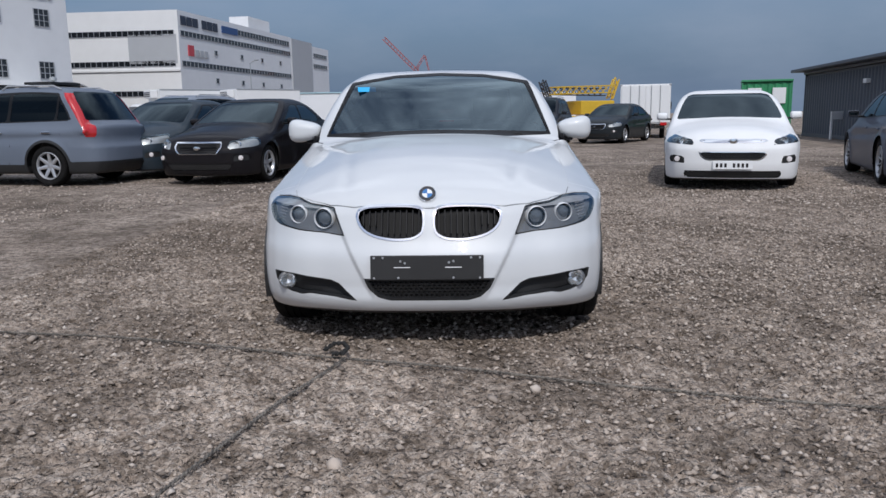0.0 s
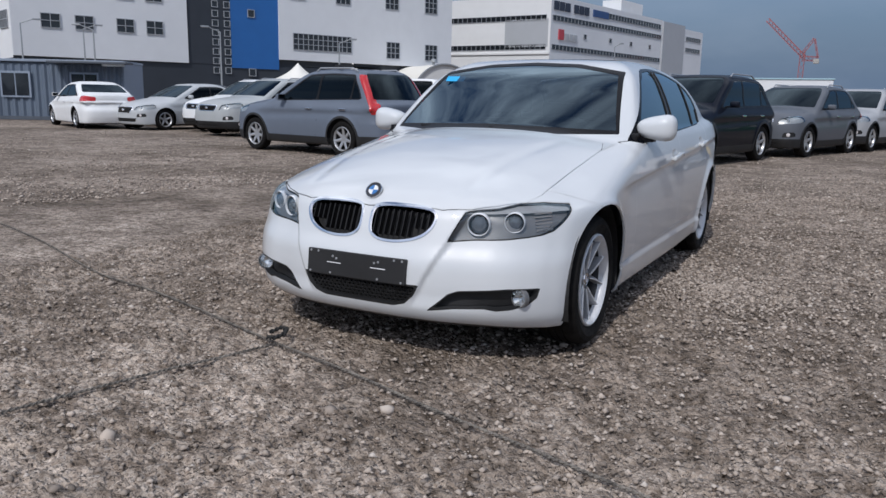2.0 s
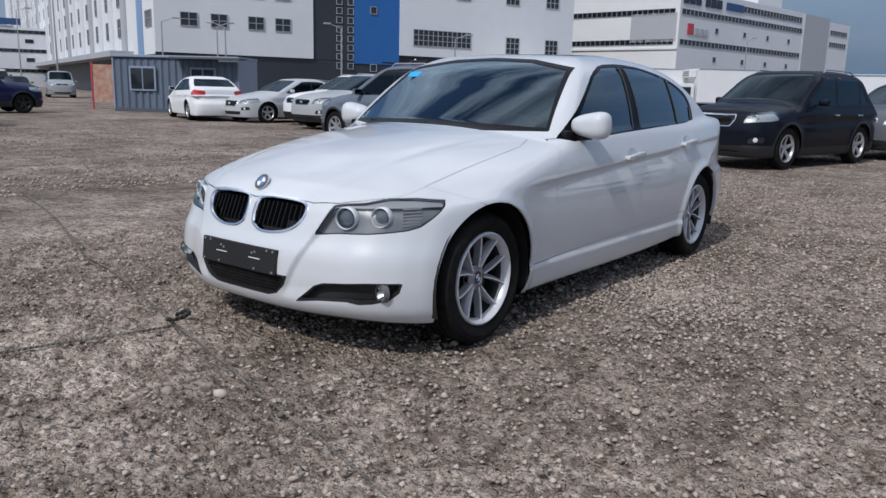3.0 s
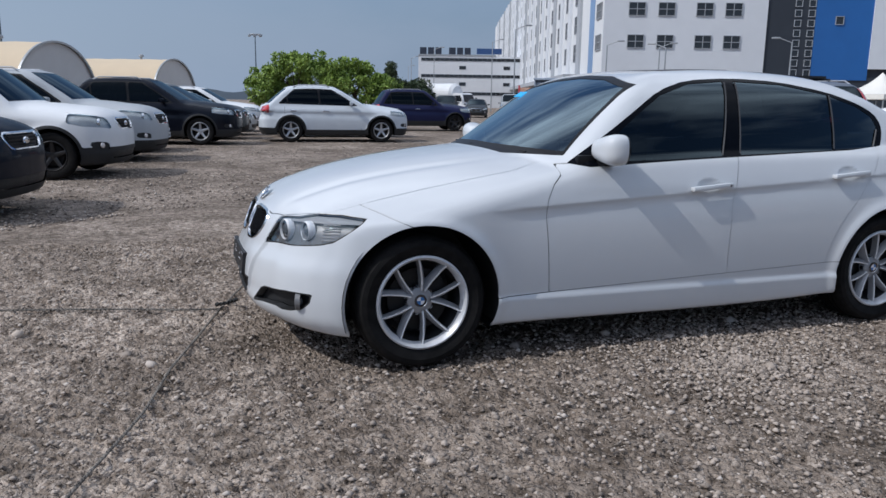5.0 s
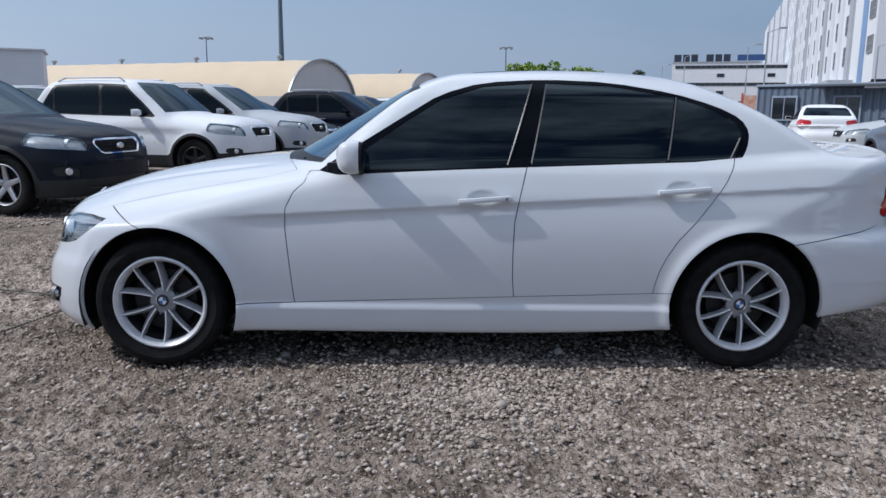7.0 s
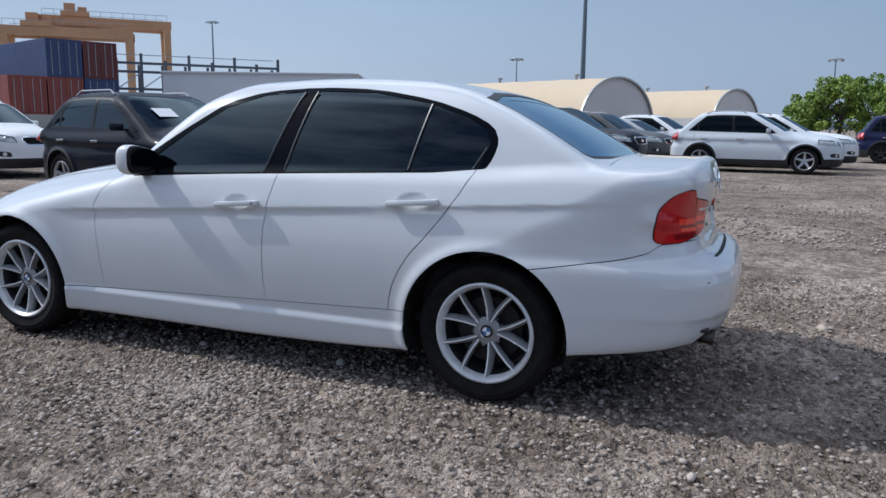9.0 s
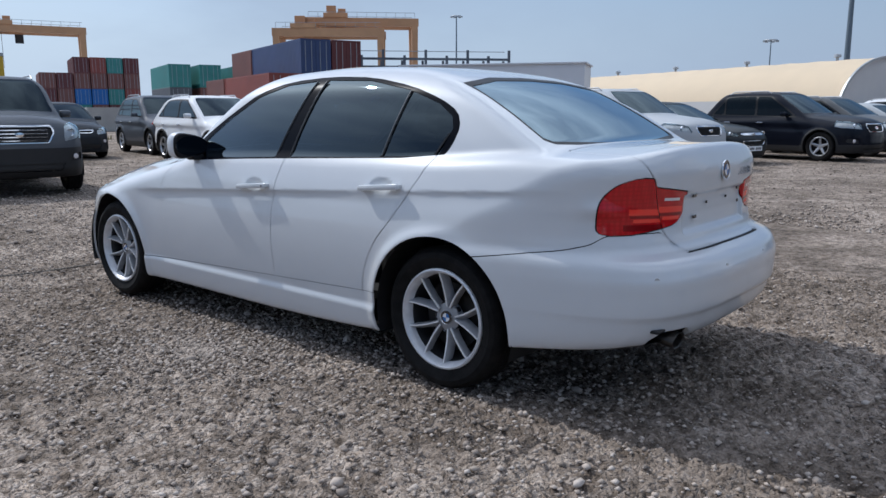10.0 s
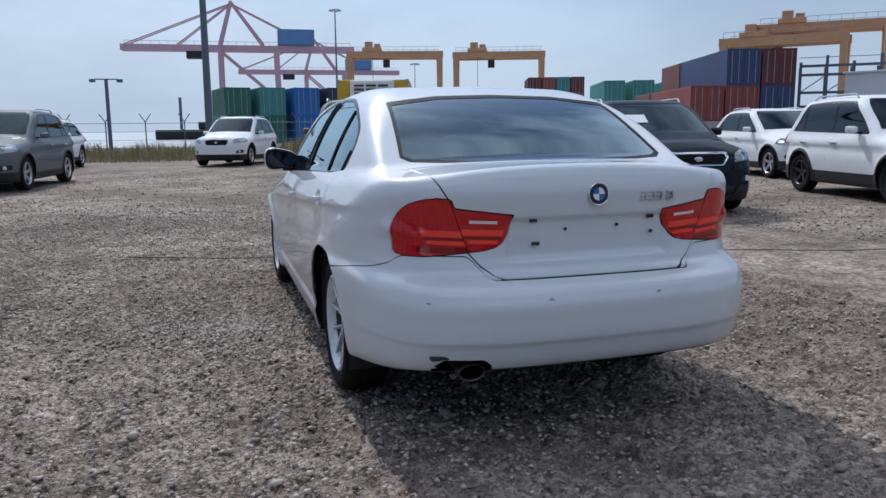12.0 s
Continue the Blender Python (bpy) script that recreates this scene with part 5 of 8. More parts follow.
def door_handle(door, s, y, z, lock):
    x = float(H_W(np.array(y)) - H_SEC(np.array(z)))
    h = new("door_handle")
    h.parent = door
    sh = Matrix.Identity(4)
    sh[2][1] = 0.075
    bm = bmesh.new()
    box(bm, -0.012, 0.014, -0.122, 0.122, -0.013, 0.013, 0.011, Matrix.Translation((s * (x + 0.022), y, z)) @ sh)
    for yy in (-0.10, 0.10):
        box(bm, -0.02, 0.0, yy - 0.018, yy + 0.018, -0.009, 0.009, 0.004, Matrix.Translation((s * (x + 0.012), y, z)) @ sh)
    shade(part("handle_bar", bm, M_WHITE, h), 0.8)
    if lock and s > 0:
        part("key_lock", lathe(bmesh.new(), [(0.0005, 0.003), (0.006, 0.003), (0.007, 0)], 14, Matrix.Translation((x + 0.034, y + 0.10, z + 0.007))), M_LAMPBOWL, h)


def door_mirror(car, s):
    """A rounded mirror housing on a dark foot, with the glass towards the tail."""
    g = new("door_mirror")
    g.parent = car
    cx, cy, cz = 0.876, -0.565, 1.005

    def f(x, y, z):
        u, v, w = (x - cx) / 0.110, (y - cy) / 0.075, (z - cz + 0.03 * (cx - x)) / (0.068 - 0.02 * np.clip((cx - x) / 0.118, -1, 1))
        e = (np.abs(u) ** 3.2 + np.abs(np.where(v < 0, v, v * 1.0)) ** 2.4 + np.abs(w) ** 2.8) ** (1 / 2.8) - 1
        return np.maximum(e * 0.07, y - (cy + 0.045))
    m = surface(f, (cx - 0.15, cy - 0.1, cz - 0.1), (cx + 0.15, cy + 0.1, cz + 0.1), 0.009)
    if s < 0:
        m = (m[0] * np.array([-1, 1, 1]), m[1] * np.array([-1, 1, 1]), m[2][:, ::-1])
    back, shell = clip(m, cy + 0.030 - m[0][:, 1])
    mesh_part("mirror_housing", shell, M_WHITE, g)
    mesh_part("mirror_rim", back, M_TRIM, g)
    gl, _ = clip(back, np.hypot((np.abs(back[0][:, 0]) - cx) / 0.1, (back[0][:, 2] - cz) / 0.055) - 1)
    mesh_part("mirror_glass", gl, M_MIRROR, g, push=0.002)
    bm = bmesh.new()
    box(bm, 0.755, 0.87, -0.60, -0.52, 0.925, 0.955, 0.012)
    box(bm, 0.765, 0.80, -0.70, -0.52, 0.915, 0.975, 0.012)
    if s < 0:
        bmesh.ops.scale(bm, vec=(-1, 1, 1), verts=bm.verts)
        bmesh.ops.reverse_faces(bm, faces=bm.faces)
    shade(part("mirror_foot", bm, M_TRIM, g), 0.8)


hero_car()

# ---- parked cars ----
def spec(L, W, H, wb, fo, hood, cowl, ycowl, ytop, yrend, yback, deck, belt, suv=True, gc=0.22, wr=0.34, rim=0.235, spokes=5, grille=(0.36, 0.10), lamp=(0.30, 0.13), tail="side", rails=True, rimdark=False, clad=True, plates=False, mouth=None, skirt=0.14, bars=False):
    return dict(bars=bars, mouth=mouth, skirt=skirt, L=L, W=W, H=H, wb=wb, fo=fo, hood=hood, cowl=cowl, yc=ycowl, yt=ytop, yr=yrend, yb=yback, deck=deck, belt=belt, suv=suv, gc=gc, wr=wr, rim=rim, spokes=spokes, grille=grille, lamp=lamp, tail=tail, rails=rails, rimdark=rimdark, clad=clad, plates=plates)


SPECS = {
    "compact_suv": spec(4.44, 1.855, 1.63, 2.64, 0.90, 0.90, 1.10, -0.92, -0.05, 1.42, 2.04, 1.06, 1.02, wr=0.345, rim=0.238, spokes=5, grille=(0.42, 0.17), lamp=(0.36, 0.15), tail="side"),
    "large_suv": spec(4.66, 1.88, 1.72, 2.70, 0.93, 0.96, 1.15, -0.95, -0.10, 1.55, 2.10, 1.08, 1.04, wr=0.355, rim=0.240, spokes=5, grille=(0.42, 0.20), lamp=(0.34, 0.16), tail="side"),
    "boxy_suv": spec(4.35, 1.84, 1.70, 2.63, 0.85, 0.95, 1.12, -0.85, -0.15, 1.60, 2.02, 1.08, 1.02, wr=0.345, rim=0.225, spokes=5, grille=(0.36, 0.17), lamp=(0.32, 0.19), tail="side", rimdark=True, skirt=0.20),
    "crossover": spec(4.52, 1.82, 1.68, 2.62, 0.90, 0.92, 1.12, -0.88, 0.10, 1.70, 2.10, 1.05, 1.02, wr=0.34, rim=0.235, spokes=7, grille=(0.42, 0.10), lamp=(0.30, 0.14), tail="high"),
    "ladder_suv": spec(4.72, 1.87, 1.80, 2.82, 0.88, 1.06, 1.20, -0.90, -0.15, 1.75, 2.15, 1.10, 1.08, gc=0.28, wr=0.37, rim=0.235, spokes=6, grille=(0.46, 0.25), lamp=(0.29, 0.27), tail="side", skirt=0.36, bars=True),
    "sedan": spec(4.60, 1.79, 1.47, 2.69, 0.93, 0.76, 1.00, -0.98, -0.08, 1.10, 1.78, 1.08, 0.94, suv=False, gc=0.17, wr=0.32, rim=0.225, spokes=5, grille=(0.42, 0.20), lamp=(0.34, 0.14), tail="wide", rails=False, clad=False),
    "long_sedan": spec(4.90, 1.86, 1.46, 2.84, 0.95, 0.76, 0.98, -1.00, -0.05, 1.15, 1.90, 1.07, 0.93, suv=False, gc=0.16, wr=0.335, rim=0.24, spokes=10, grille=(0.46, 0.045), lamp=(0.36, 0.09), tail="wide", rails=False, clad=False, plates=True, mouth=[(-0.47, 0.545), (0.47, 0.545), (0.40, 0.455), (0.34, 0.425), (-0.34, 0.425), (-0.40, 0.455)]),
    "hatchback": spec(4.10, 1.76, 1.50, 2.57, 0.85, 0.80, 1.02, -0.95, -0.10, 1.15, 1.72, 1.02, 0.95, wr=0.315, rim=0.215, spokes=5, grille=(0.42, 0.08), lamp=(0.34, 0.14), tail="side", rails=False, clad=False, gc=0.18),
    "van": spec(5.1, 1.92, 1.93, 3.2, 0.95, 1.06, 1.28, -1.45, -0.65, 2.2, 2.50, 1.12, 1.08, wr=0.35, rim=0.22, spokes=6, grille=(0.42, 0.12), lamp=(0.30, 0.18), tail="side", rails=False, clad=False),
}


def build_car(name, s, label, res=0.055):
    y0, Wc, H = -s["wb"] / 2 - s["fo"], s["W"] / 2, s["H"]
    y1 = y0 + s["L"]
    hf, hr = -s["wb"] / 2, s["wb"] / 2
    wr, arch = s["wr"], s["wr"] + 0.055
    hz, cw, bl, dk, gc = s["hood"], s["cowl"], s["belt"], s["deck"], s["gc"]
    yc, yt, yr, yb = s["yc"], s["yt"], s["yr"], s["yb"]
    suv = s["suv"]
    f_w = curve([(y0 - 0.2, Wc - 0.07), (y0 + 0.4, Wc - 0.02), (hf, Wc), (0, Wc), (hr, Wc), (y1 - 0.35, Wc - 0.03), (y1 + 0.2, Wc - 0.10)])
    f_sec = curve([(0, 0.13), (gc, 0.05), (0.42, 0.015), (0.6, 0.0), (0.75, 0.004), (bl - 0.08, 0.018), (bl, 0.045), (bl + 0.1, 0.09), (bl + 0.4, 0.3)])
    f_nose = curve([(0, y0 + 0.14), (gc, y0 + 0.06), (0.40, y0), (0.55, y0), (hz - 0.10, y0 + 0.05), (hz, y0 + 0.11), (hz + 0.12, y0 + 0.3), (2.2, y0 + 1.4)])
    f_plan = curve([(0, 0), (0.3, 0.015), (0.5, 0.055), (0.65, 0.12), (0.76, 0.22), (0.84, 0.38), (0.92, 0.7), (1.3, 2)])
    f_top = curve([(y0 - 0.3, hz - 0.25), (y0 + 0.06, hz - 0.02), (y0 + 0.25, hz + 0.06), ((y0 + yc) / 2 + 0.1, (hz + cw) / 2 + 0.05), (yc, cw), (yc + 0.35, cw), (0.5, bl + 0.05), (yb, dk), (y1 + 0.3, dk)])
    f_drop = curve([(y0, 0.10), (yc, 0.07), (yc + 0.5, 0.03), (y1, 0.03)])
    if suv:
        f_tail = curve([(0, y1 - 0.16), (gc, y1 - 0.06), (0.42, y1), (0.62, y1), (0.72, y1 - 0.05), (bl, y1 - 0.06), (bl + 0.2, y1 - 0.14), (2.2, y1 - 0.8)])
    else:
        f_tail = curve([(0, y1 - 0.16), (gc + 0.05, y1 - 0.05), (0.42, y1), (0.58, y1 - 0.01), (0.68, y1 - 0.08), (dk - 0.12, y1 - 0.09), (dk, y1 - 0.10), (2.2, y1 - 0.6)])
    f_rplan = curve([(0, 0), (0.3, -0.01), (0.5, -0.035), (0.65, -0.08), (0.76, -0.16), (0.84, -0.30), (0.92, -0.6), (1.3, -2)])
    f_gw = curve([(bl - 0.2, Wc - 0.01), (bl, Wc - 0.06), (bl + 0.2, Wc - 0.115), (H - 0.1, Wc - 0.23), (H, Wc - 0.32), (H + 0.4, Wc - 0.8)])
    f_roof = curve([(yt - 0.8, H - 0.20), (yt, H - 0.035), (yt + 0.55, H), ((yt + yr) / 2 + 0.3, H - 0.005), (yr, H - 0.05), (yr + 0.8, H - 0.30)])
    kw = (yt - yc) / (H - 0.04 - cw)
    kb = (yb - yr) / (H - 0.05 - dk)

    def f_ws(ax, y, z):
        return (yc + kw * (z - cw) + 0.13 * (z - cw) * (z - H) + 0.22 * ax * ax - y) / math.hypot(1, kw)

    def f_bk(ax, y, z):
        return (y - (yb - kb * (z - dk) - 0.12 * (z - dk) * (z - H) - 0.16 * ax * ax)) / math.hypot(1, kb)

    def field(x, y, z):
        ax = np.abs(x)
        fl = sum(0.022 * np.exp(-((np.hypot(y - h, z - wr) - arch) / 0.06) ** 2) for h in (hf, hr))
        zc = bl - 0.13 + 0.03 * y
        cr = 0.014 * np.exp(-((z - zc + 0.10) / 0.07) ** 2) * step(y, hf, hf + 0.6)
        side = ax - (f_w(y) - f_sec(z) + fl - cr)
        top = z - (f_top(y) - f_drop(y) * (ax / 0.7) ** 2.6)
        lo = smax(smax(side, top * 0.95, 0.12), smax((f_nose(z) + f_plan(ax / Wc * 0.9) - y) * 0.92, (y - f_tail(z) - f_rplan(ax / Wc * 0.9)) * 0.92, 0.02), 0.08)
        lo = smax(lo, gc - 0.02 - z, 0.05)
        up = smax(smax((ax - f_gw(z)) * 0.92, z - (f_roof(y) - 0.05 * ax * ax), 0.13), smax(f_ws(ax, y, z), f_bk(ax, y, z), 0.02), 0.07)
        up = smax(up, bl - 0.15 - z, 0.05)
        return smin(lo, up, 0.05)
    M = surface(field, (-Wc - 0.12, y0 - 0.12, gc - 0.12), (Wc + 0.12, y1 + 0.12, H + 0.1), res)
    car = root(name, Matrix(), label, "car")

    def take(mesh, fun):
        return clip(mesh, fun(mesh[0][:, 0], mesh[0][:, 1], mesh[0][:, 2], mesh[1]))
    for h in (hf, hr):
        _, M = take(M, lambda x, y, z, n: np.maximum(np.hypot(y - h, z - wr) - arch, 0.5 - np.abs(x)))
    under, M = take(M, lambda x, y, z, n: np.maximum(n[:, 2] + 0.6, z - 0.45))
    mesh_part("underbody", under, M_PLASTIC, car)
    # glass
    yB = (yc + yt) / 2 + 0.95
    yC = yB + 0.92
    for sd in (1, -1):
        tr, M = take(M, lambda x, y, z, n: np.maximum(np.maximum(np.maximum(f_ws(np.abs(x), y, z) + 0.10, f_bk(np.abs(x), y, z) + (0.14 if suv else 0.10)), np.maximum(bl + 0.035 + 0.02 * y - z, z - (f_roof(y) - 0.10))), 0.42 - sd * x))
        for a, b in ((-9, yB - 0.03), (yB + 0.03, yC - 0.02), (yC + 0.02, 9)):
            g, tr = take(tr, lambda x, y, z, n: np.maximum(np.maximum(a - y + 0.10 * (z - bl), y - 0.10 * (z - bl) - b), np.maximum(np.maximum(f_ws(np.abs(x), y, z) + 0.135, f_bk(np.abs(x), y, z) + (0.17 if suv else 0.13)), np.maximum(bl + 0.055 + 0.02 * y - z, z - (f_roof(y) - 0.13)))))
            if len(g[2]):
                mesh_part("side_window", g, M_CARGLASS, car, push=-0.004).visible_shadow = False
        if len(tr[2]):
            mesh_part("window_surround", tr, M_TRIM, car)
    ws, M = take(M, lambda x, y, z, n: np.maximum(np.maximum(cw + 0.025 - 0.03 * (np.abs(x) / Wc) ** 2 - z, np.abs(x) - (f_gw(z) - 0.085)), np.maximum(z - (H - 0.075), np.maximum(n[:, 1] + 0.30, y - 0.6))))
    mesh_part("windscreen", ws, M_CARGLASS, car, push=-0.004).visible_shadow = False
    rb = max(dk, bl) + 0.045
    rw, M = take(M, lambda x, y, z, n: np.maximum(np.maximum(rb - z, np.abs(x) - (f_gw(z) - 0.10)), np.maximum(z - (H - 0.10), np.maximum(0.30 - n[:, 1], 0.5 - y))))
    mesh_part("rear_window", rw, M_CARGLASS, car, push=-0.004).visible_shadow = False
    # lamps, grille, intake
    lw, lh = s["lamp"]
    xi, xo = Wc - 0.06 - lw, Wc + 0.02
    for sd in (1, -1):
        HL = [(xi, hz - 0.05 - lh * 0.85), (xi + 0.03, hz - 0.05), (xo - 0.12, hz + 0.03), (xo, hz + 0.045), (xo, hz - 0.03 - lh * 0.3), (xo - 0.08, hz - 0.03 - lh * 0.75)]
        hl, M = take(M, lambda x, y, z, n: np.maximum(poly(sd * x, z, HL), y - (y0 + 0.62)))
        g = mesh_part("head_lamp", hl, M_LENS, car, push=0.004)
        g.visible_shadow = False
        mesh_part("lamp_housing", hl, M_DARK if s["mouth"] else M_PLAMP, g, push=-0.03)
        yy = float(f_nose(np.array(hz - lh * 0.5)) + f_plan(np.array((xi + lw * 0.45) / Wc * 0.9)))
        part("lamp_bulb", lathe(bmesh.new(), [(0.0005, -0.01), (0.03, 0.0), (0.055, 0.018), (0.06, -0.02)], 14, Matrix.Translation((sd * (xi + lw * 0.42), yy + 0.03, hz - 0.03 - lh * 0.45)) @ Matrix.Rotation(radians(-90), 4, "Z")), M_REFLECT, g)
        if s["tail"] == "high":
            TL = [(Wc - 0.20, bl - 0.20), (Wc - 0.22, bl + 0.02), (Wc - 0.37, H - 0.14), (Wc - 0.16, H - 0.12), (Wc + 0.06, bl + 0.1), (Wc + 0.06, bl - 0.20)]
            yl = 0.24
        elif s["tail"] == "wide":
            TL = [(Wc - 0.42, dk - 0.22), (Wc - 0.42, dk - 0.10), (Wc - 0.1, dk - 0.06), (Wc + 0.05, dk - 0.08), (Wc + 0.05, dk - 0.24)]
            yl = 0.45
        else:
            TL = [(Wc - 0.36, bl - 0.16), (Wc - 0.34, bl - 0.02), (Wc - 0.1, bl + 0.05), (Wc + 0.05, bl + 0.05), (Wc + 0.05, bl - 0.12), (Wc - 0.1, bl - 0.19)]
            yl = 0.30
        tl, M = take(M, lambda x, y, z, n: np.maximum(poly(sd * x, z, TL), ((y1 - yl) if s["tail"] != "high" else np.minimum(y1 - 0.30, yb - kb * (z - dk) - 0.16)) - y))
        if len(tl[2]):
            mesh_part("tail_lamp", tl, M_RED, car, push=0.006)
        FGP = [(Wc - 0.30, 0.42), (Wc - 0.28, 0.52), (Wc - 0.10, 0.54), (Wc - 0.08, 0.44)]
        fg, M = take(M, lambda x, y, z, n: np.maximum(poly(sd * x, z - (gc - 0.2), FGP), y - (y0 + 0.5)))
        if len(fg[2]):
            fo = mesh_part("fog_recess", fg, M_PLASTIC, car, push=-0.012)
            yy = float(f_nose(np.array(0.47)) + f_plan(np.array((Wc - 0.19) / Wc * 0.9)))
            part("fog_lamp", lathe(bmesh.new(), [(0.0005, 0.01), (0.036, 0.006), (0.042, -0.01)], 14, Matrix.Translation((sd * (Wc - 0.19), yy - 0.002, 0.48 + gc - 0.2)) @ Matrix.Rotation(radians(-90 + sd * 20), 4, "Z")), M_CLEAR, fo)
    gw_, gh = s["grille"]
    GR = [(-gw_, hz - 0.05 - gh * 0.4), (-gw_ * 0.96, hz - 0.045), (gw_ * 0.96, hz - 0.045), (gw_, hz - 0.05 - gh * 0.4), (gw_ * 0.82, hz - 0.05 - gh), (-gw_ * 0.82, hz - 0.05 - gh)]
    gr, M = take(M, lambda x, y, z, n: np.maximum(poly(x, z, GR), y - (y0 + 0.4)))
    gr, ring = take(gr, lambda x, y, z, n: poly(x, z, GR) + 0.014)
    g = mesh_part("grille", gr, M_GAP, car, push=-0.03)
    mesh_part("grille_frame", ring, M_CHROME, g, push=0.006, thick=0.02)
    yy = float(f_nose(np.array(hz - 0.05 - gh / 2)))
    for k in range(4):
        bm = bmesh.new()
        zz = hz - 0.06 - gh * (0.2 + 0.2 * k)
        for a, b in ((-1, 0), (0, 1)):
            beam(bm, (a * gw_ * 0.8 if a else 0, yy + 0.012 + (float(f_plan(np.array(gw_ * 0.9 / Wc * 0.9))) if a else -0.004), zz), (b * gw_ * 0.8 if b else 0, yy + 0.012 + (float(f_plan(np.array(gw_ * 0.9 / Wc * 0.9))) if b else -0.004), zz), 0.016)
        part("grille_slat", bm, M_CHROME if s["bars"] else M_TRIM, g)
    part("maker_badge", lathe(bmesh.new(), [(0.0005, 0.012), (0.04, 0.008), (0.048, -0.01)], 16, Matrix.Translation((0, yy - 0.008, hz - 0.05 - gh / 2)) @ Matrix.Rotation(radians(-90), 4, "Z") @ Matrix.Diagonal((1, 1.3, 0.8, 1))), M_CHROME, g)
    if s["mouth"]:
        mo, M = take(M, lambda x, y, z, n: np.maximum(poly(x, z, s["mouth"]), y - (y0 + 0.4)))
        mi, mr_ = take(mo, lambda x, y, z, n: poly(x, z, s["mouth"]) + 0.012)
        g2 = mesh_part("main_grille", mi, M_GAP, car, "black main grille with chrome edge", push=-0.03)
        mesh_part("grille_frame", mr_, M_CHROME, g2, push=0.004, thick=0.02)
        for k in range(4):
            zz = 0.452 + 0.024 * k
            bm = bmesh.new()
            w_ = 0.36 + 0.022 * k
            for a, b in ((-w_, 0), (0, w_)):
                beam(bm, (a, float(f_nose(np.array(zz)) + f_plan(np.array(abs(a) / Wc * 0.9))) + 0.008, zz), (b, float(f_nose(np.array(zz)) + f_plan(np.array(abs(b) / Wc * 0.9))) + 0.008, zz), 0.010)
            part("grille_slat", bm, M_CLAD, g2)
    INP = [(-0.62, 0.20), (-0.66, 0.30), (0.66, 0.30), (0.62, 0.20)] if s["mouth"] else [(-0.52, 0.26), (-0.60, 0.37), (0.60, 0.37), (0.52, 0.26)]
    it, M = take(M, lambda x, y, z, n: np.maximum(poly(x, z - (gc - 0.18), INP), y - (y0 + 0.4)))
    mesh_part("lower_intake", it, M_PLASTIC, car, push=-0.015)
    if s["clad"]:
        cl, M = take(M, lambda x, y, z, n: np.minimum(z - (gc + s["skirt"] + 0.05 * step(np.abs(y), s["wb"] / 2, s["wb"] / 2 + 0.6)), np.minimum(np.hypot(y - hf, z - wr), np.hypot(y - hr, z - wr)) - (arch + 0.045) + 0.6 * (np.abs(x) < 0.5)))
        mesh_part("lower_cladding", cl, M_CLAD, car, push=0.004)
    # door seams
    seams = []
    for ln in (yc + 0.22, yB + 0.02, yC + 0.05):
        sm, M = take(M, lambda x, y, z, n: np.maximum(np.maximum(np.abs(y - ln - (0.05 * np.sin((z - 0.5) * 4))) - 0.005, 0.5 - np.abs(x)), np.maximum(z - bl - 0.05, gc + 0.1 - z)))
        seams.append(sm)
    sm, M = take(M, lambda x, y, z, n: np.maximum(np.maximum(np.abs(np.abs(x) - 0.70 * Wc / 0.9) - 0.005, y - yc), np.maximum(y0 + 0.25 - y, hz - z)))
    seams.append(sm)
    seams = [q for q in seams if len(q[2])]
    mesh_part("door_seam", joined(seams), M_GAP, car, push=-0.003)
    body = mesh_part("body", M, M_PAINT, car)
    # handles, mirrors, rails
    for sd in (1, -1):
        for yy in (yB - 0.16, yC - 0.14):
            xx = float(f_w(np.array(yy)) - f_sec(np.array(bl - 0.12)))
            part("door_handle", boxes((sd * (xx + 0.0), sd * (xx + 0.03), yy - 0.09, yy + 0.09, bl - 0.135, bl - 0.105), bevel=0.008), M_PAINT if not suv else M_CHROME, car)
        mr = new("door_mirror")
        mr.parent = car
        bm = bmesh.new()
        box(bm, sd * (Wc - 0.02), sd * (Wc + 0.175), yc + 0.45, yc + 0.56, bl + 0.03, bl + 0.165, 0.042)
        for v in bm.verts:
            k = (yc + 0.56 - v.co.y) / 0.11
            v.co.z += (bl + 0.10 - v.co.z) * 0.35 * k
            v.co.x += (sd * (Wc + 0.06) - v.co.x) * 0.25 * k
        shade(part("mirror_housing", bm, M_PAINT, mr), 0.9)
        part("mirror_foot", boxes((sd * (Wc - 0.09), sd * (Wc + 0.03), yc + 0.48, yc + 0.55, bl + 0.04, bl + 0.07), bevel=0.01), M_TRIM, mr)
        part("mirror_glass", boxes((sd * (Wc + 0.0), sd * (Wc + 0.15), yc + 0.562, yc + 0.566, bl + 0.055, bl + 0.145), bevel=0.02), M_MIRROR, mr)
        if s["rails"]:
            bm = bmesh.new()
            xr = Wc - 0.29
            ys = [yt + 0.25, yt + 0.35, yr - 0.35, yr - 0.2]
            zs = [float(f_roof(np.array(v))) - 0.05 * xr * xr for v in ys]
            for (ya, za), (yb_, zb_) in zip(zip(ys, (zs[0] - 0.02, zs[1] + 0.035, zs[2] + 0.035, zs[3] - 0.02)), list(zip(ys, (zs[0] - 0.02, zs[1] + 0.035, zs[2] + 0.035, zs[3] - 0.02)))[1:]):
                beam(bm, (sd * xr, ya, za), (sd * xr, yb_, zb_), 0.028, n=8)
            part("roof_rail", bm, M_ALLOY, car)
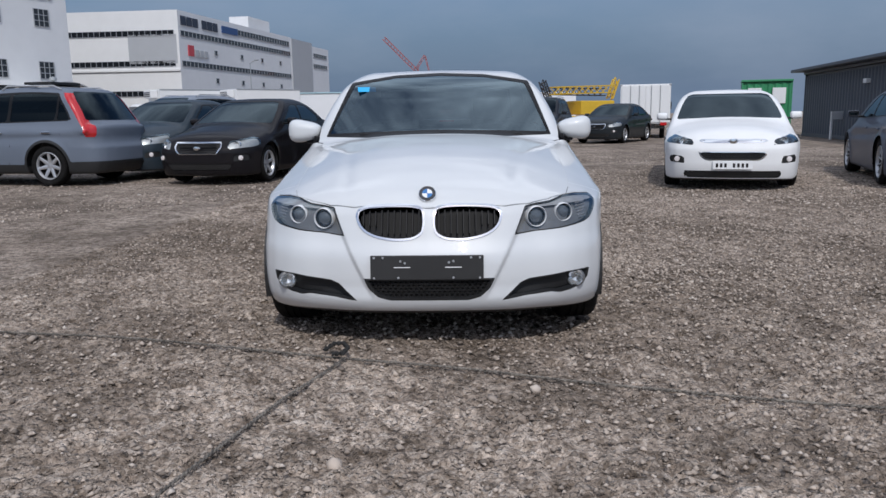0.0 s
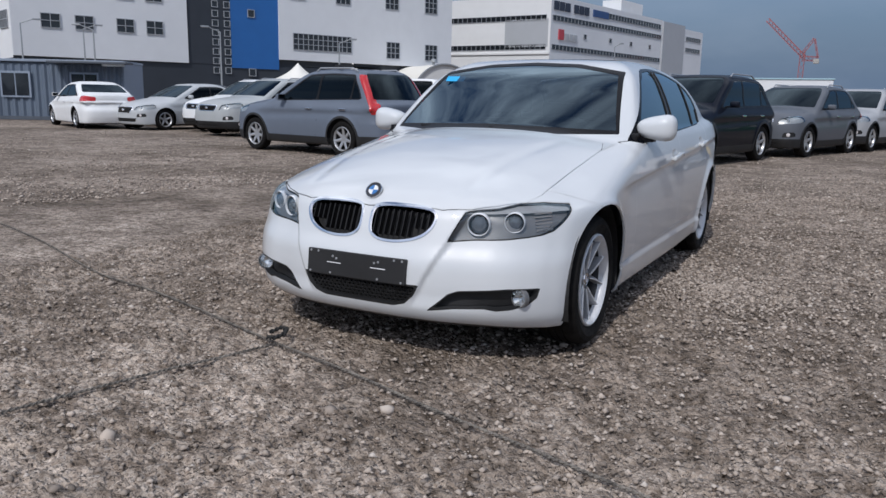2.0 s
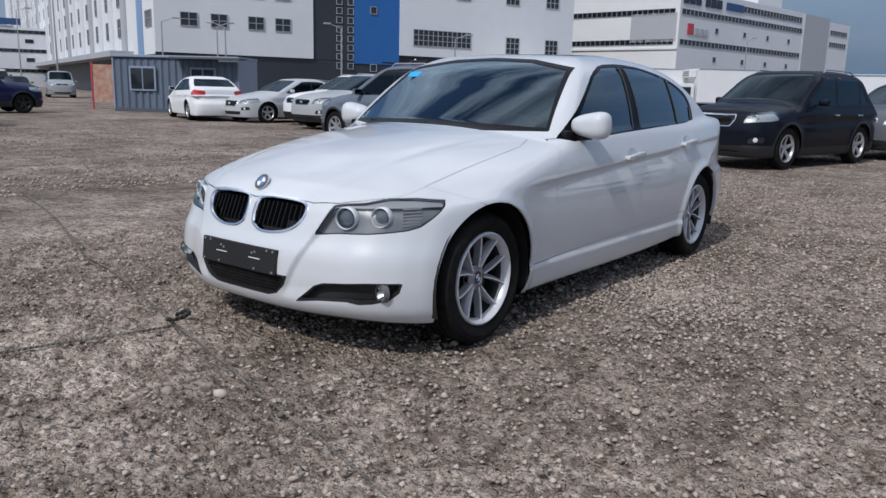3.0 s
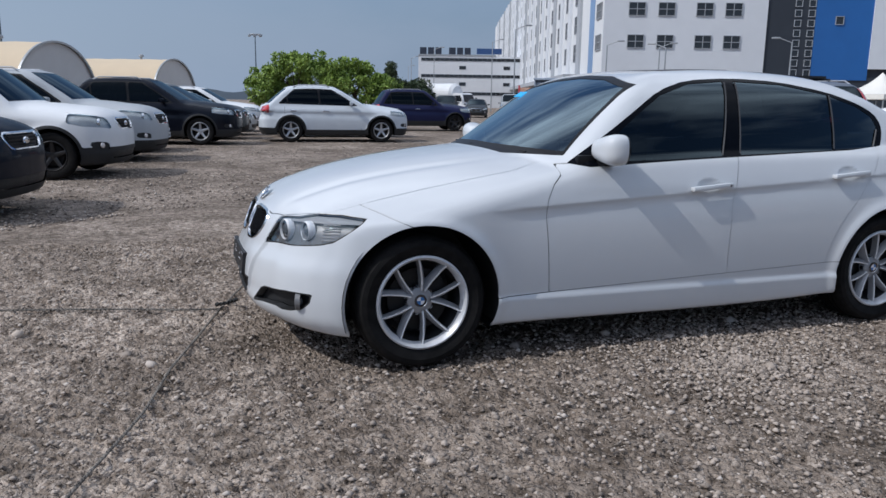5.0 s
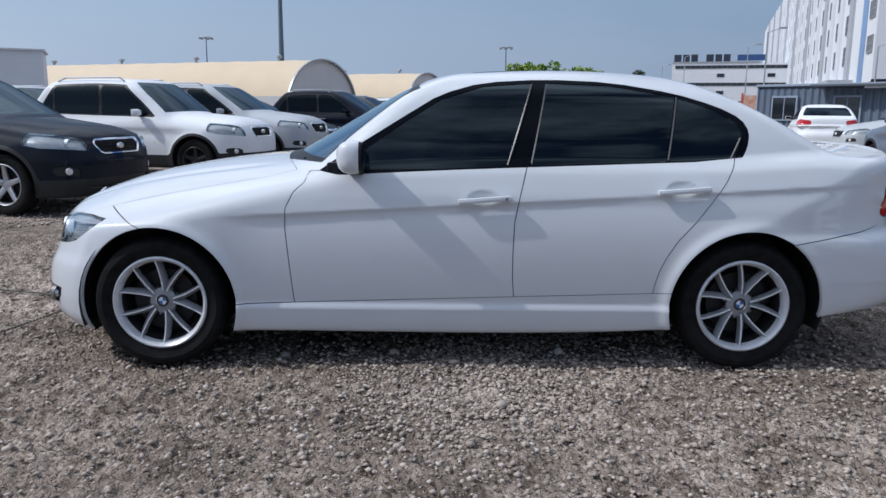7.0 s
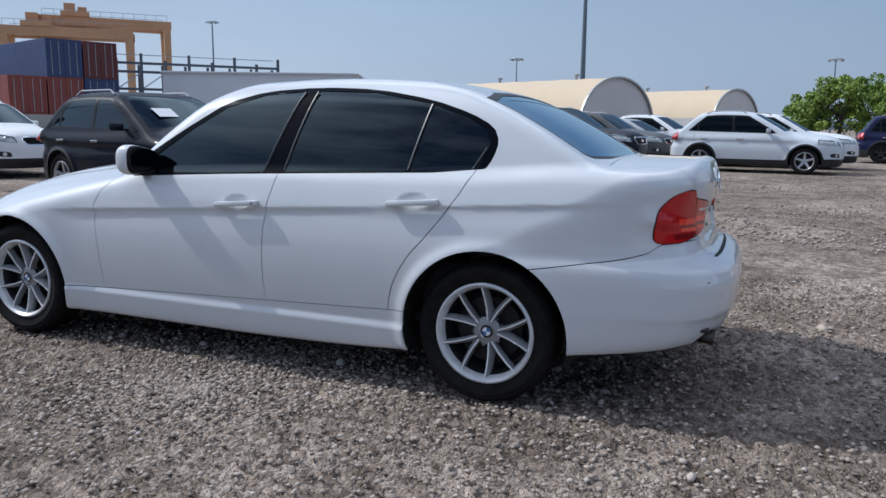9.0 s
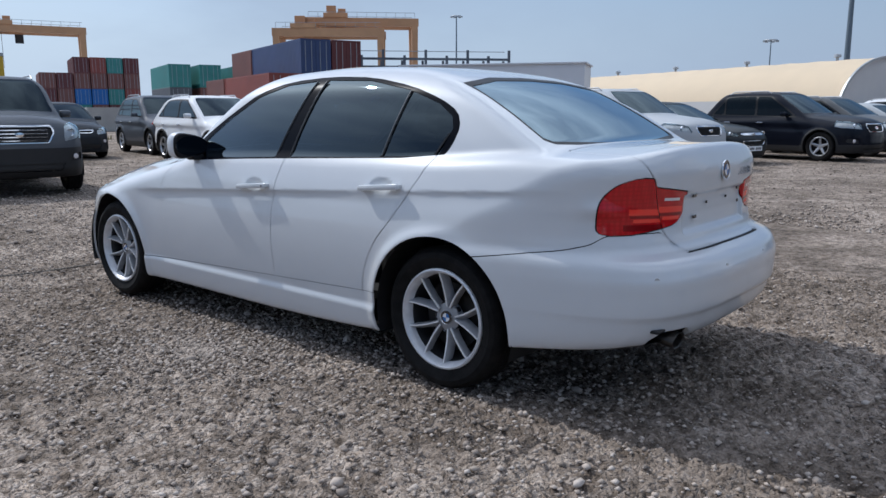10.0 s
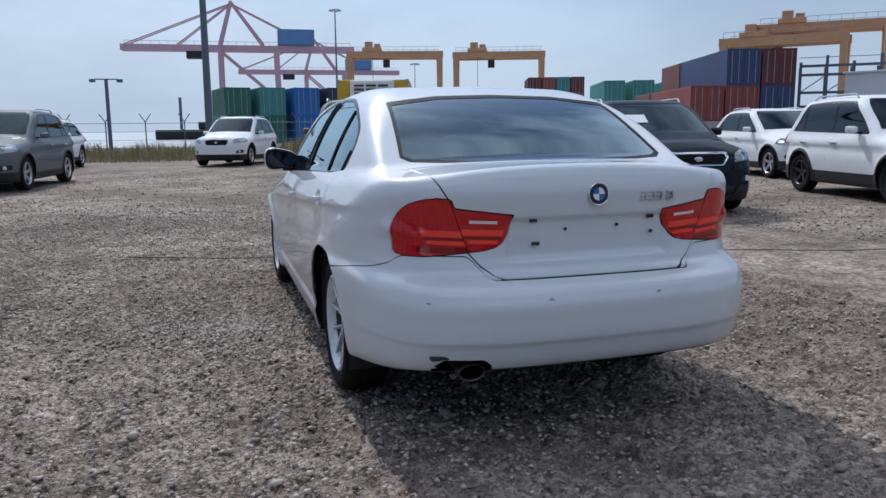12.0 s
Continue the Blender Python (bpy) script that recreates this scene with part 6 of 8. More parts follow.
        for h in (hf, hr):
            bm = lathe(bmesh.new(), [(0.02, Wc - 0.42), (arch + 0.015, Wc - 0.42), (arch + 0.015, Wc - 0.03)], 24, Matrix.Translation((0, h, wr)) @ (Matrix() if sd > 0 else Matrix.Scale(-1, 4, (1, 0, 0))))
            bmesh.ops.delete(bm, geom=[v for v in bm.verts if v.co.z < gc - 0.03], context="VERTS")
            part("wheel_housing", bm, M_GAP, car)
            wheel(car, sd * (Wc - 0.125), h, wr, sd, s["rim"], s["spokes"], M_DARKRIM if s["rimdark"] else M_ALLOY, 0.215, fine=False, hubcap=False)
    if s["plates"]:
        for yy, zz, sg in ((float(f_nose(np.array(0.5))) - 0.012, 0.50 if suv else (0.36 if s["mouth"] else 0.42), -1), (y1 - (0.045 if suv else 0.09), 0.86 if suv else 0.74, 1)):
            pl = part("number_plate", boxes((-0.26, 0.26, yy - 0.01, yy + 0.01, zz - 0.055, zz + 0.055), bevel=0.004), M_PAPER, car)
            for k in (0, 1, 2, 4, 5, 6, 7):
                part("plate_bar", boxes((-0.22 + 0.056 * k, -0.188 + 0.056 * k, yy + sg * 0.010, yy + sg * 0.0125, zz - 0.028, zz + 0.028)), M_BADGEK, pl)
    part("cabin", boxes((-Wc + 0.14, Wc - 0.14, yc + 0.15, min(yb, y1 - 0.3) - 0.1, gc + 0.1, bl - 0.12), (-Wc + 0.2, -0.08, yB - 0.25, yB - 0.08, 0.6, bl + 0.30), (0.08, Wc - 0.2, yB - 0.25, yB - 0.08, 0.6, bl + 0.30), (-Wc + 0.2, Wc - 0.2, yC + 0.0, yC + 0.16, 0.6, bl + 0.22), bevel=0.03), M_SEAT, car)
    return car


def car_pose(ref, corner, h, s, tilt=0.0):
    """The pose that puts one wheel (FL, FR, RL, RR) at ref, with the car heading along h."""
    a = math.atan2(h[0], -h[1])
    m = Matrix.Rotation(a, 4, "Z")
    x = (s["W"] / 2 - 0.06) * (1 if corner[1] == "L" else -1)
    y = (s["wb"] / 2) * (-1 if corner[0] == "F" else 1)
    o = m @ Vector((x, y, 0))
    return Matrix.Translation((ref[0] - o.x, ref[1] - o.y, 0)) @ m


MASTERS = {}
PAINTED = ("body", "mirror_housing", "door_handle")


def park(kind, name, label, color, ref, corner, h, group="parked cars"):
    s = SPECS[kind]
    m = car_pose(ref, corner, h, s)
    if kind in MASTERS:
        car = copy_thing(MASTERS[kind], m)
        car.name = name
    else:
        car = build_car(name, s, label)
        MASTERS[kind] = car
        car.matrix_basis = m
    tagged(car, label, "car", group)
    for o in car.children_recursive:
        o.color = (*color, 1)
    return car


WHITE, BLACK, SILVER = (0.78, 0.79, 0.80), (0.007, 0.009, 0.016), (0.42, 0.44, 0.46)
ROW, ROW2 = (-0.24, -0.97), (0.23, 0.973)
crv = park("crossover", "parked_suv", "steel-blue crossover with roof box rack on the gravel", (0.14, 0.165, 0.21), (-6.9, 7.25), "RL", (-0.985, 0.17))
park("sedan", "parked_sedan", "black sedan with chrome-barred grille parked nose out", (0.012, 0.011, 0.013), (-3.3, 7.75), "FL", (-0.16, -0.987))
park("hatchback", "parked_hatchback", "dark blue-grey hatchback beside the black sedan", (0.030, 0.042, 0.055), (-5.35, 9.0), "FL", (-0.16, -0.987))
park("large_suv", "parked_suv", "grey-blue SUV parked behind the crossover", (0.20, 0.23, 0.28), (-7.4, 13.2), "FL", (-0.5, -0.866))
park("long_sedan", "parked_sedan", "white sedan with black barred grille and front plate", WHITE, (4.95, 5.80), "FL", (-0.27, -0.963))
park("long_sedan", "parked_sedan", "dark grey sedan standing beside the white sedan", (0.11, 0.12, 0.15), (7.15, 8.6), "FL", (0.30, 0.954))
park("sedan", "parked_sedan", "dark sedan parked before the box truck", (0.022, 0.026, 0.030), (6.05, 23.2), "FL", (-0.5, -0.866))
park("large_suv", "parked_suv", "black SUV with silver roof rails at the row's end", BLACK, (-0.62, 9.65), "FL", ROW)
park("compact_suv", "parked_suv", "grey SUV beside the black SUV in the row", (0.115, 0.125, 0.145), (0.81, 14.25), "FL", (-0.3, -0.954))
park("compact_suv", "parked_suv", "silver SUV further along the row", (0.36, 0.37, 0.39), (2.1, 17.9), "FL", (-0.3, -0.954))
park("large_suv", "parked_suv", "dark SUV at the far end of the row", (0.02, 0.022, 0.028), (3.35, 21.8), "FL", (-0.3, -0.954))
park("sedan", "parked_sedan", "white sedan seen from behind near the site office", WHITE, (-20.0, 11.15), "RL", (-0.93, 0.36))
park("hatchback", "parked_hatchback", "dark grey hatchback behind the white sedan", (0.07, 0.075, 0.085), (-19.9, 15.0), "FL", (-0.25, -0.97))
park("sedan", "parked_sedan", "silver sedan parked nose out in the row", (0.47, 0.49, 0.51), (-17.45, 12.4), "FL", (-0.15, -0.99))
park("compact_suv", "parked_suv", "white SUV between silver cars in the row", WHITE, (-15.1, 13.0), "FL", (-0.15, -0.99))
num = park("compact_suv", "parked_suv", "silver SUV with paper note on its windscreen", (0.40, 0.42, 0.43), (-13.1, 11.55), "FL", (-0.18, -0.984))
park("van", "parked_van", "white van behind the row of cars", WHITE, (-17.0, 21.5), "FL", (-0.95, -0.3))
park("compact_suv", "parked_suv", "pearl white SUV seen from its side", (0.62, 0.66, 0.70), (-18.55, 0.75), "RR", (0.10, 0.995))
park("compact_suv", "parked_suv", "white SUV behind the pearl white one", WHITE, (-21.6, 1.4), "RR", (0.10, 0.995))
park("boxy_suv", "parked_suv", "navy blue SUV in the back row", (0.015, 0.018, 0.06), (-27.0, 6.2), "RR", (0.10, 0.995))
for ref, col, kd, lb in (((-53.0, 18.6), (0.03, 0.034, 0.038), "large_suv", "dark SUV in the far row"), ((-54.0, 21.6), (0.05, 0.055, 0.06), "sedan", "dark grey sedan in the far row"), ((-54.5, 25.0), (0.34, 0.36, 0.38), "van", "silver van in the far row"),
                         ((-53.0, 15.6), (0.04, 0.04, 0.05), "sedan", "dark sedan in the far row"), ((-49.0, 28.6), (0.45, 0.03, 0.03), "hatchback", "red hatchback by the site office")):
    park(kd, "far_parked_car", lb, col, ref, "FL", (0.92, -0.39))
park("boxy_suv", "parked_suv", "white boxy SUV with black lower trim and dark rims", WHITE, (-8.55, -4.2), "FR", ROW2)
park("large_suv", "parked_suv", "silver SUV next to the white boxy one", (0.45, 0.47, 0.49), (-11.75, -3.75), "FR", ROW2)
park("long_sedan", "parked_sedan", "dark sedan in the row of SUVs", (0.03, 0.034, 0.036), (-14.4, -3.75), "FR", ROW2)
park("large_suv", "parked_suv", "black SUV with chrome window trim", BLACK, (-17.25, -1.8), "FR", ROW2)
park("compact_suv", "parked_suv", "dark grey SUV in the long row", (0.10, 0.105, 0.11), (-20.1, -1.3), "FR", ROW2)
park("sedan", "parked_sedan", "silver sedan in the long row", (0.40, 0.42, 0.44), (-22.9, -0.8), "FR", ROW2)
park("compact_suv", "parked_suv", "white SUV at the long row's end", WHITE, (-25.7, -0.2), "FR", ROW2)
blk = park("compact_suv", "parked_suv", "black SUV with paper on its windscreen", (0.009, 0.012, 0.020), (-4.25, -5.0), "FR", ROW2)
park("compact_suv", "parked_suv", "white SUV with black lower trim in the second row", WHITE, (-7.2, -12.6), "FR", (0.12, 0.993))
park("large_suv", "parked_suv", "slate grey SUV in the second row", (0.085, 0.095, 0.115), (-8.3, -17.3), "FR", (0.2, 0.98))
park("sedan", "parked_sedan", "white sedan at the back of the second row", WHITE, (-11.3, -23.0), "FR", (0.2, 0.98))
park("compact_suv", "parked_suv", "white SUV behind the boxy one", WHITE, (-11.2, -10.0), "FR", ROW2)
park("large_suv", "parked_suv", "pale silver SUV in the second row", (0.5, 0.52, 0.54), (-14.4, -9.3), "FR", ROW2)
rex = park("ladder_suv", "parked_suv", "grey off-roader with chrome grille and black lower body", (0.10, 0.11, 0.125), (-0.56, -9.25), "FR", (0.21, 0.978))
park("hatchback", "parked_hatchback", "dark hatchback behind the off-roader", (0.028, 0.031, 0.036), (-5.35, -17.75), "FR", (0.2, 0.98))
park("sedan", "parked_sedan", "white car by the containers", WHITE, (-9.2, -27.0), "FR", (0.2, 0.98))
park("large_suv", "parked_suv", "white SUV standing alone before the fence", WHITE, (-0.35, -23.0), "FL", (0.36, 0.933))
park("large_suv", "parked_suv", "grey SUV near the grass edge", (0.13, 0.15, 0.165), (4.85, -13.3), "FL", (0.14, 0.99))
park("compact_suv", "parked_suv", "white SUV behind the grey one", WHITE, (5.7, -22.5), "FL", (0.14, 0.99))


def windscreen_note(car, kind, u, w, h):
    s = SPECS[kind]
    k = (s["yt"] - s["yc"]) / (s["H"] - 0.04 - s["cowl"])
    z = s["cowl"] + 0.22
    y = s["yc"] + k * (z - s["cowl"]) + 0.22 * u * u + 0.02
    bm = boxes((-w, w, -0.002, 0.002, -h, h), m=Matrix.Translation((u, y - 0.05, z)) @ Matrix.Rotation(-math.atan(k), 4, "X"))
    part("windscreen_note", bm, M_PAPER, car, "white paper note on the glass")


windscreen_note(blk, "compact_suv", -0.32, 0.16, 0.12)
windscreen_note(rex, "ladder_suv", -0.33, 0.16, 0.07)
# roof rack on the crossover
rk = new("roof_rack")
rk.parent = crv
for yy in (0.0, 0.9):
    part("rack_bar", boxes((-0.62, 0.62, yy, yy + 0.06, 1.70, 1.73), bevel=0.01), M_PLASTIC, rk)
part("ski_holder", boxes((-0.45, 0.35, 0.55, 1.10, 1.728, 1.765), bevel=0.04), M_PLASTIC, rk)
park("hatchback", "parked_hatchback", "bright red hatchback beside the silver van", (0.42, 0.02, 0.025), (-46.0, 24.3), "FL", (0.75, -0.66))

# ---- buildings ----
M_WALL = mat("white_panel_wall", (0.70, 0.72, 0.75), 0.55, noise_amt=0.06, noise_scale=0.8)
M_WALL2 = mat("white_side_wall", (0.76, 0.77, 0.78), 0.6, noise_amt=0.06, noise_scale=0.7)
M_WALLG = mat("light_grey_wall", (0.42, 0.44, 0.47), 0.6, noise_amt=0.08, noise_scale=0.6)
M_WALLD = mat("dark_grey_wall", (0.035, 0.042, 0.055), 0.5, noise_amt=0.2, noise_scale=0.8)
M_WALLB = mat("blue_wall", (0.022, 0.13, 0.40), 0.5, noise_amt=0.12, noise_scale=0.7)
M_WALLLB = mat("pale_blue_strip", (0.22, 0.34, 0.55), 0.5, noise_amt=0.1, noise_scale=0.8)
M_WIN = mat("window_glass", (0.018, 0.022, 0.028), 0.08, spec=0.7, noise_amt=0.3, noise_scale=0.5)
M_FRAME = mat("window_frame", (0.36, 0.38, 0.41), 0.5, noise_amt=0.1, noise_scale=5)
M_SIGN = mat("dark_sign", (0.025, 0.035, 0.06), 0.5, noise_amt=0.1)
M_SIGNB = mat("blue_sign", (0.03, 0.08, 0.22), 0.5, noise_amt=0.1)
M_SIGNR = mat("red_sign", (0.50, 0.06, 0.08), 0.5, noise_amt=0.1)
M_TENT = mat("beige_membrane", (0.66, 0.53, 0.37), 0.75, noise_amt=0.08, noise_scale=0.4)
M_TENTW = mat("white_canvas", (0.80, 0.78, 0.72), 0.8, noise_amt=0.06, noise_scale=1.0)
M_TENTG = mat("grey_end_wall", (0.60, 0.60, 0.60), 0.7, noise_amt=0.1, noise_scale=0.5)
M_TENTB = mat("blue_fence_sheet", (0.035, 0.075, 0.16), 0.6, noise_amt=0.2, noise_scale=0.6)
M_STEEL = mat("galvanised_steel", (0.42, 0.44, 0.46), 0.45, metal=0.6, noise_amt=0.15, noise_scale=4)
M_POLE = mat("grey_pole_paint", (0.11, 0.15, 0.19), 0.5, noise_amt=0.15, noise_scale=3)
M_CONC = mat("concrete", (0.40, 0.39, 0.37), 0.85, noise_amt=0.2, noise_scale=1.2, bump=0.2, bump_scale=12)


def quad_wall(parent, name, o, d, s0, s1, z0, z1, material, thick=0.6, proud=0.0, label=""):
    """A wall slab along direction d from o, its face turned to the right of d."""
    a = math.atan2(d[1], d[0])
    m = Matrix.Translation((o[0], o[1], 0)) @ Matrix.Rotation(a, 4, "Z")
    return part(name, boxes((s0, s1, -proud, thick, z0, z1), m=m), material, parent, label)


WIN_MESHES = {}


def facade_window(parent, o, d, s, z, w, h, nx, nz, proud=0.0):
    """A window with a dark pane and a frame of nx by nz lights."""
    a = math.atan2(d[1], d[0])
    win = new("window")
    win.parent = parent
    win.matrix_basis = Matrix.Translation((o[0], o[1], 0)) @ Matrix.Rotation(a, 4, "Z") @ Matrix.Translation((s, -proud, z))
    k = (w, h, nx, nz)
    if k not in WIN_MESHES:
        pn = part("pane", boxes((-w / 2, w / 2, -0.03, 0.05, -h / 2, h / 2)), M_WIN, win)
        bm = bmesh.new()
        t = 0.06
        for i in range(nx + 1):
            x = -w / 2 + w * i / nx
            box(bm, x - t / 2, x + t / 2, -0.09, -0.01, -h / 2 - t / 2, h / 2 + t / 2)
        for i in range(nz + 1):
            z_ = -h / 2 + h * i / nz
            box(bm, -w / 2, w / 2, -0.085, -0.012, z_ - t / 2, z_ + t / 2)
        fr = part("frame", bm, M_FRAME, win)
        WIN_MESHES[k] = (pn.data, fr.data)
    else:
        for nm, me in zip(("pane", "frame"), WIN_MESHES[k]):
            ob = new(nm, me)
            ob.parent = win
    return win


def sign_bars(parent, o, d, s0, z0, z1, widths, gap, material, proud, name="sign_letter"):
    a = math.atan2(d[1], d[0])
    m = Matrix.Translation((o[0], o[1], 0)) @ Matrix.Rotation(a, 4, "Z")
    s = s0
    for w in widths:
        part(name, boxes((s, s + w, -proud - 0.15, -proud + 0.02, z0, z1), m=m), material, parent)
        s += w + gap


def warehouse():
    """The long white building with dark base, blue and dark grey bays."""
    b = root("warehouse_building", Matrix(), "large white warehouse with blue and dark grey bays", "building")
    u = Vector((0.378, 0.926)).normalized()
    o = (-66.1 + 1.9 * u.x, 36.9 + 1.9 * u.y)
    v = (-u.y, u.x)
    H = 27.0
    part("core", boxes((0.3, 50.6, 0.4, 140, 0, H - 0.4), m=Matrix.Translation((o[0], o[1], 0)) @ Matrix.Rotation(math.atan2(u.y, u.x), 4, "Z")), M_WALLD, b)
    quad_wall(b, "white_bay", o, u, 0, 15.9, 4.2, H, M_WALL, 0.4, 0.25)
    quad_wall(b, "base_wall", o, u, 0, 50.7, 0, 4.2, M_WALLD, 0.4, 0.0)
    quad_wall(b, "dark_bay", o, u, 15.9, 20.6, 4.2, H, M_WALLD, 0.4, 0.05)
    quad_wall(b, "blue_bay", o, u, 20.6, 26.1, 3.9, H, M_WALLB, 0.4, 0.12)
    quad_wall(b, "white_bay", o, u, 26.1, 50.7, 5.0, H, M_WALL, 0.4, 0.25)
    for k in range(6):
        for s in (3.2, 6.1, 9.8, 12.6):
            facade_window(b, o, u, s, 7.4 + 3.1 * k, 1.6, 1.25, 2, 2, 0.27)
    for zz in np.arange(3.6, 26, 0.95):
        for s in (18.9, 20.2):
            facade_window(b, o, u, s, float(zz), 0.62, 0.62, 1, 1, 0.07 if s < 20 else 0.07)
    for zz in (3.5, 9.6, 15.6, 21.5):
        facade_window(b, o, u, 22.9, zz, 0.75, 0.75, 1, 1, 0.14)
    facade_window(b, o, u, 31.6, 7.05, 7.6, 1.75, 12, 3, 0.27)
    for s in (41.4, 47.3):
        facade_window(b, o, u, s, 6.75, 1.9, 1.9, 3, 3, 0.27)
    for zz in (12.5, 20.5):
        for s in (28.4, 34.3, 41.2, 47.2):
            facade_window(b, o, u, s, zz, 1.9, 1.9, 3, 3, 0.27)
    sign_bars(b, o, u, 41.5, 14.6, 16.9, (1.2, 0.45, 1.0, 1.1, 1.2, 0.45), 0.35, M_SIGN, 0.27)
    part("sign_emblem", boxes((38.6, 40.4, -0.42, -0.25, 14.5, 16.6), m=Matrix.Translation((o[0], o[1], 0)) @ Matrix.Rotation(math.atan2(u.y, u.x), 4, "Z")), M_WALLG, b)
    # the side that runs away from the lot: fins and bands
    v = (-0.9397, 0.342)
    d = (-v[0], -v[1])
    far = (o[0] + v[0] * 200, o[1] + v[1] * 200)
    quad_wall(b, "side_wall", far, d, 0, 200, 4.0, H, M_WALL2, 0.4, 0.02)
    quad_wall(b, "side_base", far, d, 0, 200, 0, 4.0, M_WALLD, 0.4, 0.0)
    quad_wall(b, "canopy", far, d, 0, 190, 3.9, 4.5, M_WALLG, 0.4, 2.4)
    quad_wall(b, "blue_strip", far, d, 192.6, 195.2, 4.0, H, M_WALLLB, 0.4, 0.10)
    for k in range(7):
        facade_window(b, far, d, 198.0, 7.4 + 3.1 * k, 2.6, 1.5, 5, 2, 0.05)
    for i in range(23):
        s = 186 - i * 7.6
        quad_wall(b, "fin", far, d, s - 1.1, s + 1.1, 4.6, H, M_WALL if i % 3 else M_WALLG, 0.1, 0.28)
        for k in range(6):
            facade_window(b, far, d, s - 2.9, 7.2 + 3.3 * k, 1.9, 2.0, 2, 2, 0.05)


def depot():
    """White depot with ribbon windows on two sides and a grey stair tower."""
    b = root("depot_building", Matrix(), "white depot with ribbon windows and grey stair tower", "building")
    C = (-45.0, 118.4)
    l = Vector((-64.0 - C[0], 120.0 - C[1])).normalized()
    r = Vector((-37.2 - C[0], 164.3 - C[1])).normalized()
    lo = (C[0] + l.x * 34, C[1] + l.y * 34)
    ld = (-l.x, -l.y)
    H = 18.1
    quad_wall(b, "side_wall", lo, ld, 0, 34, 0, H, M_WALL2, 0.5)
    quad_wall(b, "front_wall", C, r, 0, 46, 0, H, M_WALL, 0.5)
    quad_wall(b, "stair_tower", C, r, 46, 58, 0, H - 0.2, M_WALLG, 8, 0.3)
    quad_wall(b, "end_block", C, r, 58, 70, 0, H - 0.8, M_WALL, 8, 0.0)
    bm = bmesh.new()
    vs = [bm.verts.new((p[0], p[1], H - 0.5)) for p in (lo, C, (C[0] + r.x * 46, C[1] + r.y * 46), (C[0] + r.x * 46 + l.x * 34, C[1] + r.y * 46 + l.y * 34))]
    bm.faces.new(vs)
    part("roof", bm, M_WALLG, b)
    quad_wall(b, "grey_panel", lo, ld, 25.5, 33.6, 9.9, 14.4, M_WALLG, 0.1, 0.06)
    quad_wall(b, "roof_block", C, r, 30, 40, H - 0.5, H + 2.6, M_WALL2, 6, -2.0)
    for z in (14.6, 9.9, 5.2):
        facade_window(b, lo, ld, 17, z, 32.5, 0.85, 34, 1, 0.03)
        facade_window(b, C, r, 23, z, 45, 0.85, 36, 1, 0.03)
    facade_window(b, C, r, 31, 16.6, 28, 1.0, 22, 1, 0.03)
    for z in (12.3, 7.6):
        for s in (12, 22, 31, 40):
            facade_window(b, C, r, s, z, 1.0, 0.8, 1, 1, 0.03)
    for z in (15.3, 12.9, 6.5):
        facade_window(b, C, r, 64, z, 9, 0.9, 8, 1, 0.03)
    sign_bars(b, C, r, 0.8, 15.9, 17.3, (1.5, 1.5, 1.5), 0.4, M_SIGN, 0.03)
    sign_bars(b, C, r, 7.6, 15.9, 17.3, (1.5, 1.5, 1.5), 0.4, M_SIGN, 0.03)
    sign_bars(b, C, r, 14.6, 16.0, 17.2, (6.0,), 0.4, M_SIGNB, 0.03)
    sign_bars(b, C, r, 2.6, 11.2, 12.9, (1.7,), 0.3, M_SIGNR, 0.03)
    sign_bars(b, C, r, 4.7, 11.2, 12.3, (1.2, 1.2, 1.2), 0.3, M_WALLG, 0.06)
    quad_wall(b, "ledge", lo, ld, 0, 34, 8.7, 9.0, M_WALL2, 0.1, 0.25)


def far_depot():
    b = root("far_depot_building", Matrix.Translation((1.72, -0.2, 0.48)) @ Matrix.Scale(0.6, 4), "distant white depot with dark window bands", "building")
    o, d = (-268.0, 82.0), Vector((0.34, 0.94)).normalized()
    quad_wall(b, "wall", o, d, 0, 70, -0.9, 17.5, M_WALL, 20)
    for z in (16.2, 10.4, 4.2):
        facade_window(b, o, d, 35, z, 68, 1.1, 40, 1, 0.03)
    for z in (13.4, 7.6):
        for s in (16, 32, 48, 60):
            facade_window(b, o, d, s, z, 2.4, 1.2, 1, 1, 0.03)
    part("roof_sign_frame", boxes((0, 28, -0.2, 0.2, 17.5, 18.0), m=Matrix.Translation((*o, 0)) @ Matrix.Rotation(math.atan2(d.y, d.x), 4, "Z")), M_STEEL, b)
    sign_bars(b, o, d, 0.5, 18.0, 20.4, (2.4, 2.2, 2.2), 0.5, M_SIGN, 0.0)
    sign_bars(b, o, d, 11.0, 18.0, 20.4, (2.4, 2.2, 2.2), 0.5, M_SIGN, 0.0)
    sign_bars(b, o, d, 21.0, 18.2, 20.2, (9.0,), 0.4, M_SIGNB, 0.0)


